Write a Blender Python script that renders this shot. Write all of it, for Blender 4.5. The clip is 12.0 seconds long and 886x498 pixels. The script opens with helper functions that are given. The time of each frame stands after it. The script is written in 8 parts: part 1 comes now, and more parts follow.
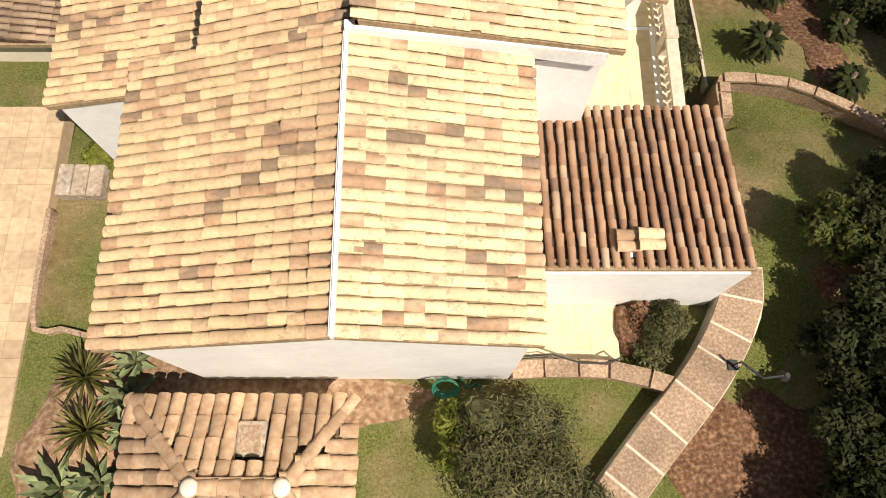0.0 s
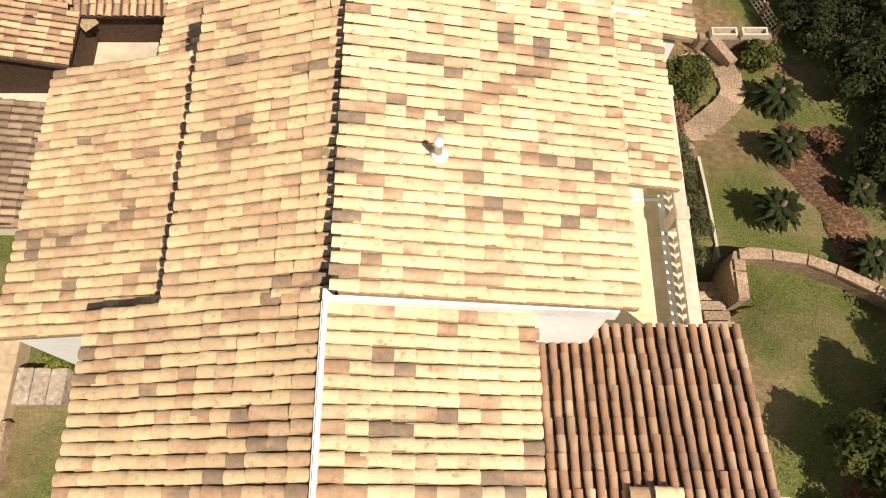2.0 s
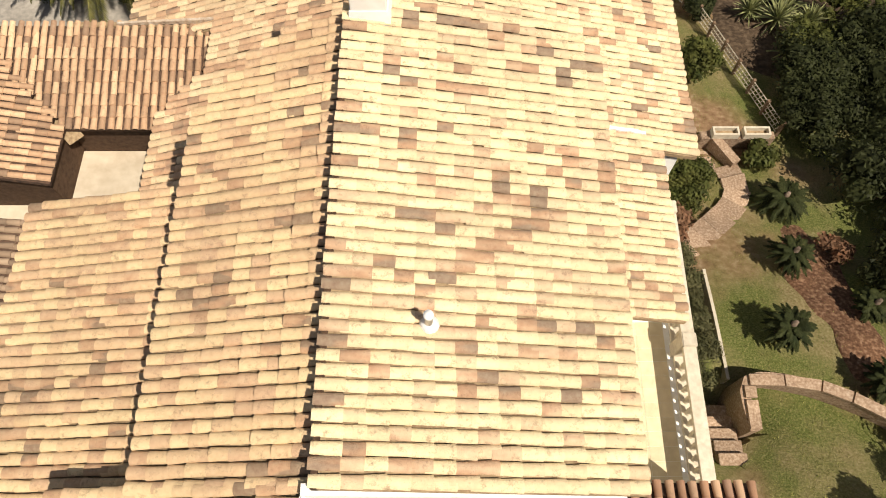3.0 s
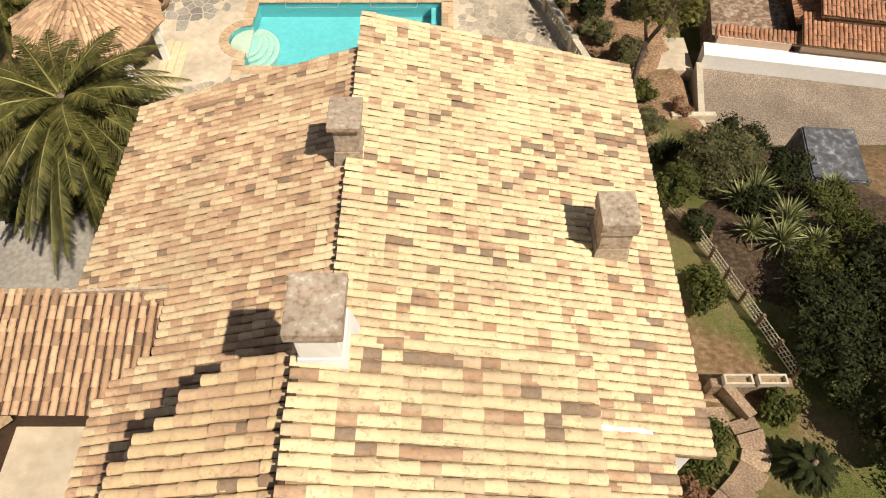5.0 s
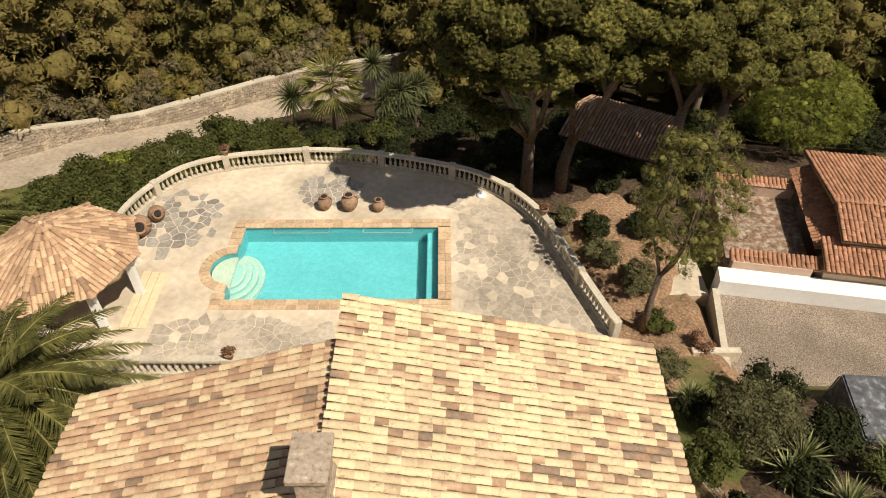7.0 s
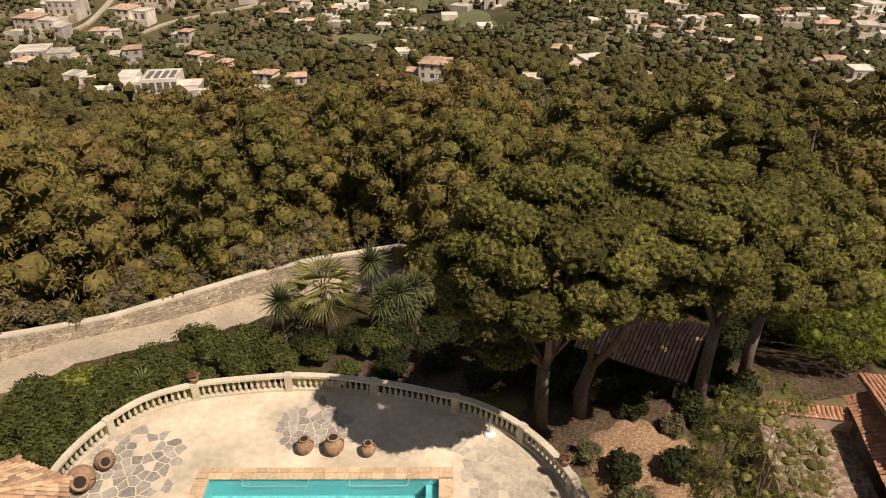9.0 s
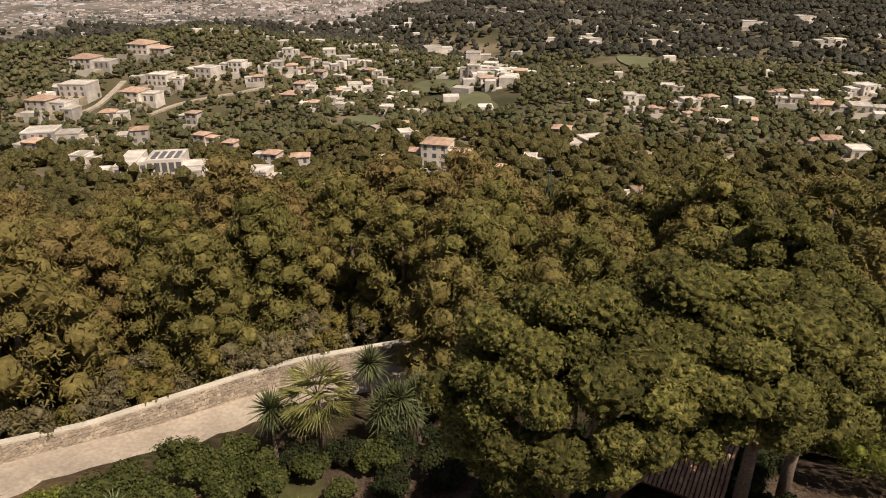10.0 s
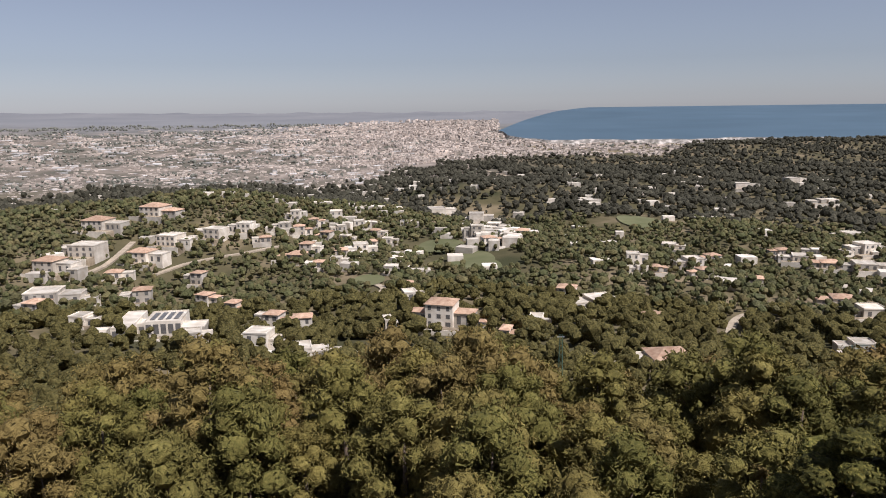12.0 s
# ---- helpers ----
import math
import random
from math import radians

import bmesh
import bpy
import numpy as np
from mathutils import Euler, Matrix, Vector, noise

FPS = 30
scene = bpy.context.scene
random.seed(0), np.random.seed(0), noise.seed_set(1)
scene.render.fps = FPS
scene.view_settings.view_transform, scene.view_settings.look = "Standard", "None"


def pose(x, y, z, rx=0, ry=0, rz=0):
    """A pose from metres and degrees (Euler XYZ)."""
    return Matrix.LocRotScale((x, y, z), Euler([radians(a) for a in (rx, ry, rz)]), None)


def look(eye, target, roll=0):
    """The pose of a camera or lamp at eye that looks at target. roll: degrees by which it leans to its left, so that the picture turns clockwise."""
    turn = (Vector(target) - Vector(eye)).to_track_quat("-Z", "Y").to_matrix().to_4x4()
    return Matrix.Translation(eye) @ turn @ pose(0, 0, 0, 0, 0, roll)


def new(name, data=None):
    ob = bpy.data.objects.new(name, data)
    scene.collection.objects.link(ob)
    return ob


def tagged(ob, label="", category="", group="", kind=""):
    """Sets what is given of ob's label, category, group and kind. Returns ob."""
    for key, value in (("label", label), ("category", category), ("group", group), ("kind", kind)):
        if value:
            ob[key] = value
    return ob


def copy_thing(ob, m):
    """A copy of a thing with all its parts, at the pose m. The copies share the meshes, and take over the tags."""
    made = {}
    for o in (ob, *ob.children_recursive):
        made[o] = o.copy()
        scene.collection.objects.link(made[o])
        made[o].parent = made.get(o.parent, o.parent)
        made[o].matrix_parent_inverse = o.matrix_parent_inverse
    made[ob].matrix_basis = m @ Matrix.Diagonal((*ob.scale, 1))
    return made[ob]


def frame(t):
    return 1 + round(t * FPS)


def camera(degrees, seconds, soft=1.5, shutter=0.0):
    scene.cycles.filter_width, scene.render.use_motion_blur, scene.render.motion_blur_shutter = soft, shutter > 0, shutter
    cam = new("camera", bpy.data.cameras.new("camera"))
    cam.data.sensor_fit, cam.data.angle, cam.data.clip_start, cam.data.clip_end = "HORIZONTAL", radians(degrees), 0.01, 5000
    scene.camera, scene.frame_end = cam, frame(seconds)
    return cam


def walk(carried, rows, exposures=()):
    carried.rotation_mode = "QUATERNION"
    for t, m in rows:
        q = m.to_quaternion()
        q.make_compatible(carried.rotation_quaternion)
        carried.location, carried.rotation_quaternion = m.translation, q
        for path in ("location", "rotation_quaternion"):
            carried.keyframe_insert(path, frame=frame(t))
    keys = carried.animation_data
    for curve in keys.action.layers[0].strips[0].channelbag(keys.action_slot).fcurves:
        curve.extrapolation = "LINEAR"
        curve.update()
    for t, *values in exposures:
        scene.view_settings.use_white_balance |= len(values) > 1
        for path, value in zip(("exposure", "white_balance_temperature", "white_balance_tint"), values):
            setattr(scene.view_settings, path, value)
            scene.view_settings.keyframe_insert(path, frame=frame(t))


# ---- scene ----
cam = camera(64.6, 12.0, 1.0)
METRES, EYE, TILT, LEAN, TURN = 31.0, 19.0, -72.2, 0.0, 0.0
ROWS = [
    (0.0, 0.0, 0.0, 0.0, -0.0, 0.0, 0.0),
    (0.5, 0.0012, 0.0093, 0.0274, -0.0, 0.74, -0.01),
    (1.0, 0.0024, 0.0195, 0.0571, -0.04, 1.5, -0.03),
    (1.5, 0.003, 0.0303, 0.0891, -0.04, 2.23, -0.03),
    (2.0, 0.0039, 0.0412, 0.1223, -0.05, 3.13, -0.05),
    (2.5, 0.0056, 0.0512, 0.1546, -0.03, 4.7, -0.04),
    (3.0, 0.0086, 0.0614, 0.1864, -0.0, 6.7, -0.03),
    (5.0, 0.0254, 0.1031, 0.3191, 0.09, 16.85, 0.03),
    (5.5, 0.0282, 0.1152, 0.3542, 0.1, 20.13, 0.07),
    (6.0, 0.0297, 0.1281, 0.3902, 0.14, 23.34, 0.12),
    (6.5, 0.0306, 0.1415, 0.4281, 0.16, 26.52, 0.12),
    (7.0, 0.0313, 0.1546, 0.4686, 0.21, 29.69, 0.12),
    (9.0, 0.0344, 0.2076, 0.6497, 0.45, 41.98, -0.05),
    (9.5, 0.0314, 0.2226, 0.6962, 0.53, 44.98, -0.05),
    (10.0, 0.0289, 0.2383, 0.7446, 0.58, 48.12, -0.12),
    (10.5, 0.0256, 0.2544, 0.7944, 0.65, 51.25, -0.17),
    (11.0, 0.0217, 0.2695, 0.8445, 0.74, 54.42, -0.22),
    (11.5, 0.0206, 0.2874, 0.8975, 0.82, 57.61, -0.27),
    (12.0, 0.0194, 0.3031, 0.9508, 0.87, 60.79, -0.31),
]
walk(cam, [(t, pose(0, 0, EYE, TILT, LEAN, TURN) @ pose(METRES * x, METRES * y, METRES * z, 90 + pitch, roll, yaw)) for t, x, y, z, yaw, pitch, roll in ROWS],
     exposures=[(0.0, 0.42, 6600, 14), (3.0, 0.32, 6600, 13), (5.0, 0.16, 6650, 13), (7.0, 0.11, 6650, 13), (9.0, 0.12, 6850, 19), (10.5, 0.11, 6250, 19), (12.0, 0.25, 5700, 18)])

# ---- world, sun ----
SUN = Vector((0.80, -0.70, 1.58)).normalized()
world = bpy.data.worlds.new("sky")
scene.world = world
world.use_nodes = True
wn = world.node_tree.nodes
sky = wn.new("ShaderNodeTexSky")
sky.sky_type, sky.sun_disc = "NISHITA", False
sky.sun_elevation, sky.sun_rotation = math.asin(SUN.z), math.atan2(SUN.x, SUN.y)
sky.altitude, sky.dust_density, sky.air_density, sky.ozone_density = 200, 0.3, 1.0, 2.0
wn["Background"].inputs["Strength"].default_value = 0.054
haze = wn.new("ShaderNodeHueSaturation")
haze.inputs["Saturation"].default_value = 0.46
world.node_tree.links.new(sky.outputs["Color"], haze.inputs["Color"])
world.node_tree.links.new(haze.outputs["Color"], wn["Background"].inputs["Color"])
lamp = bpy.data.lights.new("sun", "SUN")
lamp.energy, lamp.angle, lamp.color = 5.0, radians(0.53), (1.0, 0.93, 0.80)
new("sun", lamp).matrix_world = look(SUN * 60, (0, 0, 0))


# ---- materials ----
def lin(*c):
    return (*c, 1.0)


def surface(name, stops, scale=4.0, rough=0.85, bump=0.0, bump_scale=40.0, per_piece=0.0, stain=0.25, stain_scale=0.6, piece_stops=None, metal=0.0, transl=0.0, spots=0.0, gloss=0.25, cluster=0.0, bump_dist=0.03, tree_stops=None):
    """A node material: a fine grain over broad stains, and a random tone for every piece."""
    m = bpy.data.materials.new(name)
    m.use_nodes = True
    t = m.node_tree
    nd, ln = t.nodes, t.links
    bsdf = nd["Principled BSDF"]
    geo, obi, co = nd.new("ShaderNodeNewGeometry"), nd.new("ShaderNodeObjectInfo"), nd.new("ShaderNodeTexCoord")
    place = geo.outputs["Position"]
    n1, n2 = nd.new("ShaderNodeTexNoise"), nd.new("ShaderNodeTexNoise")
    n1.inputs["Scale"].default_value, n1.inputs["Detail"].default_value = scale, 6.0
    n2.inputs["Scale"].default_value, n2.inputs["Detail"].default_value = stain_scale, 4.0
    for n in (n1, n2):
        ln.new(place, n.inputs["Vector"])

    def ramp(src, cols):
        r = nd.new("ShaderNodeValToRGB")
        e = r.color_ramp.elements
        while len(e) < len(cols):
            e.new(0.5)
        for el, (p, c) in zip(e, cols):
            el.position, el.color = p, lin(*c)
        ln.new(src, r.inputs["Fac"])
        return r.outputs["Color"]

    col = ramp(n1.outputs["Fac"], stops)
    if per_piece or piece_stops:
        add = nd.new("ShaderNodeMath")
        add.operation = "ADD"
        ln.new(obi.outputs["Random"], add.inputs[0])
        ln.new(geo.outputs["Random Per Island"], add.inputs[1])
        fr = nd.new("ShaderNodeMath")
        fr.operation = "FRACT"
        ln.new(add.outputs[0], fr.inputs[0])
        if piece_stops:
            pick = fr.outputs[0]
            if cluster:  # odd tiles come in patches: a broad noise shifts the random tone
                nc, rc, ad = nd.new("ShaderNodeTexNoise"), nd.new("ShaderNodeMapRange"), nd.new("ShaderNodeMath")
                nc.inputs["Scale"].default_value, nc.inputs["Detail"].default_value = 0.85, 3.0
                rows = nd.new("ShaderNodeMapping")
                rows.inputs["Scale"].default_value = (0.55, 1.9, 1.0)
                ln.new(place, rows.inputs["Vector"])
                ln.new(rows.outputs["Vector"], nc.inputs["Vector"])
                rc.inputs["From Min"].default_value, rc.inputs["From Max"].default_value = 0.32, 0.70
                rc.inputs["To Min"].default_value, rc.inputs["To Max"].default_value = -cluster * 0.85, cluster * 0.65
                ln.new(nc.outputs["Fac"], rc.inputs["Value"])
                ad.operation, ad.use_clamp = "ADD", True
                ln.new(fr.outputs[0], ad.inputs[0])
                ln.new(rc.outputs[0], ad.inputs[1])
                pick = ad.outputs[0]
            pc = ramp(pick, piece_stops)
            mx = nd.new("ShaderNodeMixRGB")
            mx.blend_type = "MIX"
            mx.inputs["Fac"].default_value = 0.72 if cluster else 0.78
            ln.new(col, mx.inputs[1])
            ln.new(pc, mx.inputs[2])
            col = mx.outputs[0]
        if per_piece:
            mr = nd.new("ShaderNodeMapRange")
            mr.inputs["To Min"].default_value, mr.inputs["To Max"].default_value = (1 + per_piece * 0.5, 1 - per_piece) if piece_stops else (1 - per_piece, 1 + per_piece)
            ln.new(fr.outputs[0], mr.inputs["Value"])
            hsv = nd.new("ShaderNodeHueSaturation")
            ln.new(mr.outputs[0], hsv.inputs["Value"])
            ln.new(col, hsv.inputs["Color"])
            col = hsv.outputs["Color"]
    if tree_stops:
        whole = nd.new("ShaderNodeMixRGB")
        whole.inputs["Fac"].default_value = 0.55
        ln.new(col, whole.inputs[1])
        ln.new(ramp(obi.outputs["Random"], tree_stops), whole.inputs[2])
        col = whole.outputs[0]
    if stain:
        mr2 = nd.new("ShaderNodeMapRange")
        mr2.inputs["From Min"].default_value, mr2.inputs["From Max"].default_value = 0.3, 0.7
        mr2.inputs["To Min"].default_value, mr2.inputs["To Max"].default_value = 1 - stain, 1 + stain * 0.5
        ln.new(n2.outputs["Fac"], mr2.inputs["Value"])
        h2 = nd.new("ShaderNodeHueSaturation")
        ln.new(mr2.outputs[0], h2.inputs["Value"])
        ln.new(col, h2.inputs["Color"])
        col = h2.outputs["Color"]
    if spots:
        n3, r3, mx3 = nd.new("ShaderNodeTexNoise"), nd.new("ShaderNodeMapRange"), nd.new("ShaderNodeMixRGB")
        n3.inputs["Scale"].default_value, n3.inputs["Detail"].default_value, n3.inputs["Roughness"].default_value = 7.0, 8.0, 0.8
        ln.new(place, n3.inputs["Vector"])
        r3.inputs["From Min"].default_value, r3.inputs["From Max"].default_value, r3.inputs["To Max"].default_value = 0.53, 0.66, spots
        ln.new(n3.outputs["Fac"], r3.inputs["Value"])
        ln.new(r3.outputs[0], mx3.inputs["Fac"])
        ln.new(col, mx3.inputs[1])
        mx3.inputs[2].default_value = lin(0.22, 0.135, 0.085)
        col = mx3.outputs[0]
    ln.new(col, bsdf.inputs["Base Color"])
    bsdf.inputs["Roughness"].default_value, bsdf.inputs["Metallic"].default_value = rough, metal
    bsdf.inputs["Specular IOR Level"].default_value = gloss
    if bump:
        nb, bm_ = nd.new("ShaderNodeTexNoise"), nd.new("ShaderNodeBump")
        nb.inputs["Scale"].default_value, nb.inputs["Detail"].default_value = bump_scale, 5.0
        ln.new(place, nb.inputs["Vector"])
        bm_.inputs["Strength"].default_value, bm_.inputs["Distance"].default_value = bump, bump_dist
        ln.new(nb.outputs["Fac"], bm_.inputs["Height"])
        ln.new(bm_.outputs["Normal"], bsdf.inputs["Normal"])
    if transl:
        tr, ms = nd.new("ShaderNodeBsdfTranslucent"), nd.new("ShaderNodeMixShader")
        ms.inputs["Fac"].default_value = transl
        ln.new(col, tr.inputs["Color"])
        ln.new(bsdf.outputs[0], ms.inputs[1])
        ln.new(tr.outputs[0], ms.inputs[2])
        ln.new(ms.outputs[0], nd["Material Output"].inputs["Surface"])
    return m


CREAM = [(0.0, (0.75, 0.56, 0.31)), (0.25, (0.72, 0.52, 0.29)), (0.45, (0.70, 0.48, 0.27)), (0.64, (0.67, 0.45, 0.265)), (0.79, (0.61, 0.39, 0.24)),
         (0.90, (0.54, 0.315, 0.18)), (0.965, (0.46, 0.255, 0.15)), (0.99, (0.34, 0.195, 0.125)), (1.0, (0.23, 0.145, 0.10))]
PALE = [(0.0, (0.81, 0.69, 0.42)), (0.3, (0.78, 0.65, 0.39)), (0.53, (0.76, 0.61, 0.37)), (0.70, (0.71, 0.54, 0.345)), (0.80, (0.60, 0.40, 0.26)),
        (0.87, (0.49, 0.275, 0.165)), (0.94, (0.36, 0.205, 0.13)), (1.0, (0.22, 0.15, 0.115))]
BLUSH = [(0.0, (0.76, 0.60, 0.37)), (0.22, (0.73, 0.545, 0.335)), (0.45, (0.70, 0.475, 0.29)), (0.66, (0.66, 0.405, 0.25)), (0.82, (0.58, 0.335, 0.205)),
         (0.93, (0.48, 0.272, 0.172)), (0.98, (0.36, 0.215, 0.15)), (1.0, (0.25, 0.16, 0.115))]
RUST = [(0.0, (0.52, 0.34, 0.21)), (0.2, (0.42, 0.24, 0.14)), (0.4, (0.34, 0.185, 0.11)), (0.58, (0.50, 0.32, 0.205)), (0.74, (0.28, 0.16, 0.11)), (0.86, (0.64, 0.50, 0.34)), (0.94, (0.40, 0.22, 0.13)), (1.0, (0.21, 0.145, 0.11))]
grain = [(0.28, (0.42, 0.28, 0.16)), (0.45, (0.60, 0.44, 0.26)), (0.62, (0.70, 0.55, 0.33)), (0.75, (0.78, 0.66, 0.44))]
M_CREAM = surface("tile_cream", grain, 11, 0.9, 0.6, 55, 0.10, 0.16, 0.5, CREAM, spots=0.55, cluster=0.34)
M_PALE = surface("tile_pale", grain, 11, 0.9, 0.6, 55, 0.12, 0.14, 0.5, PALE, spots=0.66, cluster=0.34)
M_BLUSH = surface("tile_blush", grain, 11, 0.9, 0.6, 55, 0.16, 0.16, 0.5, BLUSH, spots=0.55, cluster=0.3)
M_RUST = surface("tile_rust", [(0.3, (0.22, 0.11, 0.06)), (0.7, (0.46, 0.30, 0.19))], 7, 0.9, 0.5, 60, 0, 0.25, 0.9, RUST, spots=0.45)
M_MOSS = surface("tile_weathered_brown", [(0.3, (0.20, 0.135, 0.085)), (0.7, (0.42, 0.31, 0.21))], 7, 0.9, 0.5, 60, 0.2, 0.3, 0.9, [(0.0, (0.46, 0.33, 0.22)), (0.4, (0.36, 0.25, 0.16)), (0.75, (0.26, 0.18, 0.12)), (1.0, (0.52, 0.37, 0.25))], spots=0.4)
M_COURT = surface("tile_burnt_orange", grain, 11, 0.9, 0.6, 55, 0.15, 0.2, 0.5, [(0.0, (0.68, 0.47, 0.285)), (0.3, (0.62, 0.39, 0.235)), (0.6, (0.54, 0.32, 0.19)), (0.85, (0.43, 0.245, 0.145)), (1.0, (0.28, 0.165, 0.11))], spots=0.5)
M_TERRA = surface("tile_terracotta", [(0.3, (0.38, 0.23, 0.13)), (0.7, (0.54, 0.38, 0.24))], 6, 0.9, 0.4, 50, 0.25, 0.2, 0.7, spots=0.5)
# near-black pans: the shade of deep grooves is put into their colour
M_CHANNEL = surface("groove_shade_pan_tile", [(0.3, (0.055, 0.035, 0.026)), (0.7, (0.16, 0.095, 0.062))], 9, 0.95, 0.5, 50, 0, 0.25)
M_PAN = surface("roof_mortar", [(0.3, (0.24, 0.16, 0.09)), (0.7, (0.42, 0.31, 0.18))], 12, 0.95, 0.5, 50, 0, 0.2)
M_WHITE = surface("white_render", [(0.3, (0.80, 0.78, 0.73)), (0.7, (0.86, 0.85, 0.81))], 6, 0.9, 0.25, 70, 0, 0.08, 0.7)
M_MORTAR = surface("white_mortar", [(0.3, (0.72, 0.70, 0.64)), (0.7, (0.84, 0.82, 0.78))], 14, 0.9, 0.5, 40, 0, 0.1)
M_CREAMWALL = surface("cream_render", [(0.3, (0.70, 0.62, 0.48)), (0.7, (0.78, 0.70, 0.56))], 5, 0.9, 0.25, 60, 0, 0.12, 0.6)
M_PINKWALL = surface("pink_render", [(0.3, (0.52, 0.37, 0.27)), (0.7, (0.58, 0.43, 0.32))], 5, 0.9, 0.25, 60, 0, 0.12, 0.6)
M_STONE = surface("sandstone", [(0.3, (0.25, 0.165, 0.105)), (0.5, (0.35, 0.240, 0.155)), (0.75, (0.52, 0.40, 0.29))], 17, 0.9, 0.6, 45, 0.16, 0.25, 1.2)
M_BALU = surface("cast_stone", [(0.3, (0.50, 0.43, 0.32)), (0.7, (0.64, 0.57, 0.44))], 8, 0.85, 0.35, 50, 0.06, 0.2, 0.8)
M_CAP = surface("lichen_concrete", [(0.28, (0.23, 0.165, 0.115)), (0.45, (0.42, 0.325, 0.235)), (0.60, (0.46, 0.385, 0.30)), (0.72, (0.62, 0.55, 0.45))], 9, 0.95, 0.7, 35, 0, 0.25, 1.5)
M_DECK = surface("sunlit_screed", [(0.3, (0.56, 0.46, 0.33)), (0.7, (0.70, 0.60, 0.45))], 3, 0.9, 0.35, 40, 0, 0.28, 0.35)
M_FLAG = surface("grey_flagstone", [(0.3, (0.26, 0.235, 0.20)), (0.7, (0.40, 0.36, 0.30))], 6, 0.85, 0.5, 40, 0.22, 0.3, 0.5)
M_FADED = surface("bleached_flagstone", [(0.3, (0.385, 0.325, 0.248)), (0.7, (0.555, 0.475, 0.365))], 5, 0.9, 0.5, 40, 0.12, 0.3, 0.4)
M_REDTILE = surface("red_barrel_tile", [(0.3, (0.34, 0.155, 0.085)), (0.7, (0.50, 0.27, 0.16))], 6, 0.9, 0.4, 50, 0.22, 0.2, 0.7)
M_SOIL = surface("stony_red_earth", [(0.3, (0.075, 0.036, 0.019)), (0.5, (0.150, 0.076, 0.040)), (0.75, (0.34, 0.21, 0.125))], 11, 0.95, 0.8, 25, 0, 0.35, 0.7)
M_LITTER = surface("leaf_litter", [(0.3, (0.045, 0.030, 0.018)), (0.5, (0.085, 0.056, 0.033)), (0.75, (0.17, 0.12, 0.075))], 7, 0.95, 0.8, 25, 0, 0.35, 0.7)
M_GRASS = surface("grass_blades", [(0.3, (0.115, 0.132, 0.028)), (0.7, (0.31, 0.29, 0.092))], 3, 0.8, 0, 10, 0.35, 0.3, 0.5, gloss=0.1)
M_GRAVEL = surface("brown_gravel", [(0.32, (0.13, 0.095, 0.068)), (0.5, (0.27, 0.21, 0.155)), (0.66, (0.44, 0.37, 0.29))], 22, 0.95, 0.6, 60, 0, 0.25, 0.5)
M_BRICK = surface("worn_brick_paving", [(0.32, (0.17, 0.10, 0.065)), (0.5, (0.31, 0.21, 0.14)), (0.68, (0.52, 0.43, 0.34))], 4, 0.9, 0.5, 40, 0.2, 0.3, 0.8)
M_EARTH = surface("pale_dry_earth", [(0.3, (0.19, 0.105, 0.055)), (0.5, (0.30, 0.185, 0.105)), (0.75, (0.50, 0.35, 0.225))], 8, 0.95, 0.7, 30, 0, 0.3, 0.8)
M_COPING = surface("terracotta_coping", [(0.3, (0.50, 0.34, 0.20)), (0.7, (0.66, 0.49, 0.31))], 7, 0.85, 0.4, 50, 0.18, 0.15)
M_POOL = surface("pool_mosaic", [(0.3, (0.085, 0.36, 0.385)), (0.7, (0.115, 0.43, 0.445))], 5, 0.4, 0.0, 10, 0, 0.10, 0.5)
M_PATHTILE = surface("tan_paver", [(0.3, (0.47, 0.335, 0.205)), (0.7, (0.60, 0.455, 0.29))], 6, 0.9, 0.4, 50, 0.14, 0.15)
M_FLOOR = surface("cream_floor_tile", [(0.3, (0.62, 0.51, 0.32)), (0.7, (0.72, 0.61, 0.40))], 5, 0.7, 0.2, 50, 0.06, 0.1)
# near-black plates paint the unlit insides of flues and jars
M_DARK = surface("dark_void", [(0.3, (0.02, 0.017, 0.015)), (0.7, (0.04, 0.03, 0.025))], 5, 0.9, 0, 10, 0, 0)
M_CLAY = surface("clay_jar", [(0.3, (0.28, 0.17, 0.10)), (0.7, (0.42, 0.27, 0.17))], 8, 0.85, 0.4, 40, 0.1, 0.25, 3)
M_RUBBLE = surface("pale_rubble", [(0.3, (0.30, 0.235, 0.16)), (0.5, (0.40, 0.325, 0.235)), (0.75, (0.58, 0.49, 0.38))], 7, 0.95, 0.6, 40, 0.22, 0.3, 0.8)
M_GREY = surface("grey_slate_sheet", [(0.3, (0.055, 0.057, 0.062)), (0.55, (0.115, 0.118, 0.125)), (0.72, (0.30, 0.30, 0.31))], 3.5, 0.5, 0.9, 7, 0, 0.3, 1.0)
M_METAL = surface("galvanised", [(0.3, (0.45, 0.45, 0.44)), (0.7, (0.6, 0.6, 0.6))], 8, 0.45, 0, 10, 0, 0.1, 1, None, 0.7)
M_IRON = surface("dark_iron", [(0.3, (0.03, 0.03, 0.03)), (0.7, (0.06, 0.055, 0.05))], 8, 0.6, 0, 10, 0, 0.1)
# dark brown standing in for shade at roof steps and court eaves
M_SHADEBROWN = surface("shade_brown", [(0.3, (0.050, 0.028, 0.016)), (0.7, (0.095, 0.055, 0.032))], 9, 0.8, 0.4, 30, 0, 0.2)
M_WOOD = surface("weathered_timber", [(0.3, (0.12, 0.075, 0.045)), (0.7, (0.24, 0.16, 0.10))], 10, 0.8, 0.4, 40, 0, 0.2)
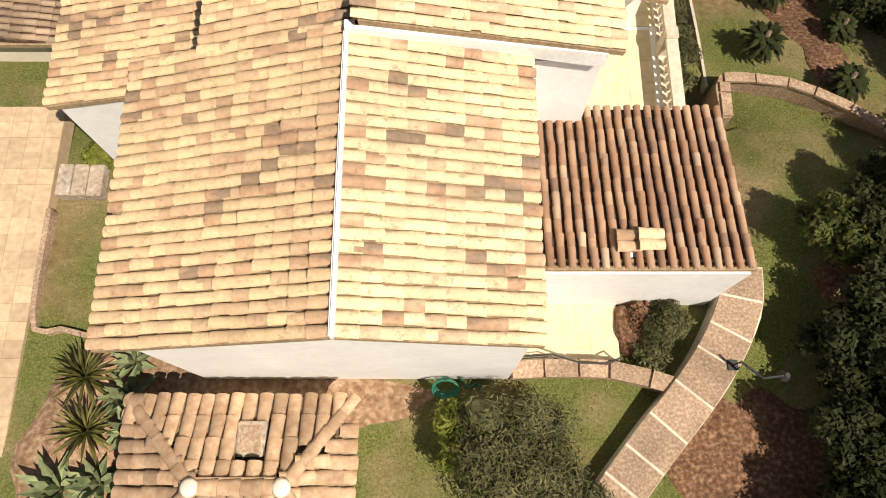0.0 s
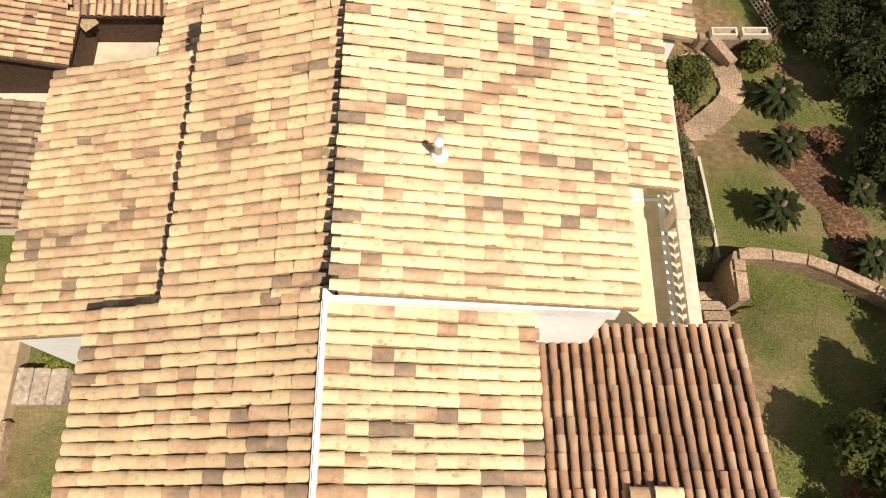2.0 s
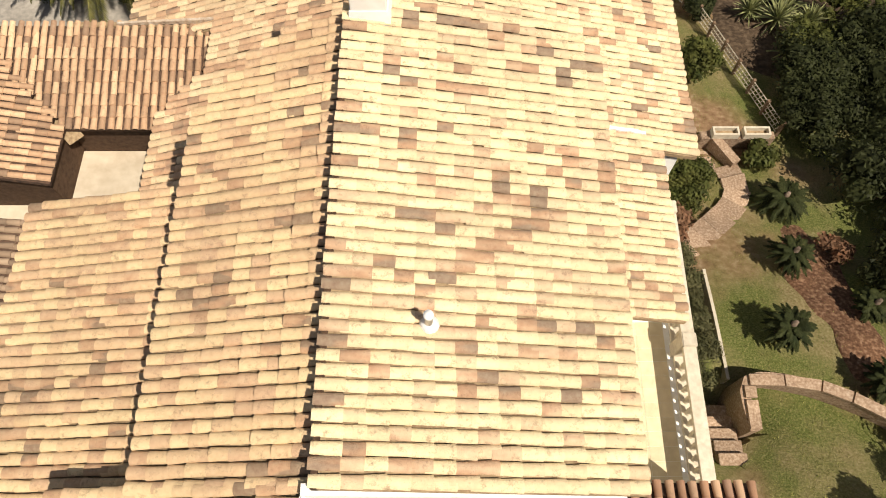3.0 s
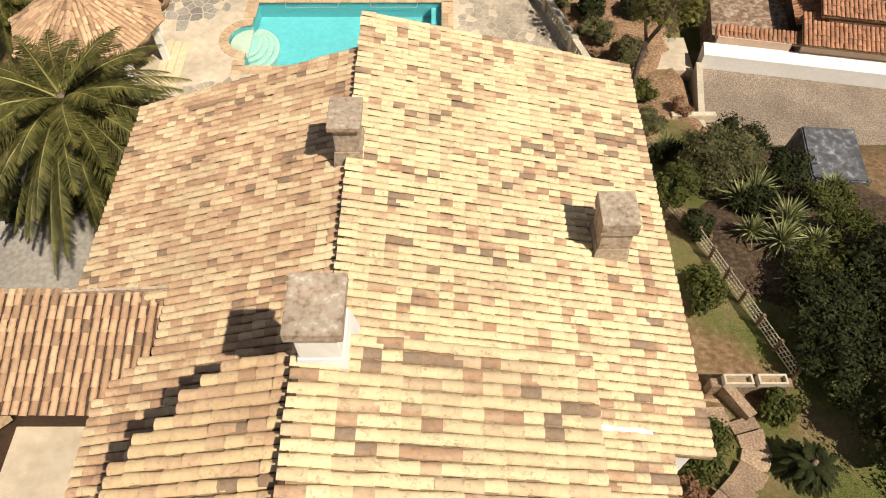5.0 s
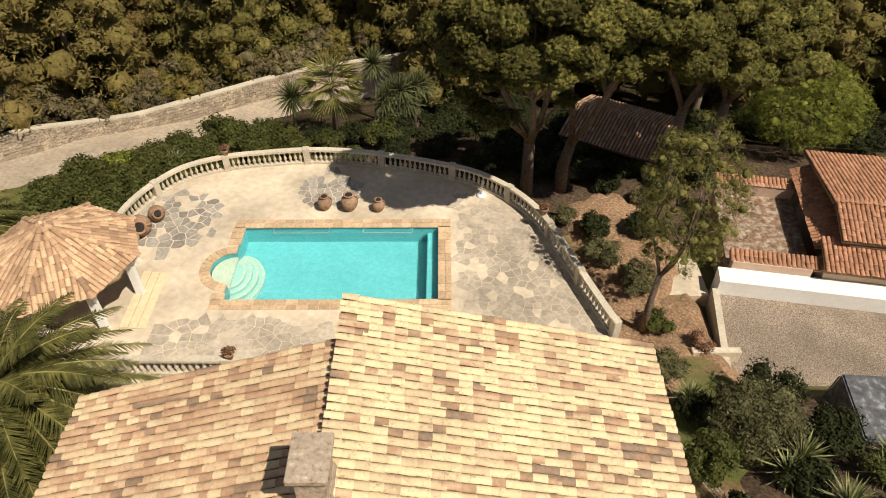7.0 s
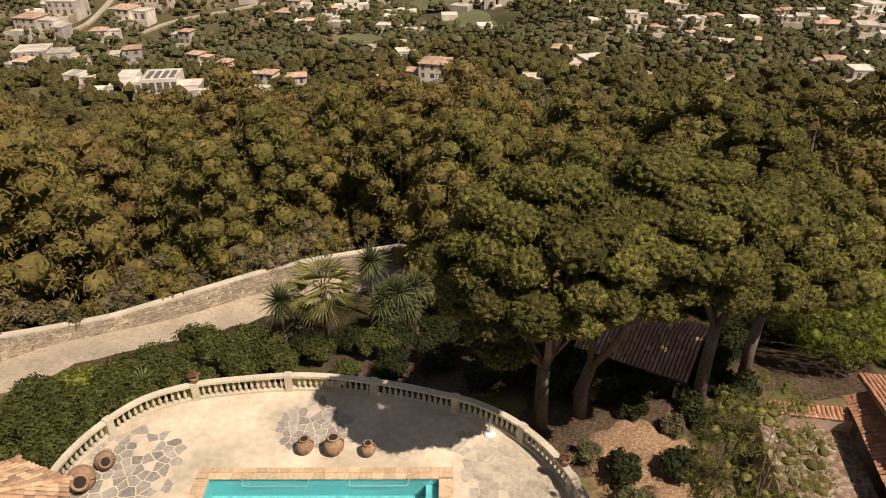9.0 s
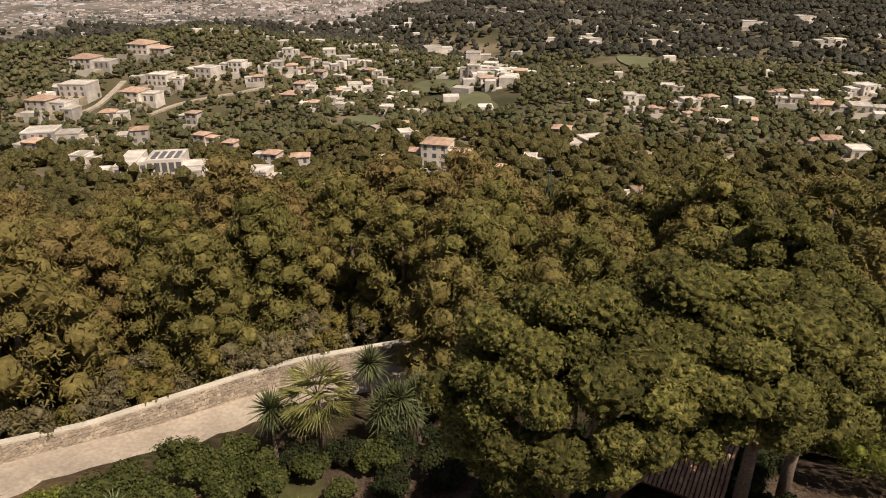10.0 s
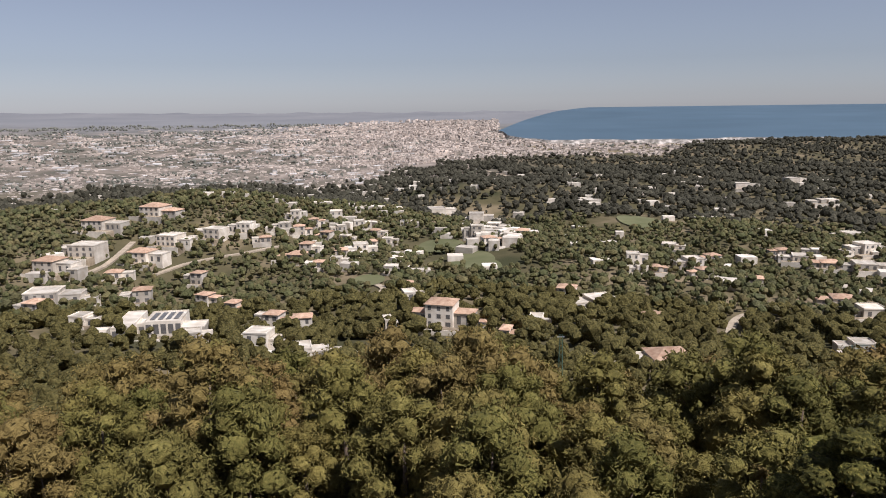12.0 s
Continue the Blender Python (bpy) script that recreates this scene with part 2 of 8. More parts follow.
M_HOSE = surface("green_hose", [(0.3, (0.02, 0.12, 0.07)), (0.7, (0.04, 0.2, 0.12))], 8, 0.45, 0, 10, 0, 0.1)
M_BARK = surface("bark", [(0.3, (0.10, 0.07, 0.05)), (0.7, (0.24, 0.18, 0.13))], 9, 0.95, 0.8, 20, 0, 0.25)
NEEDLE = [(0.0, (0.125, 0.125, 0.028)), (0.25, (0.170, 0.155, 0.038)), (0.5, (0.215, 0.172, 0.046)), (0.8, (0.245, 0.165, 0.062)), (1.0, (0.150, 0.132, 0.050))]
M_SCRUB = surface("dry_scrub_leaves", [(0.3, (0.085, 0.072, 0.034)), (0.7, (0.225, 0.182, 0.090))], 1.5, 0.8, 0, 10, 0.35, 0.3, 0.4, None, 0, 0.15, gloss=0.1)
M_PINE = surface("pine_needles", [(0.3, (0.112, 0.094, 0.018)), (0.7, (0.330, 0.258, 0.056))], 0.9, 0.7, 0, 10, 0.0, 0.3, 0.25, NEEDLE, 0, 0.18, gloss=0.1)
M_FEATHER = surface("feathery_needles", [(0.3, (0.090, 0.090, 0.024)), (0.7, (0.245, 0.220, 0.064))], 1.6, 0.7, 0, 10, 0.25, 0.3, 0.4, None, 0, 0.12, gloss=0.1)
# darker copy of the canopy: shade inside the crowns put into the colour
M_WOODCORE = surface("painted_canopy_shade", [(0.32, (0.036, 0.034, 0.012)), (0.68, (0.155, 0.128, 0.046))], 1.4, 0.9, 1.0, 1.6, 0.0, 0.3, 0.05, gloss=0.05, bump_dist=0.7)
CANOPY = [(0.0, (0.058, 0.066, 0.030)), (0.4, (0.108, 0.106, 0.044)), (0.7, (0.152, 0.122, 0.058)), (1.0, (0.072, 0.077, 0.040))]
M_UMBRELLA = surface("umbrella_pine_needles", [(0.3, (0.038, 0.039, 0.010)), (0.5, (0.092, 0.086, 0.021)), (0.7, (0.205, 0.172, 0.044))], 6.0, 0.75, 1.0, 26, 0.35, 0.35, 0.5, None, gloss=0.1, bump_dist=0.06)
WOOD_TONES = [(0.0, (0.110, 0.112, 0.026)), (0.25, (0.196, 0.170, 0.044)), (0.5, (0.255, 0.165, 0.062)), (0.72, (0.130, 0.124, 0.032)), (1.0, (0.228, 0.182, 0.050))]
M_WOODPINE = surface("wood_pine_needles", [(0.3, (0.052, 0.048, 0.015)), (0.5, (0.130, 0.106, 0.033)), (0.7, (0.270, 0.210, 0.068))], 4.0, 0.75, 1.0, 16, 0.35, 0.3, 0.4, None, gloss=0.1, tree_stops=WOOD_TONES, bump_dist=0.1)
M_WOODS = surface("woodland_canopy", [(0.32, (0.042, 0.045, 0.019)), (0.68, (0.235, 0.212, 0.088))], 1.1, 0.9, 1.0, 1.3, 0.0, 0.35, 0.03, CANOPY, gloss=0.1, bump_dist=0.8)
M_OAK = surface("holm_oak_leaves", [(0.3, (0.018, 0.023, 0.008)), (0.7, (0.050, 0.055, 0.020))], 2.5, 0.6, 0, 10, 0.35, 0.3, 0.6, None, 0, 0.2, gloss=0.1)
# far canopy greyed: distance haze is put into its colour
M_HAZEWOODS = surface("haze_tinted_woodland", [(0.3, (0.042, 0.042, 0.030)), (0.7, (0.095, 0.085, 0.060))], 0.6, 0.9, 1.0, 0.8, 0.25, 0.3, 0.02, gloss=0.05, bump_dist=1.2)
M_SHRUB = surface("shrub_leaves", [(0.3, (0.048, 0.060, 0.015)), (0.7, (0.125, 0.128, 0.036))], 2.5, 0.6, 0, 10, 0.35, 0.3, 0.6, None, 0, 0.25, gloss=0.1)
M_OLIVE = surface("grey_green_leaves", [(0.3, (0.068, 0.070, 0.028)), (0.7, (0.165, 0.152, 0.068))], 2.5, 0.6, 0, 10, 0.35, 0.3, 0.6, None, 0, 0.2, gloss=0.1)
M_BRIGHT = surface("bright_green_leaves", [(0.3, (0.130, 0.155, 0.022)), (0.7, (0.290, 0.300, 0.060))], 2.5, 0.6, 0, 10, 0.3, 0.3, 0.6, None, 0, 0.3, gloss=0.1)
M_PALM = surface("palm_leaflet", [(0.3, (0.044, 0.048, 0.013)), (0.7, (0.185, 0.168, 0.050))], 2.5, 0.5, 0, 10, 0.35, 0.25, 0.7, None, 0, 0.2, gloss=0.1)
M_RIB = surface("palm_rib", [(0.3, (0.20, 0.185, 0.055)), (0.7, (0.34, 0.30, 0.115))], 3, 0.5, 0, 10, 0.2, 0.2, 0.7, gloss=0.2)
M_FRUIT = surface("orange_fruit_stalk", [(0.3, (0.42, 0.18, 0.04)), (0.7, (0.58, 0.30, 0.09))], 6, 0.6, 0, 10, 0.2, 0.2, 0.7, gloss=0.2)
M_YUCCA = surface("yucca_leaf", [(0.3, (0.11, 0.13, 0.045)), (0.7, (0.34, 0.34, 0.15))], 5, 0.5, 0, 10, 0.4, 0.25, 2, None, 0, 0.15, gloss=0.15)
M_TREEYUCCA = surface("tree_yucca_leaf", [(0.3, (0.045, 0.058, 0.020)), (0.7, (0.165, 0.170, 0.070))], 5, 0.5, 0, 10, 0.4, 0.25, 2, None, 0, 0.12, gloss=0.15)
M_FAN = surface("pale_fan_frond", [(0.3, (0.17, 0.17, 0.045)), (0.7, (0.36, 0.33, 0.12))], 2.5, 0.6, 0, 10, 0.3, 0.2, 0.7, None, 0, 0.25, gloss=0.1)
M_CYCAD = surface("cycad_leaflet", [(0.3, (0.014, 0.019, 0.006)), (0.7, (0.042, 0.047, 0.016))], 2.5, 0.7, 0, 10, 0.3, 0.2, 0.7, gloss=0.08)
M_AGAVE = surface("agave_leaf", [(0.3, (0.11, 0.14, 0.065)), (0.7, (0.26, 0.28, 0.14))], 3, 0.5, 0, 10, 0.3, 0.2, 2, gloss=0.1)
M_REDLEAF = surface("red_flowers", [(0.3, (0.13, 0.060, 0.030)), (0.7, (0.25, 0.145, 0.085))], 3, 0.7, 0, 10, 0.3, 0.2, 2, gloss=0.1)


# ---- geometry helpers ----
class Geo:
    """Collects vertices and faces for one mesh."""

    def __init__(self):
        self.v, self.f, self.n = [], [], 0

    def add(self, verts, faces):
        self.v.extend(tuple(p) for p in verts)
        self.f.extend(tuple(i + self.n for i in f) for f in faces)
        self.n += len(verts)
        return self

    def quads(self, arr):
        """arr: (k, c, 3) corners of k loose faces of c corners each."""
        k, c = arr.shape[:2]
        self.v.extend(map(tuple, arr.reshape(-1, 3).tolist()))
        self.f.extend((np.arange(k * c).reshape(k, c) + self.n).tolist())
        self.n += c * k
        return self

    def box(self, x0, x1, y0, y1, z0, z1, m=None):
        p = [Vector((x, y, z)) for z in (z0, z1) for y in (y0, y1) for x in (x0, x1)]
        if m is not None:
            p = [m @ q for q in p]
        return self.add(p, [(0, 2, 3, 1), (4, 5, 7, 6), (0, 1, 5, 4), (2, 6, 7, 3), (0, 4, 6, 2), (1, 3, 7, 5)])

    def prism(self, poly, z0, z1):
        """An upright prism over a plan polygon; z0 and z1 may be functions of x, y."""
        lo = [(x, y, z0(x, y) if callable(z0) else z0) for x, y in poly]
        hi = [(x, y, z1(x, y) if callable(z1) else z1) for x, y in poly]
        n = len(poly)
        return self.add(lo + hi, [tuple(reversed(range(n))), tuple(range(n, 2 * n))] + [(i, (i + 1) % n, n + (i + 1) % n, n + i) for i in range(n)])

    def lathe(self, profile, sides=12, m=None):
        """profile: (radius, z) from bottom to top."""
        v, f = [], []
        for r, z in profile:
            for k in range(sides):
                a = 2 * math.pi * k / sides
                p = Vector((r * math.cos(a), r * math.sin(a), z))
                v.append(m @ p if m is not None else p)
        for i in range(len(profile) - 1):
            for k in range(sides):
                k2 = (k + 1) % sides
                f.append((i * sides + k, i * sides + k2, (i + 1) * sides + k2, (i + 1) * sides + k))
        f.append(tuple(reversed(range(sides))))
        f.append(tuple(range((len(profile) - 1) * sides, len(profile) * sides)))
        return self.add(v, f)

    def tube(self, pts, radii, sides=6):
        pts = [Vector(p) for p in pts]
        v, f = [], []
        for i, p in enumerate(pts):
            d = (pts[min(i + 1, len(pts) - 1)] - pts[max(i - 1, 0)]).normalized()
            a = d.orthogonal().normalized() if abs(d.z) > 0.9 else d.cross(Vector((0, 0, 1))).normalized()
            b = d.cross(a)
            r = radii[i] if isinstance(radii, (list, tuple)) else radii
            v += [p + r * (math.cos(2 * math.pi * k / sides) * a + math.sin(2 * math.pi * k / sides) * b) for k in range(sides)]
        for i in range(len(pts) - 1):
            for k in range(sides):
                k2 = (k + 1) % sides
                f.append((i * sides + k, i * sides + k2, (i + 1) * sides + k2, (i + 1) * sides + k))
        f += [tuple(reversed(range(sides))), tuple(range((len(pts) - 1) * sides, len(pts) * sides))]
        return self.add(v, f)

    def mesh(self, name, material, smooth=False, bevel=0.0):
        me = bpy.data.meshes.new(name)
        me.from_pydata(self.v, [], self.f)
        if bevel:
            bm = bmesh.new()
            bm.from_mesh(me)
            bmesh.ops.recalc_face_normals(bm, faces=bm.faces)
            bmesh.ops.bevel(bm, geom=bm.edges[:], offset=bevel, segments=2, affect="EDGES", clamp_overlap=True)
            bm.to_mesh(me)
            bm.free()
        me.materials.append(material)
        if smooth:
            me.polygons.foreach_set("use_smooth", [True] * len(me.polygons))
        me.update()
        return me


def part(name, geo, material, parent=None, label="", smooth=False, bevel=0.0):
    ob = new(name, geo.mesh(name, material, smooth, bevel))
    if parent is not None:
        ob.parent = parent
    if label:
        ob["label"] = label
    return ob


def thing(name, at=(0, 0, 0), label="", category="", group="", kind="", rz=0.0):
    """An Empty at the base of a thing, to parent its parts."""
    ob = new(name)
    ob.empty_display_size = 0.2
    ob.matrix_basis = pose(*at, 0, 0, rz)
    return tagged(ob, label, category, group, kind)


rng = np.random.default_rng(7)


# ---- ground ----
PROFILE_Y = [-400, -40, 0, 5, 7.5, 9, 11.5, 15, 19, 25, 30, 36, 47, 53, 58, 62, 72, 88, 112, 150, 250, 400, 700, 1200, 1500, 4990]
PROFILE_Z = [30, 6, 3.6, 3.35, 2.6, 1.9, 1.45, 0.1, -0.8, -1.7, -3.5, -5.4, -6.2, -7.2, -9.0, -9.6, -11, -14, -26, -42, -64, -78, -88, -93, -94, 2]


def bump_at(x, y, cx, cy, h, sx, sy):
    return h * np.exp(-(((x - cx) / sx) ** 2 + ((y - cy) / sy) ** 2))


def smooth(a, b, v):
    t = np.clip((v - a) / (b - a), 0, 1)
    return t * t * (3 - 2 * t)


def height(x, y):
    """The height of the ground at x, y."""
    x, y = np.asarray(x, float), np.asarray(y, float)
    far = smooth(90, 400, y)
    d = y + far * (np.hypot(x, y - 31) + 31 - y)
    z = np.interp(d, PROFILE_Y, PROFILE_Z)
    z = z + (1 - smooth(-8, -6, x)) * np.interp(y, [-40, 5, 8, 10.5, 13, 18], [0, 0.1, 0.7, 0.9, 0, 0])
    z = z - np.interp(y, [53, 70, 150], [0, 3, 0]) * smooth(6, 30, np.abs(x + 5))
    z = z + far * (4 * np.sin(x / 63 + 1) * np.cos(y / 71) + 3 * np.sin(x / 31 + y / 43))
    z = z + bump_at(x, y, -260, 560, 34, 130, 150) + bump_at(x, y, -120, 640, 14, 90, 90)
    z = z + bump_at(x, y, 860, 1600, 21, 330, 140) + bump_at(x, y, 60, 900, 14, 160, 120)
    z = z + bump_at(x, y, -760, 4850, 56, 330, 120) + bump_at(x, y, -2900, 4500, 16, 900, 200) + bump_at(x, y, -1400, 4900, 25, 700, 120)
    pit = smooth(-17, -15.5, x) * (1 - smooth(7.5, 9, x)) * smooth(26, 28, y) * (1 - smooth(45, 47, y))
    z = z - 1.0 * smooth(12.5, 14, x) * smooth(31.5, 33.5, y) * (1 - smooth(46, 49, y)) * (1 - smooth(30, 40, x))
    z = z - 1.1 * smooth(6.4, 6.7, x) * (1 - smooth(7.3, 7.5, x)) * smooth(8.2, 8.8, y) * (1 - smooth(10.0, 10.8, y))
    return z - pit * np.maximum(0, z + 5.6)


def grid_ground():
    step = np.concatenate([np.arange(0, 42, 0.9), 42 * 1.06 ** np.arange(0, 82)])
    step = step[step < 4950]
    xs = np.concatenate([-step[:0:-1], step])
    ya = np.concatenate([-step[1:][::-1][-60:], np.arange(0, 90, 0.9), 90 + 1.5 * np.cumsum(1.042 ** np.arange(0, 118))])
    ys = ya[ya < 4985]
    gx, gy = np.meshgrid(xs, ys)
    gz = height(gx, gy)
    near = (np.abs(gx) < 60) & (gy < 110)
    gz = gz + np.where(near, 0.05 * np.sin(gx * 2.1) * np.sin(gy * 1.7), 0)
    v = np.stack([gx, gy, gz], -1).reshape(-1, 3)
    nx, ny = len(xs), len(ys)
    i = (np.arange(ny - 1)[:, None] * nx + np.arange(nx - 1)).ravel()
    f = np.stack([i, i + 1, i + 1 + nx, i + nx], -1)
    g = Geo()
    g.v, g.f, g.n = v.tolist(), f.tolist(), len(v)
    return g


def ground_material():
    """Red earth, dry grass and lawn near the house; scrub and plain further off, greyed by painted haze at the end."""
    m = bpy.data.materials.new("ground")
    m.use_nodes = True
    t = m.node_tree
    nd, ln = t.nodes, t.links
    geo = nd.new("ShaderNodeNewGeometry")

    def noise_ramp(scale, stops, detail=6.0):
        n, r = nd.new("ShaderNodeTexNoise"), nd.new("ShaderNodeValToRGB")
        n.inputs["Scale"].default_value, n.inputs["Detail"].default_value = scale, detail
        ln.new(geo.outputs["Position"], n.inputs["Vector"])
        e = r.color_ramp.elements
        while len(e) < len(stops):
            e.new(0.5)
        for el, (p, c) in zip(e, stops):
            el.position, el.color = p, lin(*c)
        ln.new(n.outputs["Fac"], r.inputs["Fac"])
        return r.outputs["Color"]

    def mix(fac, a, b):
        x = nd.new("ShaderNodeMixRGB")
        ln.new(fac, x.inputs["Fac"])
        ln.new(a, x.inputs[1])
        ln.new(b, x.inputs[2])
        return x.outputs[0]

    grass = noise_ramp(22, [(0.25, (0.060, 0.072, 0.018)), (0.5, (0.118, 0.132, 0.036)), (0.75, (0.225, 0.205, 0.080))])
    straw = noise_ramp(16, [(0.3, (0.15, 0.118, 0.050)), (0.55, (0.25, 0.195, 0.095)), (0.75, (0.34, 0.27, 0.15))])
    grass = mix(noise_ramp(0.55, [(0.48, (0, 0, 0)), (0.68, (1, 1, 1))], 7), grass, straw)
    earth = noise_ramp(5, [(0.3, (0.15, 0.085, 0.045)), (0.55, (0.26, 0.165, 0.09)), (0.75, (0.36, 0.27, 0.17))])
    patch = noise_ramp(0.16, [(0.50, (0, 0, 0)), (0.60, (1, 1, 1))], 4)
    near = mix(patch, grass, earth)
    litter = noise_ramp(1.4, [(0.3, (0.026, 0.021, 0.011)), (0.5, (0.052, 0.039, 0.020)), (0.72, (0.095, 0.070, 0.038))], 9)
    valley = noise_ramp(0.02, [(0.3, (0.050, 0.050, 0.024)), (0.5, (0.105, 0.088, 0.046)), (0.7, (0.24, 0.185, 0.115))], 9)
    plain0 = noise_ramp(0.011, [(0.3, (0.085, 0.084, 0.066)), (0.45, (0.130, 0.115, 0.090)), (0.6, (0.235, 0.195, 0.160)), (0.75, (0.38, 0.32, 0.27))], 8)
    # distance haze painted into the colour of the last plain and hills
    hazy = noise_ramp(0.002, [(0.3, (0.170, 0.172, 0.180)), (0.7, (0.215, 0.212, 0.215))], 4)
    sep, far = nd.new("ShaderNodeSeparateXYZ"), nd.new("ShaderNodeMapRange")
    ln.new(geo.outputs["Position"], sep.inputs[0])
    far.inputs["From Min"].default_value, far.inputs["From Max"].default_value = 46, 56
    ln.new(sep.outputs["Y"], far.inputs["Value"])
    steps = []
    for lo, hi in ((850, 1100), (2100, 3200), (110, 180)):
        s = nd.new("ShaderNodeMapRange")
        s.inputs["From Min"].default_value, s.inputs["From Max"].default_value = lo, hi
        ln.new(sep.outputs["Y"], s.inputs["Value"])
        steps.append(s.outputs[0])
    wooded, away = nd.new("ShaderNodeMapRange"), nd.new("ShaderNodeMath")
    wooded.inputs["From Min"].default_value, wooded.inputs["From Max"].default_value = 0, 220
    wooded.inputs["To Min"].default_value, wooded.inputs["To Max"].default_value = 1, 0.12
    ln.new(sep.outputs["X"], wooded.inputs["Value"])
    away.operation = "MULTIPLY"
    ln.new(steps[0], away.inputs[0])
    ln.new(wooded.outputs[0], away.inputs[1])
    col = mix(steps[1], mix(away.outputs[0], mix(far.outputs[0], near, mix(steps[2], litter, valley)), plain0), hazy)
    b = nd["Principled BSDF"]
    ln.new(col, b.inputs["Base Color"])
    b.inputs["Roughness"].default_value = 0.95
    b.inputs["Specular IOR Level"].default_value = 0.1
    n, bp = nd.new("ShaderNodeTexNoise"), nd.new("ShaderNodeBump")
    n.inputs["Scale"].default_value, n.inputs["Detail"].default_value = 30, 5
    ln.new(geo.outputs["Position"], n.inputs["Vector"])
    bp.inputs["Strength"].default_value, bp.inputs["Distance"].default_value = 0.7, 0.05
    ln.new(n.outputs["Fac"], bp.inputs["Height"])
    ln.new(bp.outputs["Normal"], b.inputs["Normal"])
    return m


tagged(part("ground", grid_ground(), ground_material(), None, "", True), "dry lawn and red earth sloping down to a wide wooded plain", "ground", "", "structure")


# ---- tiled roofs ----
TILE_W, TILE_L = 0.213, 0.315


def tile_verts(seed):
    """One barrel tile: crown up, lying along -x (down the slope), butt end open; width about 0.19."""
    r = random.Random(seed)
    v, seg = [], 6
    for x, rad, lift in ((0.10, 0.086, 0.002), (-TILE_L - 0.015, 0.100 + r.uniform(-0.005, 0.005), 0.018)):
        for k in range(seg + 1):
            a = math.pi * k / seg
            v.append((x, -rad * math.cos(a), lift + 0.60 * rad * math.sin(a)))
    n = seg + 1
    v += v[n:2 * n]
    for k in range(n):  # the lip of the butt end
        a = math.pi * k / seg
        v.append((-TILE_L - 0.013, -0.074 * math.cos(a), 0.006 + 0.042 * math.sin(a)))
    f = [(k, k + 1, n + k + 1, n + k) for k in range(seg)] + [(2 * n + k, 2 * n + k + 1, 3 * n + k + 1, 3 * n + k) for k in range(seg)]
    return v, f


TILES = [tile_verts(s) for s in range(3)]


def roof_field(owner, o, along, down, n_along, n_down, material, keep=None, singles=0, thick=0.12, seed=1, pitch=TILE_W, reach=TILE_L, slim=1.0, pan=None):
    """A slope of barrel tiles on a slab. o: its upper corner; along: the unit way of ridge; down: the unit way down the slope.
    keep(s, d): which places carry tiles; slim: under 1 for narrow, high covers with open channels between. The first singles tiles are objects of their own; the rest is one part."""
    r = random.Random(seed)
    o, u, w = Vector(o), Vector(along).normalized(), Vector(down).normalized()
    up = w.cross(u)
    if up.z < 0:
        up = -up
    sx, sy = reach / TILE_L, pitch / TILE_W
    rest, places = Geo(), []
    for j in range(n_down):
        for i in range(n_along):
            s, d = (i + 0.5) * pitch, j * reach
            if keep and not keep(s, d + 0.15):
                continue
            places.append((s, d))
    chosen = set(range(0)) if not singles else set(range(len(places) - min(singles, len(places)), len(places)))
    meshes = []
    for tv, tf in TILES:
        g = Geo()
        g.add(tv, tf)
        meshes.append(g.mesh("tile", material, True))
    for idx, (s, d) in enumerate(places):
        wob = r.uniform(-0.012, 0.012)
        proud = r.uniform(0, 0.014) if r.random() < 0.86 else r.uniform(0.016, 0.034)
        base = o + u * (s + wob) + w * (d + r.uniform(-0.016, 0.016)) + up * proud
        k = r.randrange(3)
        yaw = r.uniform(-0.03, 0.03)
        ax, ay = (-w + u * yaw).normalized(), (u + w * yaw).normalized()
        if ax.cross(ay).dot(up) < 0:
            ay = -ay
        m = Matrix((ax * sx, ay * sy * slim, up * (2.3 - 1.3 * slim))).transposed().to_4x4()
        m.translation = base
        if idx in chosen:
            ob = new("tile", meshes[k])
            ob.parent = owner
            ob.matrix_basis = m
        else:
            tv, tf = TILES[k]
            rest.add([m @ Vector(p) for p in tv], tf)
    if rest.n:
        tagged(part("tile_covering", rest, material, owner, "", True), kind="stuff")
    # the bedding of pan tiles: a grooved sheet with a slab below
    g = Geo()
    cells = [(i, j) for i in range(n_along) for j in range(n_down) if not keep or keep((i + 0.5) * pitch, j * reach + 0.15)]
    cellset = set(cells)
    for i, j in cells:
        a, b = o + u * (i * pitch) + w * (j * reach) - up * 0.03, o + u * ((i + 1) * pitch) + w * (j * reach) - up * 0.03
        c, e = b + w * reach, a + w * reach
        sides = [f for nb_, f in (((i, j - 1), (0, 1, 5, 4)), ((i + 1, j), (1, 2, 6, 5)), ((i, j + 1), (2, 3, 7, 6)), ((i - 1, j), (3, 0, 4, 7))) if nb_ not in cellset]
        g.add([a - up * thick, b - up * thick, c - up * thick, e - up * thick, a, b, c, e], [(3, 2, 1, 0), (4, 5, 6, 7)] + sides)
    # a near-black pan material paints the shade between slim covers
    tagged(part("bedding", g, pan or M_PAN, owner), kind="stuff")
    return owner


def slope(x_top, z_top, x_low, z_low):
    v = Vector((x_low - x_top, 0, z_low - z_top))
    return v.normalized(), v.length


def cross_field(owner, x_top, z_top, x_low, z_low, y0, y1, material, **kw):
    """A slope whose ridge runs along y from y0 to y1."""
    w, length = slope(x_top, z_top, x_low, z_low)
    n = max(1, round(length / TILE_L))
    roof_field(owner, (x_top, y0, z_top), (0, 1, 0), w, round((y1 - y0) / TILE_W), n, material, reach=(length - 0.02) / n, **kw)


# ---- the villa ----
villa = thing("villa", (0, 0, 0), "white rendered villa under stepped barrel tile roofs", "house")


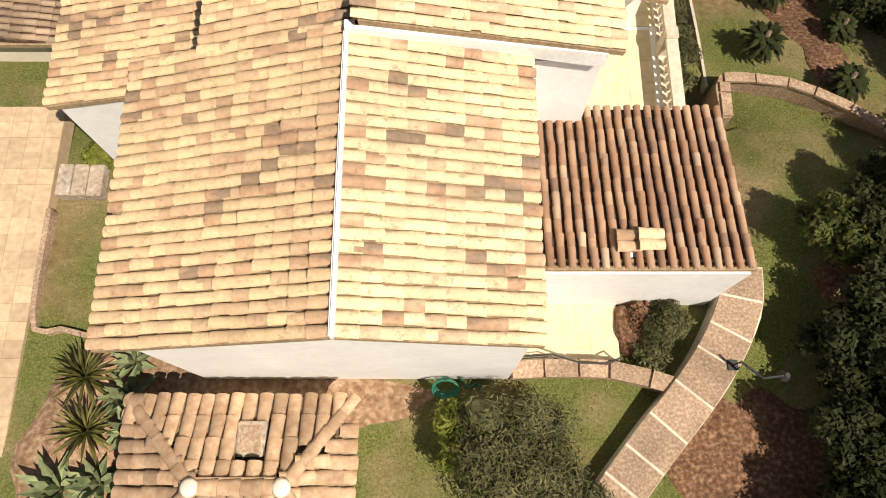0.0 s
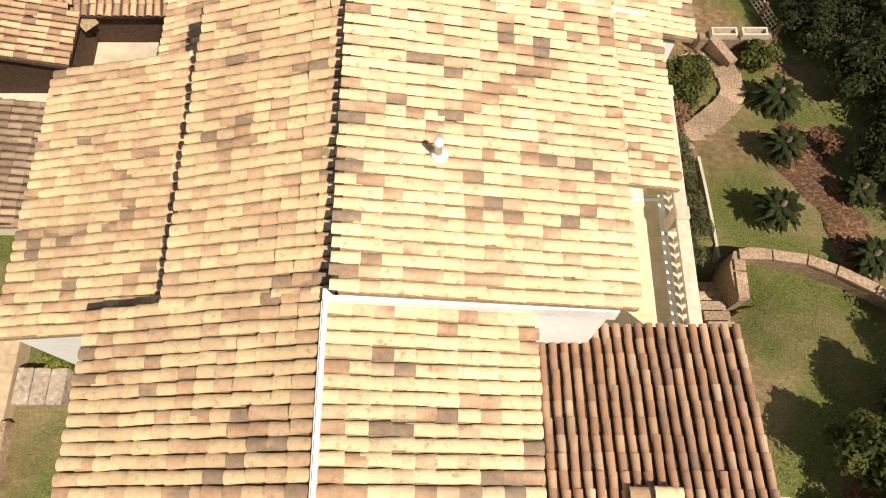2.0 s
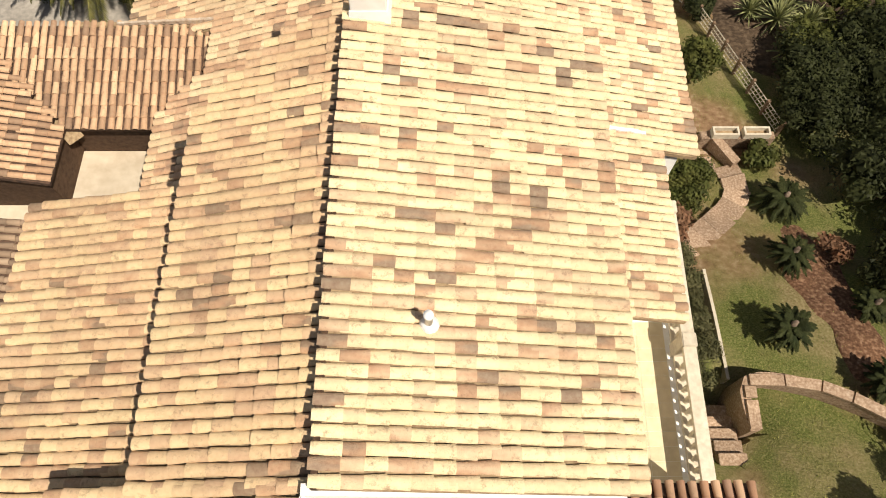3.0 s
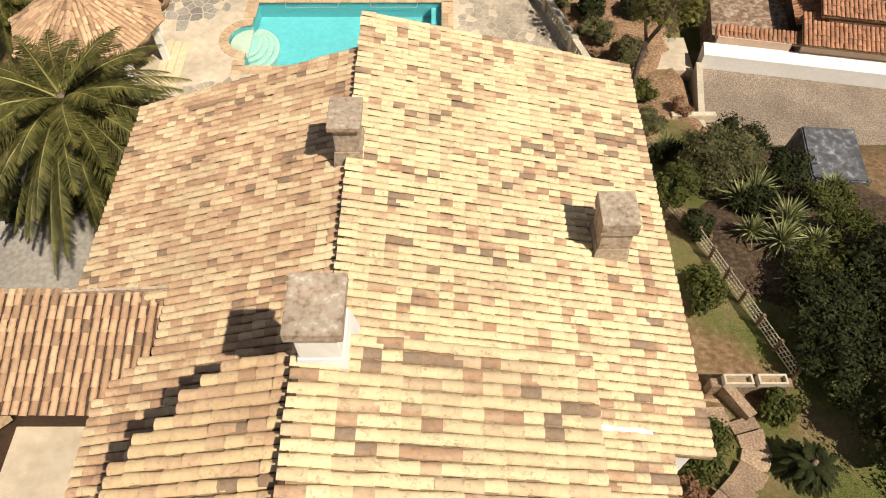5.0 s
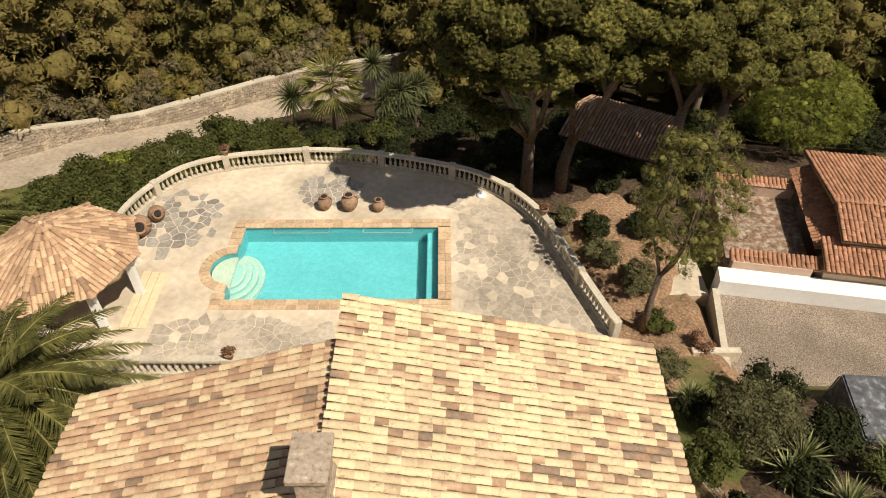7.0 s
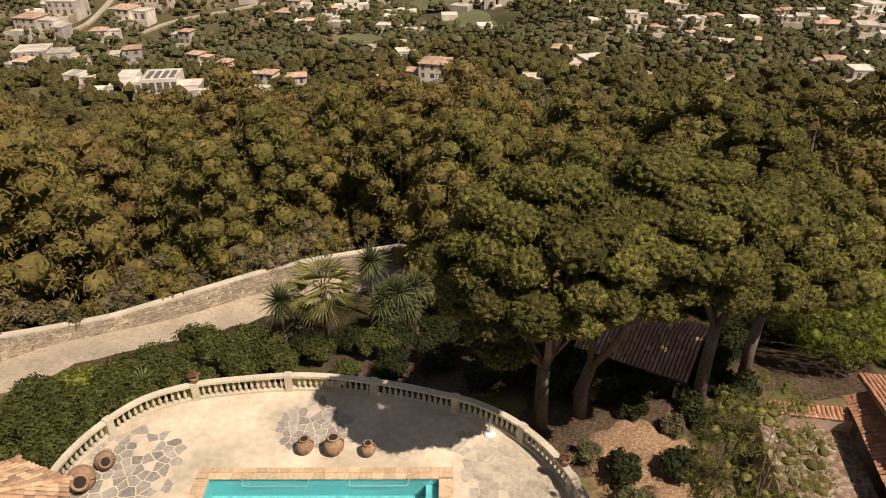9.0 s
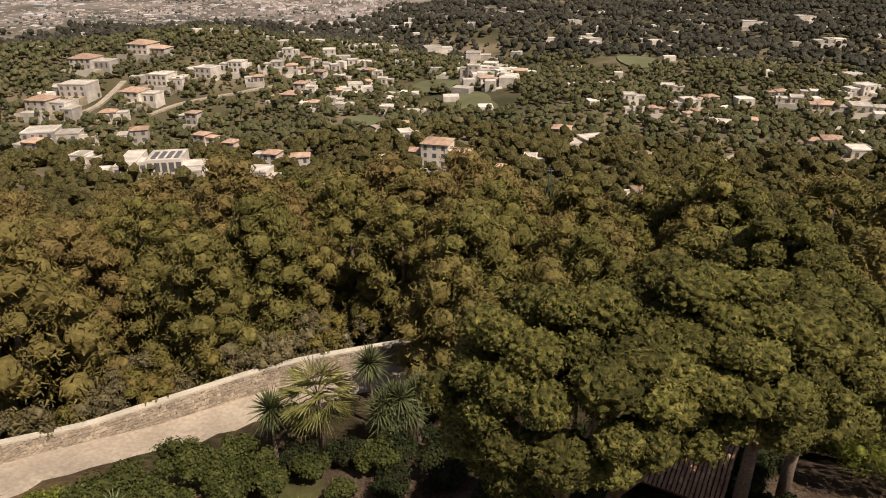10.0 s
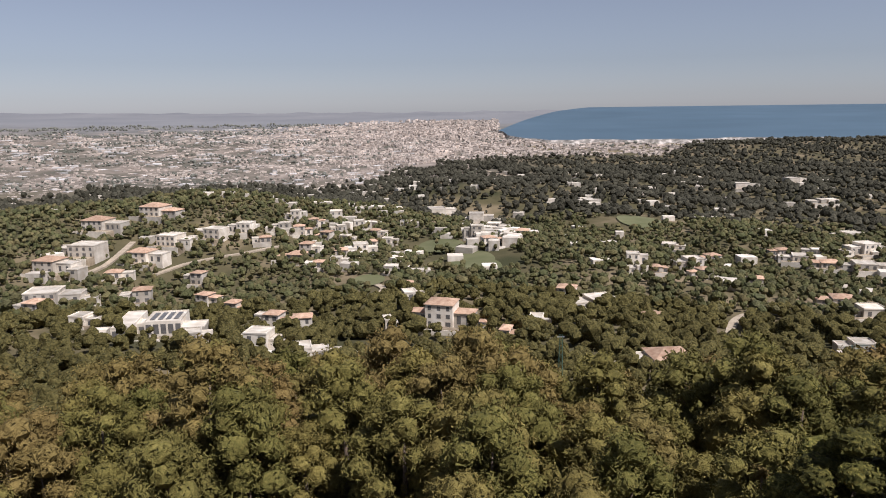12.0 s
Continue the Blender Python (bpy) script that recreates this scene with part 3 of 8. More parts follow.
def walls(name, poly, z0, z1, mat=M_WHITE, label=""):
    return part(name, Geo().prism(poly, z0, z1), mat, villa, label)


def gable(xr, zr, sl, sr):
    """The height of a roof's underside over x: ridge at xr, zr, falling by sl to the left and sr to the right."""
    return lambda x, y: zr - 0.14 - (sl * (xr - x) if x < xr else sr * (x - xr))


fr = gable(-1.6, 8.90, 0.28, 0.235)
walls("front_wall", [(-5.15, 1.98), (-1.6, 1.98), (1.42, 1.98), (1.42, 7.2), (-1.6, 7.2), (-5.15, 7.2)], 2.6, fr)
walls("upper_wall", [(-4.0, 7.15), (2.92, 7.15), (2.92, 15.0), (-2.4, 14.8), (-4.0, 13.3)], 1.5, lambda x, y: min(gable(-1.35, 8.90, 0.28, 0.2)(x, y), 8.95))
walls("west_wall", [(-7.75, 7.05), (-4.26, 7.05), (-4.26, 12.7), (-7.75, 12.7)], 1.0, lambda x, y: 6.82 + 0.22 * (x + 5.8))
walls("lower_wall", [(-1.4, 15.2), (6.0, 15.2), (6.0, 26.9), (-1.4, 26.9)], -5.5, lambda x, y: gable(-1.4, 6.20, 0.33, 0.245)(x, y))
walls("lower_west_wall", [(-7.9, 18.6), (-1.41, 18.6), (-1.41, 25.7), (-7.9, 25.7)], -5.5, lambda x, y: gable(-1.4, 5.98, 0.33, 0.245)(x, y))
walls("inner_wall", [(-4.2, 15.01), (-1.41, 15.01), (-1.41, 18.59), (-4.2, 18.59)], -1.5, lambda x, y: gable(-1.4, 5.70, 0.33, 0.245)(x, y))
walls("east_wall", [(2.93, 11.7), (5.15, 11.7), (5.15, 15.19), (2.93, 15.19)], -1.0, lambda x, y: gable(-1.4, 6.20, 0.33, 0.245)(x, y))

roof_front = part("front_roof", Geo().box(-1.645, -1.555, 1.84, 6.98, 8.98, 9.15), M_MORTAR, villa, "cream barrel tiles with a white mortar ridge", bevel=0.03)
cross_field(roof_front, -1.55, 9.02, 1.60, 8.28, 1.86, 7.05, M_PALE, singles=300, seed=11)
cross_field(roof_front, -1.65, 9.02, -5.68, 7.82, 1.86, 7.15, M_CREAM, singles=300, seed=12)
# dark brown bar paints the shaded face of the step between the slopes
roof_upper = part("upper_roof", Geo().box(-1.475, -1.385, 7.02, 15.0, 8.92, 9.355), M_SHADEBROWN, villa, "pale barrel tiles in two stepped slopes")
cross_field(roof_upper, -1.42, 9.34, 3.22, 8.42, 7.02, 15.58, M_PALE, singles=300, seed=13)
cross_field(roof_upper, -1.46, 9.06, -4.33, 8.245, 7.02, 15.35, M_CREAM, singles=300, seed=14, keep=lambda s, d: s < 8.33 - 0.45 * max(0, d - 0.9) - 0.6 * max(0, d - 1.67))
roof_west = part("west_roof", Geo().box(-4.45, -4.2, 7.3, 13.6, 7.1, 7.42), M_PAN, villa, "orange cream barrel tiles on the west wing")
cross_field(roof_west, -4.28, 7.34, -8.0, 6.50, 7.0, 12.75, M_CREAM, singles=150, seed=15)
# same bar on the lower ridge, coloured for the step's shade
roof_lower = part("lower_roof", Geo().box(-1.505, -1.42, 15.0, 27.1, 6.0, 6.475), M_SHADEBROWN, villa, "long pale barrel tile roof with two chimneys")
cross_field(roof_lower, -1.45, 6.46, 6.42, 4.52, 15.1, 27.25, M_PALE, singles=300, seed=16)
cross_field(roof_lower, 3.0, 5.36, 5.48, 4.75, 10.85, 15.1, M_PALE, singles=150, seed=17)


def court_edge(y):
    """Where the courtyard roof meets the long west slope."""
    return float(np.interp(y, [16.2, 17.55, 18.9], [-7.02, -5.5, -5.5]))


cross_field(roof_lower, -1.48, 6.24, -8.35, 3.98, 12.8, 26.05, M_BLUSH, singles=300, seed=18,
            keep=lambda s, d: (s > 2.25 or d > 2.9) and (s > 6.05 or d < (5.55 if s < 3.4 else (-1.48 - court_edge(12.8 + s)) / 0.95)))
# the courtyard wings
roof_court = part("court_roof", Geo().box(-9.4, -5.3, 18.95, 19.1, 4.45, 4.72), M_PAN, villa, "weathered terracotta barrel tiles round the courtyard")
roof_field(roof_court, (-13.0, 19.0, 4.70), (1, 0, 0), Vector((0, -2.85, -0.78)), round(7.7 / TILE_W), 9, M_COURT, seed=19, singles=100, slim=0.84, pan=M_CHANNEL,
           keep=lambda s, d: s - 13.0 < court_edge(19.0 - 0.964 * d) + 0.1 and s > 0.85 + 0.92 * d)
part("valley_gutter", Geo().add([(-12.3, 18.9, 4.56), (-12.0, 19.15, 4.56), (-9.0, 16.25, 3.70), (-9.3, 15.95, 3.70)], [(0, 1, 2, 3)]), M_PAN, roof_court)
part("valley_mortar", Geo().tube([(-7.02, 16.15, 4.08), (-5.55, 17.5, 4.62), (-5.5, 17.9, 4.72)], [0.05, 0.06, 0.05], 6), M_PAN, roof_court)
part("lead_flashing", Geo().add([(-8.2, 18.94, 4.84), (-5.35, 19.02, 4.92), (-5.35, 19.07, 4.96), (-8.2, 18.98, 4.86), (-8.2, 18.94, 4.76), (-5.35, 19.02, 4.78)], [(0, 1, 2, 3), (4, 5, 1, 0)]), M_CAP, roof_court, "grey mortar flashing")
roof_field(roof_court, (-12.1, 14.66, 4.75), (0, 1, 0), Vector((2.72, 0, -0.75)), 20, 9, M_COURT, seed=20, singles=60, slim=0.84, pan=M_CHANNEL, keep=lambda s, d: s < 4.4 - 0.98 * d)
# both court walls coloured near black for the deep shade below the eaves
walls("court_wall", [(-9.55, 16.55), (-6.6, 16.55), (-6.6, 19.0), (-9.55, 19.0)], -1.5, 3.62, M_SHADEBROWN, "dark courtyard wall painted for the loggia's shade")
walls("court_west_wall", [(-12.0, 14.85), (-9.62, 14.85), (-9.62, 19.0), (-12.0, 19.0)], -1.5, lambda x, y: 3.70 + 0.25 * (-9.62 - x), M_SHADEBROWN)
roof_lean = part("lean_to_roof", Geo().box(-12.6, -9.9, 10.45, 10.6, 3.4, 3.52), M_PAN, villa, "weathered brown barrel tiles over the west lean-to")
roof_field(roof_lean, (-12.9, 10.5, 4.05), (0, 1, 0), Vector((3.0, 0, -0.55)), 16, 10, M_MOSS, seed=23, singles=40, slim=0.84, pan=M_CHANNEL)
walls("lean_to_wall", [(-12.5, 10.7), (-10.15, 10.7), (-10.15, 13.7), (-12.5, 13.7)], -1.5, lambda x, y: 3.38 + 0.18 * (-10.15 - x), M_CREAMWALL)
# the porch to the east
porch_d = Vector((0, 3.86, -0.72))
roof_porch = part("porch_roof", Geo().box(1.75, 6.0, 3.70, 3.92, 6.06, 6.16), M_PAN, villa, "dark rust barrel tiles over the east porch")
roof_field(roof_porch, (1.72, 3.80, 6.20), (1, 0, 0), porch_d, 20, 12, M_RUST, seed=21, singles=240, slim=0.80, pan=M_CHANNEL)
walls("porch_wall", [(1.6, 3.655), (5.92, 3.655), (5.92, 7.5), (1.6, 7.5)], 1.0, lambda x, y: 6.02 - 0.186 * (y - 3.8))
# white flashing where the front roof runs into the upper wall, and small roof fittings
part("flashing", Geo().add([(-1.62, 6.93, 9.04), (2.90, 6.97, 7.98), (2.90, 7.10, 7.98), (-1.62, 7.10, 9.04), (-1.62, 6.95, 9.20), (2.90, 6.99, 8.36), (2.90, 7.11, 8.36), (-1.62, 7.11, 9.20)],
                           [(0, 3, 2, 1), (4, 5, 6, 7), (0, 1, 5, 4), (1, 2, 6, 5), (2, 3, 7, 6), (3, 0, 4, 7)]), M_MORTAR, villa, "white mortar flashing")


def mortar_patch(x0, x1, y, wid, seed):
    """An uneven smear of white mortar on the long east slope."""
    q = random.Random(seed)
    top = lambda x: 6.58 - 0.2465 * (x + 1.45)
    n = 9
    ring = [(x0 + (x1 - x0) * k / n, y + wid * q.uniform(0.4, 1.0)) for k in range(n + 1)] + [(x1 - (x1 - x0) * k / n, y - wid * q.uniform(0.4, 1.0)) for k in range(n + 1)]
    part("mortar_patch", Geo().prism(list(reversed(ring)), lambda x, y: top(x) - 0.1, lambda x, y: top(x)), M_MORTAR, roof_lower, "white mortar smear")


mortar_patch(3.89, 5.08, 15.5, 0.07, 1)
mortar_patch(3.35, 3.85, 16.8, 0.13, 2)


def ridge_line(owner, p, q, material, seed=3, width=1.25, name="hip_tile"):
    """Barrel tiles laid over a ridge or hip from p (top) to q."""
    p, q = Vector(p), Vector(q)
    w = (q - p).normalized()
    u = w.cross(Vector((0, 0, 1))).normalized()
    up = u.cross(w)
    if up.z < 0:
        up = -up
    r = random.Random(seed)
    me = []
    for tv, tf in TILES:
        me.append(Geo().add(tv, tf).mesh("tile", material, True))
    n = max(1, int((q - p).length / TILE_L))
    for k in range(n):
        ax, ay = -w, up.cross(-w)
        m = Matrix((ax, ay * width, up * width)).transposed().to_4x4()
        m.translation = p + w * (k + 0.3) * (q - p).length / n + up * r.uniform(0.0, 0.012)
        ob = new(name, me[r.randrange(3)])
        ob.parent = owner
        ob.matrix_basis = m


def chimney(x0, x1, y0, y1, z_roof, z_cap, label, mat=M_CREAMWALL, cap_t=0.17, over=0.1, sealed=False):
    e = thing("chimney", ((x0 + x1) / 2, (y0 + y1) / 2, 0), label, "chimney")
    cx, cy = (x0 + x1) / 2, (y0 + y1) / 2
    hx, hy = (x1 - x0) / 2, (y1 - y0) / 2
    g = Geo()
    g.box(-hx + over, hx - over, -hy + over, hy - over, z_roof, z_cap - cap_t - 0.06)
    part("shaft", g, mat, e, bevel=0.015)
    part("cap", Geo().box(-hx, hx, -hy, hy, z_cap - cap_t, z_cap), M_CAP, e, "lichen-stained concrete cap", bevel=0.012)
    for sx in (-1, 1):
        for sy in (-1, 1):
            bx, by = sx * (hx - over - 0.07), sy * (hy - over - 0.07)
            part("spacer", Geo().box(bx - 0.06, bx + 0.06, by - 0.06, by + 0.06, z_cap - cap_t - 0.07, z_cap - cap_t + 0.002), mat, e)
    part("smoke_opening", Geo().box(-hx + over + 0.05, hx - over - 0.05, -hy + over + 0.05, hy - over - 0.05, z_cap - cap_t - 0.065, z_cap - cap_t - 0.02), M_DARK, e)
    part("skirt", Geo().add([(-hx - 0.02, -hy - 0.02, z_roof), (hx + 0.02, -hy - 0.02, z_roof), (hx + 0.02, hy + 0.02, z_roof), (-hx - 0.02, hy + 0.02, z_roof),
                             (-hx + over - 0.02, -hy + over - 0.02, z_roof + 0.75), (hx - over + 0.02, -hy + over - 0.02, z_roof + 0.75), (hx - over + 0.02, hy - over + 0.02, z_roof + 0.75), (-hx + over - 0.02, hy - over + 0.02, z_roof + 0.75)],
                            [(0, 1, 5, 4), (1, 2, 6, 5), (2, 3, 7, 6), (3, 0, 4, 7), (4, 5, 6, 7)]), mat, e, "cracked mortar skirt")
    return e


chimney(-1.47, -0.62, 14.88, 15.92, 8.75, 10.40, "broad white chimney with a mottled concrete cap on the roof ridge", M_WHITE, 0.2)
chimney(-1.88, -1.10, 21.6, 22.62, 5.9, 7.55, "grey rendered chimney with a concrete slab on the ridge", M_CAP, 0.14)
chimney(4.35, 5.22, 19.74, 20.74, 4.6, 6.38, "stout grey chimney with a thick lichen cap near the eave", M_CAP, 0.42, 0.07)

vent = thing("vent_pipe", (0.06, 9.35, 9.0), "short white vent pipe with a clay collar on the roof", "vent pipe")
part("pipe", Geo().lathe([(0.06, -0.1), (0.06, 0.46), (0.075, 0.47), (0.075, 0.56)], 12), M_WHITE, vent, smooth=True)
part("collar", Geo().lathe([(0.17, -0.05), (0.15, 0.12), (0.08, 0.2)], 12), M_MORTAR, vent, smooth=True)

hood = thing("tile_hood", (3.75, 4.35, 5.9), "small tile-hooded flue on a white base over the porch", "chimney")
part("base", Geo().box(-0.33, 0.35, -0.44, 0.16, -0.1, 0.24), M_WHITE, hood, bevel=0.05)
for hx, hz in ((-0.38, 0.36), (0.02, 0.46)):
    for hy in (-0.2, 0.02):
        tv, tf = TILES[0]
        m = Matrix.Translation((hx + 0.33, hy, hz)) @ Matrix.Diagonal((1.15, 1.2, 1.2, 1))
        part("hood_tile", Geo().add([m @ Vector(p) for p in tv], tf), M_TERRA if hx < 0 else M_PALE, hood, smooth=True)
part("soot_opening", Geo().box(-0.28, 0.28, -0.28, 0.12, 0.235, 0.26), M_DARK, hood)

# ---- the garden pavilion in front ----
shed = thing("well_house", (-3.3, -0.2, 3.6), "low square well house under a hipped terracotta tile roof", "well house")
S0, SX0, SX1, SY0, SY1, SE, SR = Vector((-3.3, -0.2, 3.6)), -5.28, -1.45, -1.65, 1.24, 7.02, 7.66
part("wall", Geo().box(SX0 + 0.35 + 3.3, SX1 - 0.35 + 3.3, SY0 + 0.35 + 0.2, SY1 - 0.3 + 0.2, -0.3, SE - 3.62), M_CREAMWALL, shed)


def local_field(owner, o, base, *a, **k):
    roof_field(owner, Vector(o) - base, *a, **k)


roof_s = part("roof", Geo().box(-0.6, 0.85, -0.05, 0.15, SR - 3.6 - 0.1, SR - 3.6 + 0.06), M_TERRA, shed, "hipped roof of wide weathered barrel tiles")
W2 = 0.245
for (ox, oy, al, dn, n_al, run) in ((SX0, -0.2, (1, 0, 0), Vector((0, SY1 + 0.2, SE - SR)), round((SX1 - SX0) / W2), 1.44), (SX0, -0.2, (1, 0, 0), Vector((0, SY0 + 0.2, SE - SR)), round((SX1 - SX0) / W2), 1.45)):
    ln_ = dn.length
    local_field(roof_s, (ox, oy, SR), S0, al, dn, n_al, 4, M_TERRA, seed=31, pitch=W2, reach=ln_ / 4, singles=60,
                keep=lambda s, d: s > 1.42 - d * 0.98 and s < 3.83 - 1.40 + d * 0.98 and not (1.98 < s < 2.48 and 0.5 < d < 1.15 and dn.y > 0))
for (ox, dn) in ((-3.86, Vector((SX0 + 3.86, 0, SE - SR))), (-2.46, Vector((SX1 + 2.46, 0, SE - SR)))):
    ln_ = dn.length
    local_field(roof_s, (ox, SY0, SR), S0, (0, 1, 0), dn, round((SY1 - SY0) / W2), 5, M_TERRA, seed=32, pitch=W2, reach=ln_ / 5, singles=40,
                keep=lambda s, d: s > 1.45 - d * 1.0 and s < 1.45 + d * 1.0)
for cx, ex in ((-3.86, SX0), (-2.46, SX1)):
    for ey in (SY0, SY1):
        ridge_line(roof_s, Vector((cx, -0.2, SR + 0.05)) - S0, Vector((cx + 0.95 * (ex - cx), -0.2 + 0.95 * (ey + 0.2), SE + 0.045)) - S0, M_TERRA, 3, 1.05)
    part("finial", Geo().lathe([(0.05, 0), (0.13, 0.02), (0.15, 0.06), (0.11, 0.11), (0.02, 0.13)], 12, Matrix.Translation(Vector((cx, -0.2, SR + 0.06)) - S0)), M_CREAMWALL, shed, "pale mortar lump", smooth=True)
ridge_line(roof_s, Vector((-3.86, -0.2, SR + 0.06)) - S0, Vector((-2.46, -0.2, SR + 0.06)) - S0, M_TERRA)
sk = part("skylight", Geo().box(-0.02, 0.44, 0.46, 1.02, 3.45, 3.74), M_CAP, shed, "square roof hatch with a clouded pane", bevel=0.02)
part("pane", Geo().box(0.05, 0.37, 0.53, 0.95, 3.74, 3.755), M_STONE, sk)

shed.matrix_basis = Matrix.Translation((-3.89, -0.236, 0.83)) @ Matrix.Diagonal((1.18, 1.18, 1.18, 1))

# ---- pool terrace ----
DECK = -3.05
arc = [(-14.45, 40.2), (-14.2, 41.6), (-13.55, 43.1), (-12.35, 44.6), (-10.4, 45.5), (-8.15, 45.9), (-6.0, 46.1), (-3.9, 45.95), (-1.6, 45.5), (0.45, 44.9), (2.5, 44.1), (4.2, 42.75), (5.5, 40.9), (6.35, 38.5), (7.1, 36.1), (7.85, 33.9)]


def smooth_line(pts, step=0.25):
    """Points every step metres along a smooth curve through pts."""
    p = [Vector((*q, 0)) if len(q) == 2 else Vector(q) for q in pts]
    out = []
    for i in range(len(p) - 1):
        a, b, c, d = p[max(i - 1, 0)], p[i], p[i + 1], p[min(i + 2, len(p) - 1)]
        n = max(2, int((c - b).length / 0.05))
        for k in range(n):
            t = k / n
            out.append(0.5 * ((2 * b) + (c - a) * t + (2 * a - 5 * b + 4 * c - d) * t * t + (3 * b - a - 3 * c + d) * t ** 3))
    out.append(p[-1])
    res, acc = [out[0]], 0.0
    for a, b in zip(out, out[1:]):
        acc += (b - a).length
        if acc >= step:
            res.append(b)
            acc = 0.0
    return res


def ribbon(g, line, w0, w1, z0, z1):
    """A bar of section w0..w1 (to the left of the line) by z0..z1 along a plan line."""
    n = len(line)
    v = []
    for i, p in enumerate(line):
        d = (line[min(i + 1, n - 1)] - line[max(i - 1, 0)])
        d.z = 0
        d.normalize()
        s = Vector((-d.y, d.x, 0))
        zz = p.z
        v += [p + s * w0 + Vector((0, 0, z0)), p + s * w1 + Vector((0, 0, z0)), p + s * w1 + Vector((0, 0, z1)), p + s * w0 + Vector((0, 0, z1))]
    f = [(3, 2, 1, 0), (4 * n - 4, 4 * n - 3, 4 * n - 2, 4 * n - 1)]
    for i in range(n - 1):
        a, b = 4 * i, 4 * i + 4
        f += [(a, a + 1, b + 1, b), (a + 1, a + 2, b + 2, b + 1), (a + 2, a + 3, b + 3, b + 2), (a + 3, a, b, b + 3)]
    return g.add(v, f)


POOL = [(-8.6, 35.97), (0.74, 35.97), (0.74, 40.82), (-8.6, 40.82), (-8.6, 39.05)] + [(-8.6 - 1.02 * math.sin(math.pi * k / 14), 38.0 + 1.05 * math.cos(math.pi * k / 14)) for k in range(1, 14)] + [(-8.6, 36.95)]
outline = [(p.x, p.y) for p in smooth_line(arc, 0.5)] + [(7.85, 27.0), (-17.5, 27.0), (-17.5, 40.0)]


def slab_with_hole(outer, hole, z_top, z_low):
    bm = bmesh.new()
    edges = []
    for loop in (outer, hole):
        vs = [bm.verts.new((x, y, z_top)) for x, y in loop]
        edges += [bm.edges.new((vs[i], vs[(i + 1) % len(vs)])) for i in range(len(vs))]
    bmesh.ops.triangle_fill(bm, use_beauty=True, use_dissolve=False, edges=edges)
    g = Geo()
    bm.verts.index_update()
    g.add([v.co[:] for v in bm.verts], [tuple(v.index for v in f.verts) for f in bm.faces])
    bm.free()
    for x0, loop in ((0, outer), (1, hole)):
        n = len(loop)
        g.add([(x, y, z_top) for x, y in loop] + [(x, y, z_low) for x, y in loop], [(i, (i + 1) % n, n + (i + 1) % n, n + i) for i in range(n)])
    return g


HOLE = [(x + (0.04 if x > 0 else -0.04), y + (0.04 if y > 38 else -0.04)) for x, y in POOL]
deck = tagged(part("pool_terrace", slab_with_hole(outline, HOLE, DECK, DECK - 2.8), M_DECK), "pale sun-bleached terrace round the swimming pool", "terrace", "", "structure")

pool = thing("swimming_pool", (0, 0, 0), "rectangular turquoise swimming pool with round entry steps", "swimming pool")
g = Geo()
n = len(POOL)
g.add([(x, y, DECK - 1.5) for x, y in POOL] + [(x, y, DECK - 0.02) for x, y in POOL], [tuple(range(n))] + [(i, n + i, n + (i + 1) % n, (i + 1) % n) for i in range(n)])
part("basin", g, M_POOL, pool, "turquoise mosaic basin")
part("bench", Geo().box(0.16, 0.735, 35.98, 40.81, DECK - 1.49, DECK - 0.55), M_POOL, pool)
# pale steps coloured aqua: the water's tint of the light is painted in
M_STEP_TREAD = surface("water_tinted_step_tread", [(0.3, (0.25, 0.47, 0.42)), (0.7, (0.31, 0.53, 0.47))], 5, 0.6, 0.1, 40, 0, 0.1)
M_STEP_LANDING = surface("pool_landing", [(0.3, (0.40, 0.46, 0.36)), (0.7, (0.50, 0.53, 0.41))], 5, 0.6, 0.1, 40, 0, 0.15)
M_STEP_RIM = surface("pool_step_rim", [(0.3, (0.38, 0.45, 0.36)), (0.7, (0.46, 0.51, 0.40))], 5, 0.6, 0.1, 40, 0, 0.1)
for rr, zz in ((1.36, -1.2), (1.10, -0.95), (0.84, -0.72), (0.58, -0.52)):
    arc_ = [(-8.65 + rr * math.cos(a), 38.0 + (rr + 0.30) * math.sin(a)) for a in [math.pi * (-0.5 + i / 16) for i in range(17)]]
    pts = [(max(x, -8.58), max(36.0, min(40.4, y))) for x, y in arc_]
    step = part("step", Geo().prism(pts, DECK - 1.48, DECK + zz), M_STEP_TREAD, pool, "rounded step under water")
    part("nosing", ribbon(Geo(), [Vector((*q, 0)) for q in pts[1:-1]], -0.004, 0.11, DECK + zz, DECK + zz + 0.02), M_STEP_RIM, step, "pale nosing")
pts = [(-8.582 - 0.98 * math.sin(math.pi * i / 14), 38.0 + 1.0 * math.cos(math.pi * i / 14)) for i in range(15)]
part("step", Geo().prism(pts, DECK - 1.48, DECK - 0.34), M_STEP_LANDING, pool, "pale round landing")
water_m = bpy.data.materials.new("clear_water")
water_m.use_nodes = True
wb = water_m.node_tree.nodes["Principled BSDF"]
wb.inputs["Base Color"].default_value, wb.inputs["Roughness"].default_value = (0.80, 0.97, 0.97, 1), 0.02
wb.inputs["IOR"].default_value, wb.inputs["Transmission Weight"].default_value = 1.33, 1.0
wn_, wbp = water_m.node_tree.nodes.new("ShaderNodeTexNoise"), water_m.node_tree.nodes.new("ShaderNodeBump")
wn_.inputs["Scale"].default_value, wbp.inputs["Strength"].default_value, wbp.inputs["Distance"].default_value = 3.0, 0.06, 0.05
water_m.node_tree.links.new(wn_.outputs["Fac"], wbp.inputs["Height"])
water_m.node_tree.links.new(wbp.outputs["Normal"], wb.inputs["Normal"])
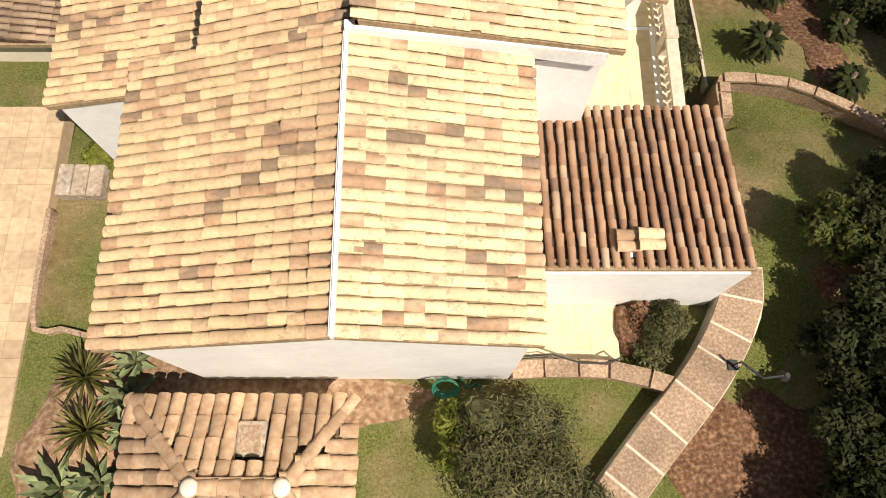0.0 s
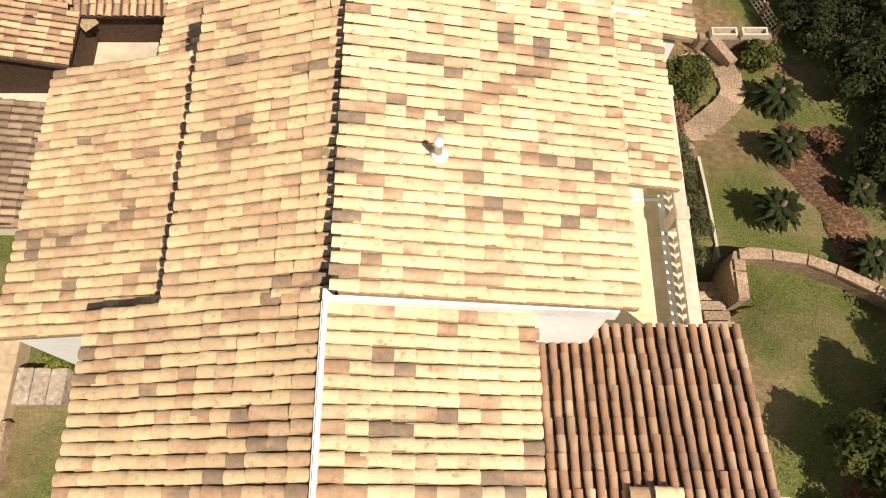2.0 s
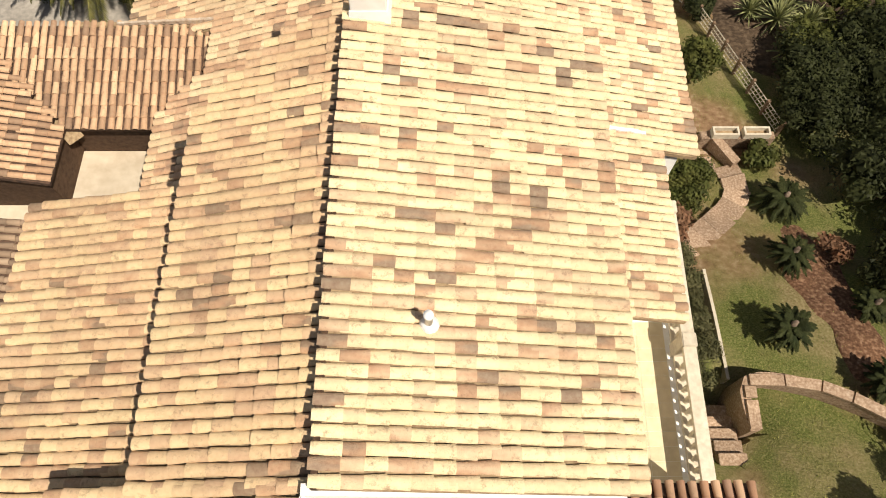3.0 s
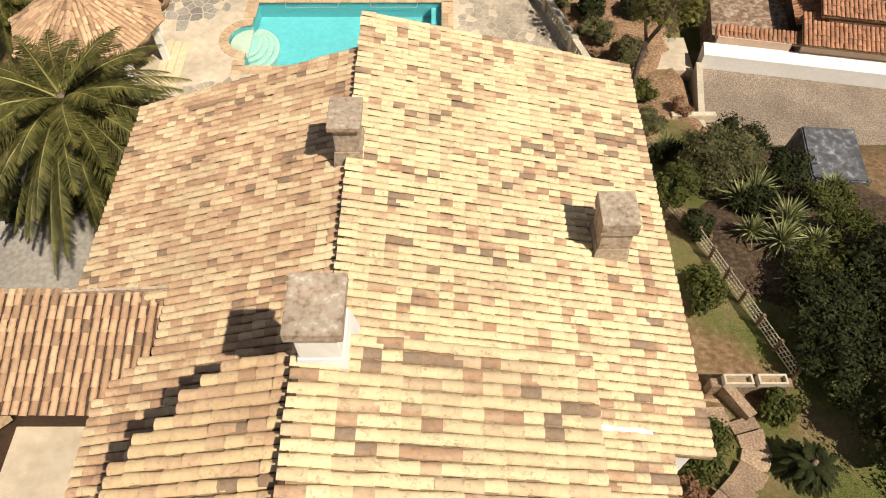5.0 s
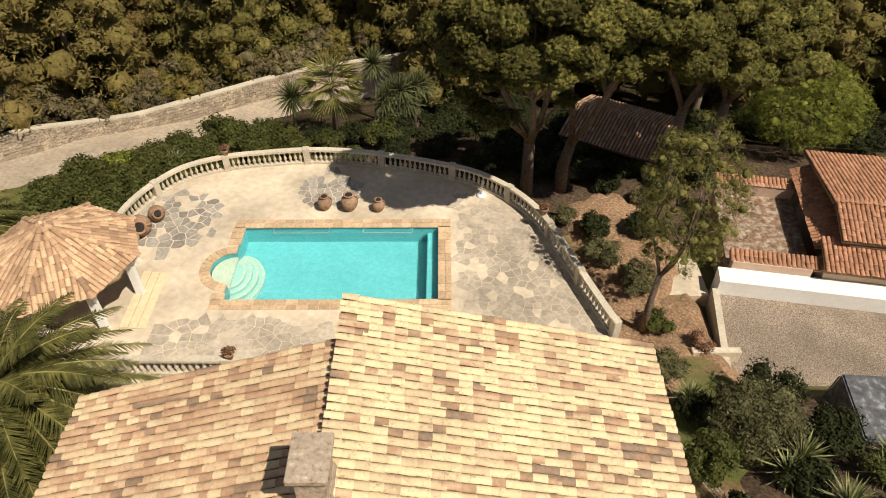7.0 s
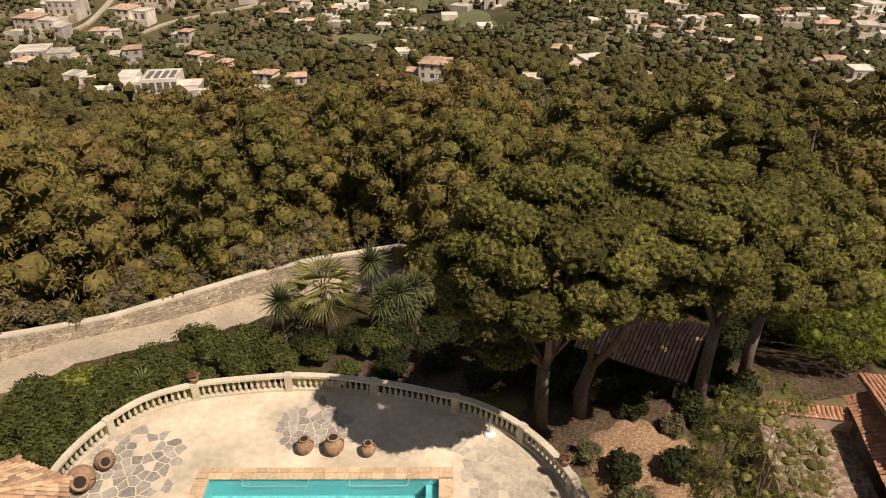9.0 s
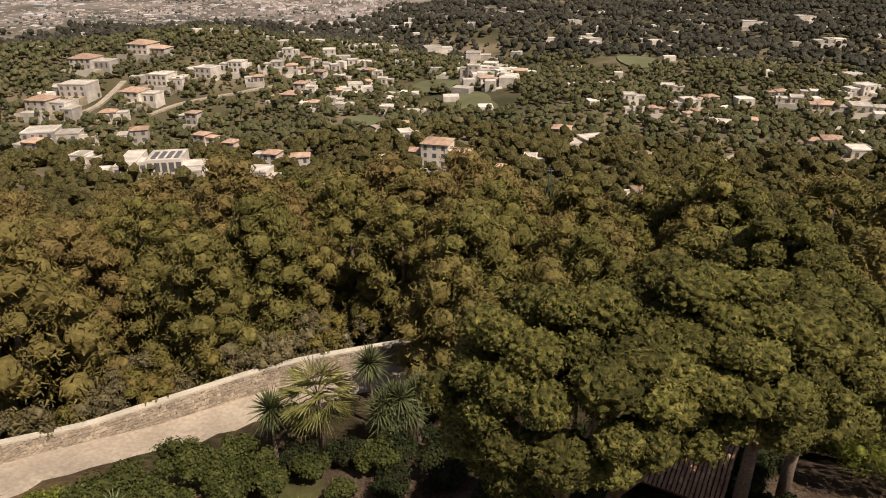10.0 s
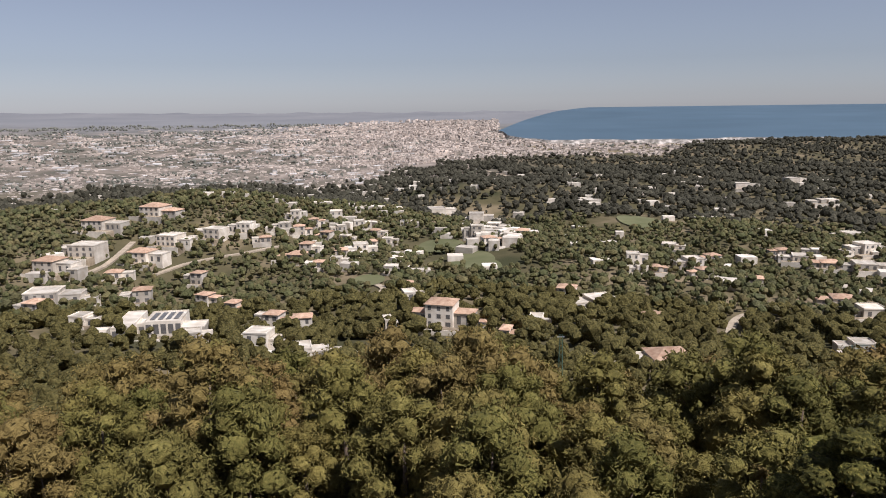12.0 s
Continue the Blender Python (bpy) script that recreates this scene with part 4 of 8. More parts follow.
water = part("water", Geo().add([(x, y, DECK - 0.16) for x, y in POOL], [tuple(range(n))]), water_m, pool, "clear still water")
water.visible_shadow = False
for x0, x1 in ((-7.2, -4.6), (-2.9, -0.6)):
    rail = part("hand_rail", Geo().tube([(x0, 40.81, DECK - 0.02), (x0, 40.55, DECK - 0.05), (x0 + 0.05, 40.5, DECK - 0.1), (x1, 40.5, DECK - 0.1), (x1 + 0.05, 40.55, DECK - 0.05), (x1 + 0.05, 40.81, DECK - 0.02)], 0.022, 8), M_METAL, pool, "chrome grab rail")
# coping of terracotta tiles round the basin
cop = Geo()


def coping_run(p, q, out, count):
    p, q, o = Vector((*p, 0)), Vector((*q, 0)), Vector((*out, 0))
    me = None
    for k in range(count):
        a, b = p.lerp(q, k / count), p.lerp(q, (k + 1) / count)
        w = (b - a).normalized() * 0.012
        tile = Geo()
        for s0, s1 in ((-0.06, 0.26), (0.275, 0.53)):
            tile = Geo()
            c = [a + w + o * s0, b - w + o * s0, b - w + o * s1, a + w + o * s1]
            tile.add([(x.x, x.y, DECK - 0.03) for x in c] + [(x.x, x.y, DECK + 0.022) for x in c], [(4, 5, 6, 7), (0, 1, 5, 4), (1, 2, 6, 5), (2, 3, 7, 6), (3, 0, 4, 7)])
            part("coping_tile", tile, M_COPING, pool)


coping_run((-9.1, 35.97), (1.27, 35.97), (0, -1), 22)
coping_run((1.27, 40.82), (-9.1, 40.82), (0, 1), 22)
coping_run((0.74, 35.97), (0.74, 40.82), (1, 0), 10)
coping_run((-8.6, 40.80), (-8.6, 39.56), (-1, 0), 3)
coping_run((-8.6, 36.44), (-8.6, 35.99), (-1, 0), 1)
for k in range(16):
    a0, a1 = math.pi * k / 16 + 0.008, math.pi * (k + 1) / 16 - 0.008
    q = [(-8.6 - r * math.sin(a), 38.0 + (r + 0.02) * math.cos(a)) for r, a in ((0.97, a0), (0.97, a1), (1.45, a1), (1.45, a0))]
    part("coping_tile", Geo().prism(list(reversed(q)), DECK - 0.03, DECK + 0.027), M_COPING, pool)

# crazy paving
def clip(poly, m, nrm):
    out = []
    for a, b in zip(poly, poly[1:] + poly[:1]):
        da, db = (a - m).dot(nrm), (b - m).dot(nrm)
        if da <= 0:
            out.append(a)
        if (da < 0) != (db < 0):
            out.append(a + (b - a) * (da / (da - db)))
    return out


def crazy_paving(name, inside, x0, x1, y0, y1, size, z, mat, owner, seed, joint=0.035, singles=True, lift=0.016, gaps=0.12):
    r = random.Random(seed)
    seeds, tries = [], 0
    want = int((x1 - x0) * (y1 - y0) / (size * size * 0.75))
    while len(seeds) < want and tries < want * 12:
        tries += 1
        p = Vector((r.uniform(x0, x1), r.uniform(y0, y1)))
        if all((p - q).length > size * 0.62 for q in seeds):
            seeds.append(p)
    joined = Geo()
    for p in seeds:
        if not inside(p.x, p.y) or r.random() < gaps:
            continue
        poly = [p + Vector((dx, dy)) * size * 1.2 for dx, dy in ((-1, -1), (1, -1), (1, 1), (-1, 1))]
        for q in seeds:
            d = q - p
            if 0 < d.length < size * 3:
                poly = clip(poly, p + d * 0.5 - d.normalized() * joint / 2, d.normalized())
                if len(poly) < 3:
                    break
        if len(poly) < 3:
            continue
        zt = z + lift + r.uniform(-0.004, 0.004)
        gg = Geo() if singles else joined
        gg.prism([(v.x, v.y) for v in poly], z - 0.01, zt)
        if singles:
            part(name, gg, mat, owner)
    if not singles:
        tagged(part(name, joined, mat, owner), kind="stuff")


crazy_paving("flagstone", lambda x, y: ((x + 12.1) / 2.3) ** 2 + ((y - 41.3) / 2.2) ** 2 < 1 and (x + 14.2) > 0.2, -14.6, -9.6, 38.9, 43.9, 0.52, DECK, M_FLAG, deck, 5, 0.06)
crazy_paving("flagstone", lambda x, y: ((x + 4.9) / 1.7) ** 2 + ((y - 43.7) / 1.5) ** 2 < 1, -7.0, -2.8, 41.9, 45.4, 0.45, DECK, M_FLAG, deck, 6, 0.05)
crazy_paving("paving_stones", lambda x, y: x > 1.5 and y < 43.4 - 0.55 * (x - 2.2) and x < 7.6 - 0.36 * (y - 34), 1.3, 7.4, 32.2, 44.0, 0.5, DECK, M_FADED, deck, 8, 0.025, False, 0.004)
crazy_paving("paving_stones", lambda x, y: y < 34.9 and (x < -2.0 or y < 33.5), -10.6, 0.6, 32.4, 35.2, 0.5, DECK, M_FADED, deck, 9, 0.03, False, 0.004)


def balustrade(name, line, z, height_, posts, label, spacing=0.26, r=0.06):
    """Cast-stone balustrade over a plan line: plinth, rail, posts at the given fractions, balusters between."""
    e = thing(name, (line[0].x, line[0].y, z), label, "balustrade")
    o = Vector((line[0].x, line[0].y, 0))
    ln_ = [p - o for p in line]
    part("plinth", ribbon(Geo(), ln_, -0.13, 0.13, -0.05, 0.12), M_BALU, e)
    part("rail", ribbon(Geo(), ln_, -0.15, 0.15, height_ - 0.12, height_), M_BALU, e)
    prof = [(0.065, 0.11), (0.065, 0.15), (0.04, 0.18), (0.05, 0.24), (0.085, 0.34), (0.078, 0.42), (0.042, 0.54), (0.036, 0.62), (0.05, 0.66), (0.065, 0.70), (0.065, height_ - 0.115)]
    me = Geo().lathe(prof, 10).mesh("baluster", M_BALU, True)
    post_me = Geo().box(-0.17, 0.17, -0.17, 0.17, -0.05, height_ + 0.07).mesh("post", M_BALU, bevel=0.02)
    total = sum((b - a).length for a, b in zip(ln_, ln_[1:]))
    marks = [f * total for f in posts]
    acc, nxt = 0.0, spacing / 2
    for a, b in zip(ln_, ln_[1:]):
        seg = (b - a).length
        while nxt <= acc + seg:
            p = a.lerp(b, (nxt - acc) / seg)
            if all(abs(nxt - mk) > 0.24 for mk in marks):
                ob = new("baluster", me)
                ob.parent = e
                ob.matrix_basis = Matrix.Translation((p.x, p.y, 0))
            nxt += spacing
        for mk in marks:
            if acc <= mk < acc + seg or (mk == total and b is ln_[-1] and acc + seg >= total - 1e-6):
                p = a.lerp(b, min(1, (mk - acc) / seg))
                ob = new("post", post_me)
                ob.parent = e
                ob.matrix_basis = pose(p.x, p.y, 0, 0, 0, math.degrees(math.atan2(b.y - a.y, b.x - a.x)))
        acc += seg
    return e


arc_line = smooth_line(arc, 0.3)
balustrade("terrace_balustrade", arc_line, DECK, 0.9, [0.0, 0.10, 0.22, 0.35, 0.475, 0.595, 0.70, 0.80, 0.90, 0.998], "curved cast-stone balustrade along the edge of the pool terrace", 0.27)
balustrade("low_balustrade", smooth_line([(-11.4, 32.15), (-2.6, 32.1)], 0.5), DECK, 0.9, [0.0, 0.47, 0.998], "straight cast-stone balustrade between house and pool", 0.27)
# the wall under the arc
part("retaining_wall", ribbon(Geo(), arc_line, -0.2, 0.16, DECK - 4.5, DECK - 0.06), M_STONE, deck)

# clay jars
jar_prof = [(0.13, 0.0), (0.22, 0.06), (0.36, 0.28), (0.40, 0.46), (0.34, 0.64), (0.21, 0.76), (0.19, 0.80), (0.25, 0.84), (0.25, 0.88), (0.20, 0.89), (0.16, 0.80), (0.05, 0.78)]


def jar(x, y, s, label, tilt=None, z=DECK):
    e = thing("clay_jar", (x, y, z), label, "jar", "clay jars on the terrace")
    m = Matrix.Diagonal((s, s, s, 1))
    if tilt:
        m = Matrix.Translation((0, 0, 0.36 * s)) @ Euler((radians(tilt[0]), 0, radians(tilt[1]))).to_matrix().to_4x4() @ m @ Matrix.Translation((0, 0, -0.45))
    part("body", Geo().lathe(jar_prof, 20, m), M_CLAY, e, smooth=True)
    part("mouth", Geo().lathe([(0.165, 0.83), (0.165, 0.86)], 16, m), M_DARK, e)
    hm = [m @ Vector(p) for p in ((0.24, 0, 0.78), (0.36, 0, 0.76), (0.40, 0, 0.62), (0.36, 0, 0.56))]
    part("handle", Geo().tube(hm, 0.03 * s, 6), M_CLAY, e)
    return e


jar(-4.9, 42.2, 0.92, "squat terracotta jar standing on the pool terrace")
jar(-3.68, 42.15, 1.08, "large terracotta jar with a wide mouth on the terrace")
jar(-2.25, 42.05, 0.80, "small terracotta jar on the pool terrace")
jar(-13.4, 40.4, 1.35, "huge terracotta jar lying with its mouth out", (62, 25))
jar(-12.95, 41.45, 1.02, "terracotta jar lying on its side by the balustrade", (60, 35))


# ---- gardens and paths ----
def stones_along(owner, line, half, z_of, n_skip=0.0, length=0.8, seed=4, name="slab", mat=M_STONE, thick=0.08, joint=0.03):
    """Slabs laid across a path along a plan line, each an object of its own."""
    r = random.Random(seed)
    acc, k = 0.0, 0
    pts = smooth_line(line, 0.1)
    i = 0
    while i < len(pts) - 2:
        run = length * r.uniform(0.8, 1.2)
        j, d = i, 0.0
        while j < len(pts) - 1 and d < run:
            d += (pts[j + 1] - pts[j]).length
            j += 1
        a, b = pts[i], pts[j]
        ta, tb = (pts[min(i + 1, len(pts) - 1)] - pts[max(i - 1, 0)]).normalized(), (pts[min(j + 1, len(pts) - 1)] - pts[max(j - 1, 0)]).normalized()
        na, nb = Vector((-ta.y, ta.x, 0)), Vector((-tb.y, tb.x, 0))
        w = (b - a).normalized() * joint
        q = [a + w - na * half, b - w - nb * half, b - w + nb * half, a + w + na * half]
        z = z_of((a.x + b.x) / 2, (a.y + b.y) / 2) + r.uniform(-0.01, 0.01)
        part(name, Geo().prism([(p.x, p.y) for p in q], z - thick, z), mat, owner)
        i = j


def hgt(x, y):
    return float(height(x, y))


path_e = tagged(part("garden_path", ribbon(Geo(), smooth_line([(6.62, 4.4), (6.5, 3.5), (5.9, 2.4), (5.25, 1.55), (4.4, 0.6), (3.6, -0.35), (2.8, -1.3)], 0.3), -0.48, 0.48, 3.2, 4.045), M_BALU), "curving ramp of worn sandstone slabs on a low wall", "path", "", "structure")
stones_along(path_e, [(6.62, 4.4), (6.5, 3.5), (5.9, 2.4), (5.25, 1.55), (4.4, 0.6), (3.6, -0.35), (2.8, -1.3)], 0.47, lambda x, y: 4.06, length=0.75)
low_wall = tagged(part("garden_wall", ribbon(Geo(), smooth_line([(1.45, 2.12), (2.6, 2.16), (3.8, 2.1), (5.0, 1.75)], 0.3), -0.16, 0.16, 3.2, 3.92), M_STONE), "low sandstone garden wall with slab coping", "wall", "", "structure")
stones_along(low_wall, [(1.45, 2.12), (2.6, 2.16), (3.8, 2.1), (5.0, 1.75)], 0.19, lambda x, y: 3.99, length=0.7, name="coping_stone")
terr = tagged(part("porch_terrace", Geo().box(1.45, 3.9, 2.3, 3.94, 2.8, 3.55), M_FLOOR), "cream tiled terrace before the porch", "terrace", "", "structure")
for i in range(8):
    for j in range(5):
        x, y = 1.48 + i * 0.30, 2.33 + j * 0.32
        part("floor_tile", Geo().box(x, x + 0.292, y, y + 0.312, 3.54, 3.556), M_FLOOR, terr)
hand = thing("step_rail", (1.6, 2.35, 3.55), "thin wrought-iron handrail beside the terrace", "handrail")
part("bar", Geo().tube([(0, 0, 0.02), (0, 0, 0.75), (0.7, 0.05, 0.75), (1.3, -0.1, 0.55), (1.9, -0.12, 0.5), (2.2, 0.02, 0.5), (2.2, 0.02, 0.02)], 0.02, 6), M_IRON, hand)
part("bar", Geo().tube([(0, 0, 0.4), (0.7, 0.05, 0.4), (1.3, -0.1, 0.25), (2.2, 0.02, 0.22)], 0.014, 6), M_IRON, hand)

lampost = thing("garden_lamp", (6.15, 2.2, 4.04), "bent dark iron garden lamp on the path's edge", "garden lamp")
part("arm", Geo().tube([(0, 0, 0), (0, 0, 0.5), (0.35, -0.35, 0.62), (0.8, -0.3, 0.7)], 0.03, 6), M_IRON, lampost)
part("shade", Geo().lathe([(0.12, 0.55), (0.11, 0.62), (0.05, 0.74)], 10, Matrix.Translation((0.8, -0.3, 0))), M_IRON, lampost)
part("foot", Geo().box(-0.11, 0.11, -0.11, 0.11, -0.03, 0.06), M_IRON, lampost, bevel=0.01)

# western walk of pavers
walk_w = tagged(part("west_walk", Geo().box(-10.9, -9.25, -3.0, 8.6, 3.2, 3.66), M_PATHTILE), "tan paved walk along the west side", "path", "", "structure")
for i in range(4):
    for j in range(28):
        x, y = -10.88 + i * 0.408, -2.95 + j * 0.412
        part("paver", Geo().box(x, x + 0.40, y, y + 0.404, 3.645, 3.672), M_PATHTILE, walk_w)
kerb = tagged(part("planter_kerb", ribbon(Geo(), smooth_line([(-9.2, 5.9), (-9.1, 3.2), (-8.4, 3.05), (-7.3, 2.75)], 0.3), -0.06, 0.06, 3.2, 3.72), M_STONE), "stone kerb round the grass bed", "kerb", "", "structure")
step_w = thing("stone_steps", (-8.6, 6.5, 3.4), "grey stone steps beside the grass bed", "steps")
for k in range(3):
    part("step", Geo().box(-0.55 + 0.36 * k, -0.21 + 0.36 * k, -0.25, 0.55, -0.05, 0.30 - 0.02 * k), M_CAP, step_w, bevel=0.015)

# balcony on the east side
balc = part("balcony", Geo().box(2.93, 6.02, 7.6, 11.69, 2.2, 2.55), M_WHITE, villa, "cream tiled balcony")
part("balcony_edge", Geo().box(5.16, 6.02, 11.70, 14.6, 2.2, 2.555), M_FLOOR, villa)
for i in range(8):
    for j in range(12):
        x, y = 2.96 + i * 0.335, 7.63 + j * 0.33
        part("floor_tile", Geo().box(x, x + 0.328, y, y + 0.323, 2.54, 2.558), M_FLOOR, balc)
balustrade("balcony_balustrade", smooth_line([(5.9, 7.4), (5.92, 14.45)], 0.5), 2.55, 0.9, [0.0, 0.5, 0.998], "white cast-stone balustrade of the balcony", 0.26)

# curved garden wall with steps, to the east
gw = tagged(part("terrace_wall", ribbon(Geo(), smooth_line([(7.55, 9.0), (7.58, 10.2), (9.1, 10.1), (10.4, 9.55), (11.8, 8.6), (12.8, 7.4)], 0.3), -0.12, 0.12, 0.6, 2.36), M_STONE), "curved sandstone garden wall with pale joints", "wall", "", "structure")
stones_along(gw, [(7.55, 9.0), (7.58, 10.1)], 0.135, lambda x, y: 2.44, length=0.7, name="coping_stone")
stones_along(gw, [(7.58, 10.2), (9.1, 10.1), (10.4, 9.55), (11.8, 8.6), (12.8, 7.4)], 0.135, lambda x, y: 2.44, length=0.85, name="coping_stone", joint=0.02)
st = thing("garden_steps", (7.05, 9.0, 1.3), "stone garden steps sunk beside the wall", "steps")
for k in range(5):
    part("step", Geo().box(-0.35, 0.32, -0.8 + 0.32 * k, -0.46 + 0.32 * k, -0.6, 0.78 - 0.19 * k), M_STONE, st, bevel=0.012)
part("landing", Geo().box(-0.6, 0.4, -1.6, -0.8, -0.6, 0.86), M_STONE, st, bevel=0.012)
path2 = thing("curved_path", (0, 0, 0), "winding path of pale stone slabs down the garden", "path", "", "structure")
stones_along(path2, [(7.1, 14.4), (7.6, 14.8), (8.3, 15.4), (9.15, 16.2), (9.5, 17.0), (9.3, 17.9)], 0.40, lambda x, y: hgt(x, y) + 0.10, length=0.55, thick=0.5)
tagged(part("hedge_kerb", ribbon(Geo(), smooth_line([(7.42, 10.4), (7.35, 12.2), (7.25, 13.6)], 0.3), -0.04, 0.04, 0.0, 1.62), M_BALU), "thin pale kerb along the hedge", "kerb", "", "structure")
st2 = thing("garden_steps", (8.62, 18.2, -1.2), "stone steps beside a low cheek wall", "steps")
for k in range(4):
    part("step", Geo().box(-0.5, 0.35, -0.6 + 0.32 * k, -0.27 + 0.32 * k, -0.8, 0.85 - 0.16 * k), M_STONE, st2, bevel=0.012)
part("cheek_wall", ribbon(Geo(), [Vector((0.98, -0.35, 0)), Vector((0.30, 0.85, 0))], -0.15, 0.15, -1.0, 1.05), M_STONE, st2)
tw = tagged(part("trough_wall", Geo().box(8.6, 11.0, 18.72, 19.0, -2.0, -0.15), M_STONE, bevel=0.02), "low wall with two stone flower troughs", "wall", "", "structure")
for x in (9.35, 10.35):
    tr = thing("stone_trough", (x, 18.86, -0.15), "empty stone flower trough on the wall", "trough", "stone troughs")
    for a in ((-0.42, 0.42, -0.16, -0.10), (-0.42, 0.42, 0.10, 0.16), (-0.42, -0.36, -0.10, 0.10), (0.36, 0.42, -0.10, 0.10)):
        part("side", Geo().box(*a, 0.0, 0.24), M_BALU, tr)
    part("soil", Geo().box(-0.36, 0.36, -0.10, 0.10, 0.0, 0.08), M_PAN, tr)

# lattice fence down the east side
fence = thing("garden_fence", (8.4, 31.0, 0), "long low lattice fence of pale timber", "fence")
f0, f1 = Vector((8.4, 31.0, 0)), Vector((11.4, 19.3, 0))
for k in range(13):
    p = f0.lerp(f1, k / 12) - f0
    zz = hgt(*(f0 + p).xy)
    part("post", Geo().box(p.x - 0.05, p.x + 0.05, p.y - 0.05, p.y + 0.05, zz - 0.2, zz + 0.75), M_WOOD, fence)
for k in range(12):
    a, b = f0.lerp(f1, k / 12) - f0, f0.lerp(f1, (k + 1) / 12) - f0
    za, zb = hgt(*(f0 + a).xy), hgt(*(f0 + b).xy)
    for hh in (0.12, 0.3, 0.48, 0.66):
        part("slat", Geo().tube([(a.x, a.y, za + hh), (b.x, b.y, zb + hh)], 0.022, 4), M_BALU, fence)
    for q in range(6):
        m0, m1 = a.lerp(b, q / 6), a.lerp(b, (q + 1) / 6)
        za2, zb2 = za + (zb - za) * q / 6, za + (zb - za) * (q + 1) / 6
        part("slat", Geo().tube([(m0.x, m0.y, za2 + 0.15), (m1.x, m1.y, zb2 + 0.66)], 0.016, 4), M_BALU, fence)
fence.location.z = 0

# courtyard floor and west court
tagged(part("court_floor", Geo().box(-17.5, -8.0, 19.05, 27.0, -2.2, -1.3), M_FLAG), "flagged courtyard beneath the palm", "courtyard", "", "structure")
tagged(part("inner_court", Geo().box(-13.5, -4.3, 12.75, 16.54, -1.5, 2.5), M_DECK), "pale paved inner courtyard", "courtyard", "", "structure")

# neighbour's terrace and house
nb = thing("neighbour_house", (13.13, 34.08, 0), "pink rendered house with terracotta tile roofs", "house", rz=-10)
NB = Vector((14.0, 34.0, 0))


def nbox(name, x0, x1, y0, y1, z0, z1, mat, label="", bevel=0.0):
    return part(name, Geo().box(x0 - 14, x1 - 14, y0 - 34, y1 - 34, z0, z1), mat, nb, label, bevel=bevel)


nbox("white_parapet", 14.0, 36.0, 38.5, 39.49, -7.5, -4.5, M_WHITE, "bright white parapet wall")
nbox("side_wall", 13.75, 14.05, 33.2, 38.49, -8.5, -5.0, M_BALU)
nbox("gravel_roof", 14.06, 36.0, 32.2, 38.49, -8.5, -5.35, M_GRAVEL, "flat gravelled roof terrace")
nbox("patio_wall", 14.6, 18.2, 39.5, 39.9, -7.5, -4.1, M_PINKWALL)
nbox("patio", 14.6, 18.6, 39.9, 46.0, -7.5, -4.9, M_BRICK, "worn brick patio")
nbox("patio_back_wall", 14.6, 18.6, 46.0, 46.4, -7.5, -4.2, M_PINKWALL)
nbox("wall", 19.8, 36.0, 40.6, 47.6, -7.5, -3.25, M_PINKWALL)
nbox("wall", 18.7, 36.0, 39.5, 40.6, -7.5, -4.05, M_PINKWALL)
nroof = nbox("roof", 20.2, 36, 41.6, 41.9, -2.9, -2.6, M_PINKWALL, "terracotta barrel tile roof")
roof_field(nroof, Vector((19.3, 42.9, -2.30)) - NB, (1, 0, 0), Vector((0, -2.4, -0.62)), 76, 8, M_REDTILE, seed=41)
roof_field(nroof, Vector((19.2, 42.7, -2.32)) - NB, (1, 0, 0), Vector((0, 5.6, -0.9)), 76, 18, M_REDTILE, seed=42)
roof_field(nroof, Vector((18.6, 41.0, -3.30)) - NB, (1, 0, 0), Vector((0, -1.75, -0.49)), 76, 6, M_REDTILE, seed=43)
roof_field(nroof, Vector((19.6, 40.9, -3.32)) - NB, (0, 1, 0), Vector((-1.25, 0, -0.55)), 30, 4, M_REDTILE, seed=44)
roof_field(nroof, Vector((14.5, 40.2, -3.95)) - NB, (1, 0, 0), Vector((0, -0.75, -0.25)), 20, 2, M_REDTILE, seed=45)
roof_field(nroof, Vector((14.5, 46.6, -4.1)) - NB, (1, 0, 0), Vector((0, -0.7, -0.2)), 20, 2, M_REDTILE, seed=46)
for x in (22.6, 24.8):
    w_ = nbox("roof_window", x, x + 1.3, 44.4, 45.3, -3.0, -2.42, M_GREY, "grey roof window")

cab = thing("shed_frame", (17.0, 30.2, -4.6), "square garden enclosure covered with grey sheeting", "garden enclosure")
part("cover", Geo().add([(-1.35, -1.5, -0.3), (1.25, -1.6, -0.3), (1.45, 1.5, -0.3), (-1.15, 1.6, -0.3), (-1.3, -1.35, 1.9), (1.05, -1.45, 1.75), (1.25, 1.35, 1.95), (-1.05, 1.4, 2.1)],
                        [(0, 3, 2, 1), (4, 5, 6, 7), (0, 1, 5, 4), (1, 2, 6, 5), (2, 3, 7, 6), (3, 0, 4, 7)]), M_GREY, cab, "dull grey sheet", bevel=0.06)
for p, q in (((-1.36, -1.5), (-1.31, -1.36)), ((1.26, -1.6), (1.06, -1.46)), ((1.46, 1.5), (1.26, 1.36)), ((-1.16, 1.6), (-1.06, 1.41))):
    part("post", Geo().tube([(*p, -0.3), (*q, 1.93)], 0.035, 6), M_METAL, cab)
tagged(part("flower_bed_wall", Geo().box(11.6, 13.7, 34.4, 34.7, -7.0, -4.7), M_BALU, bevel=0.02), "pale kerb wall of a flower bed", "kerb", "", "structure")
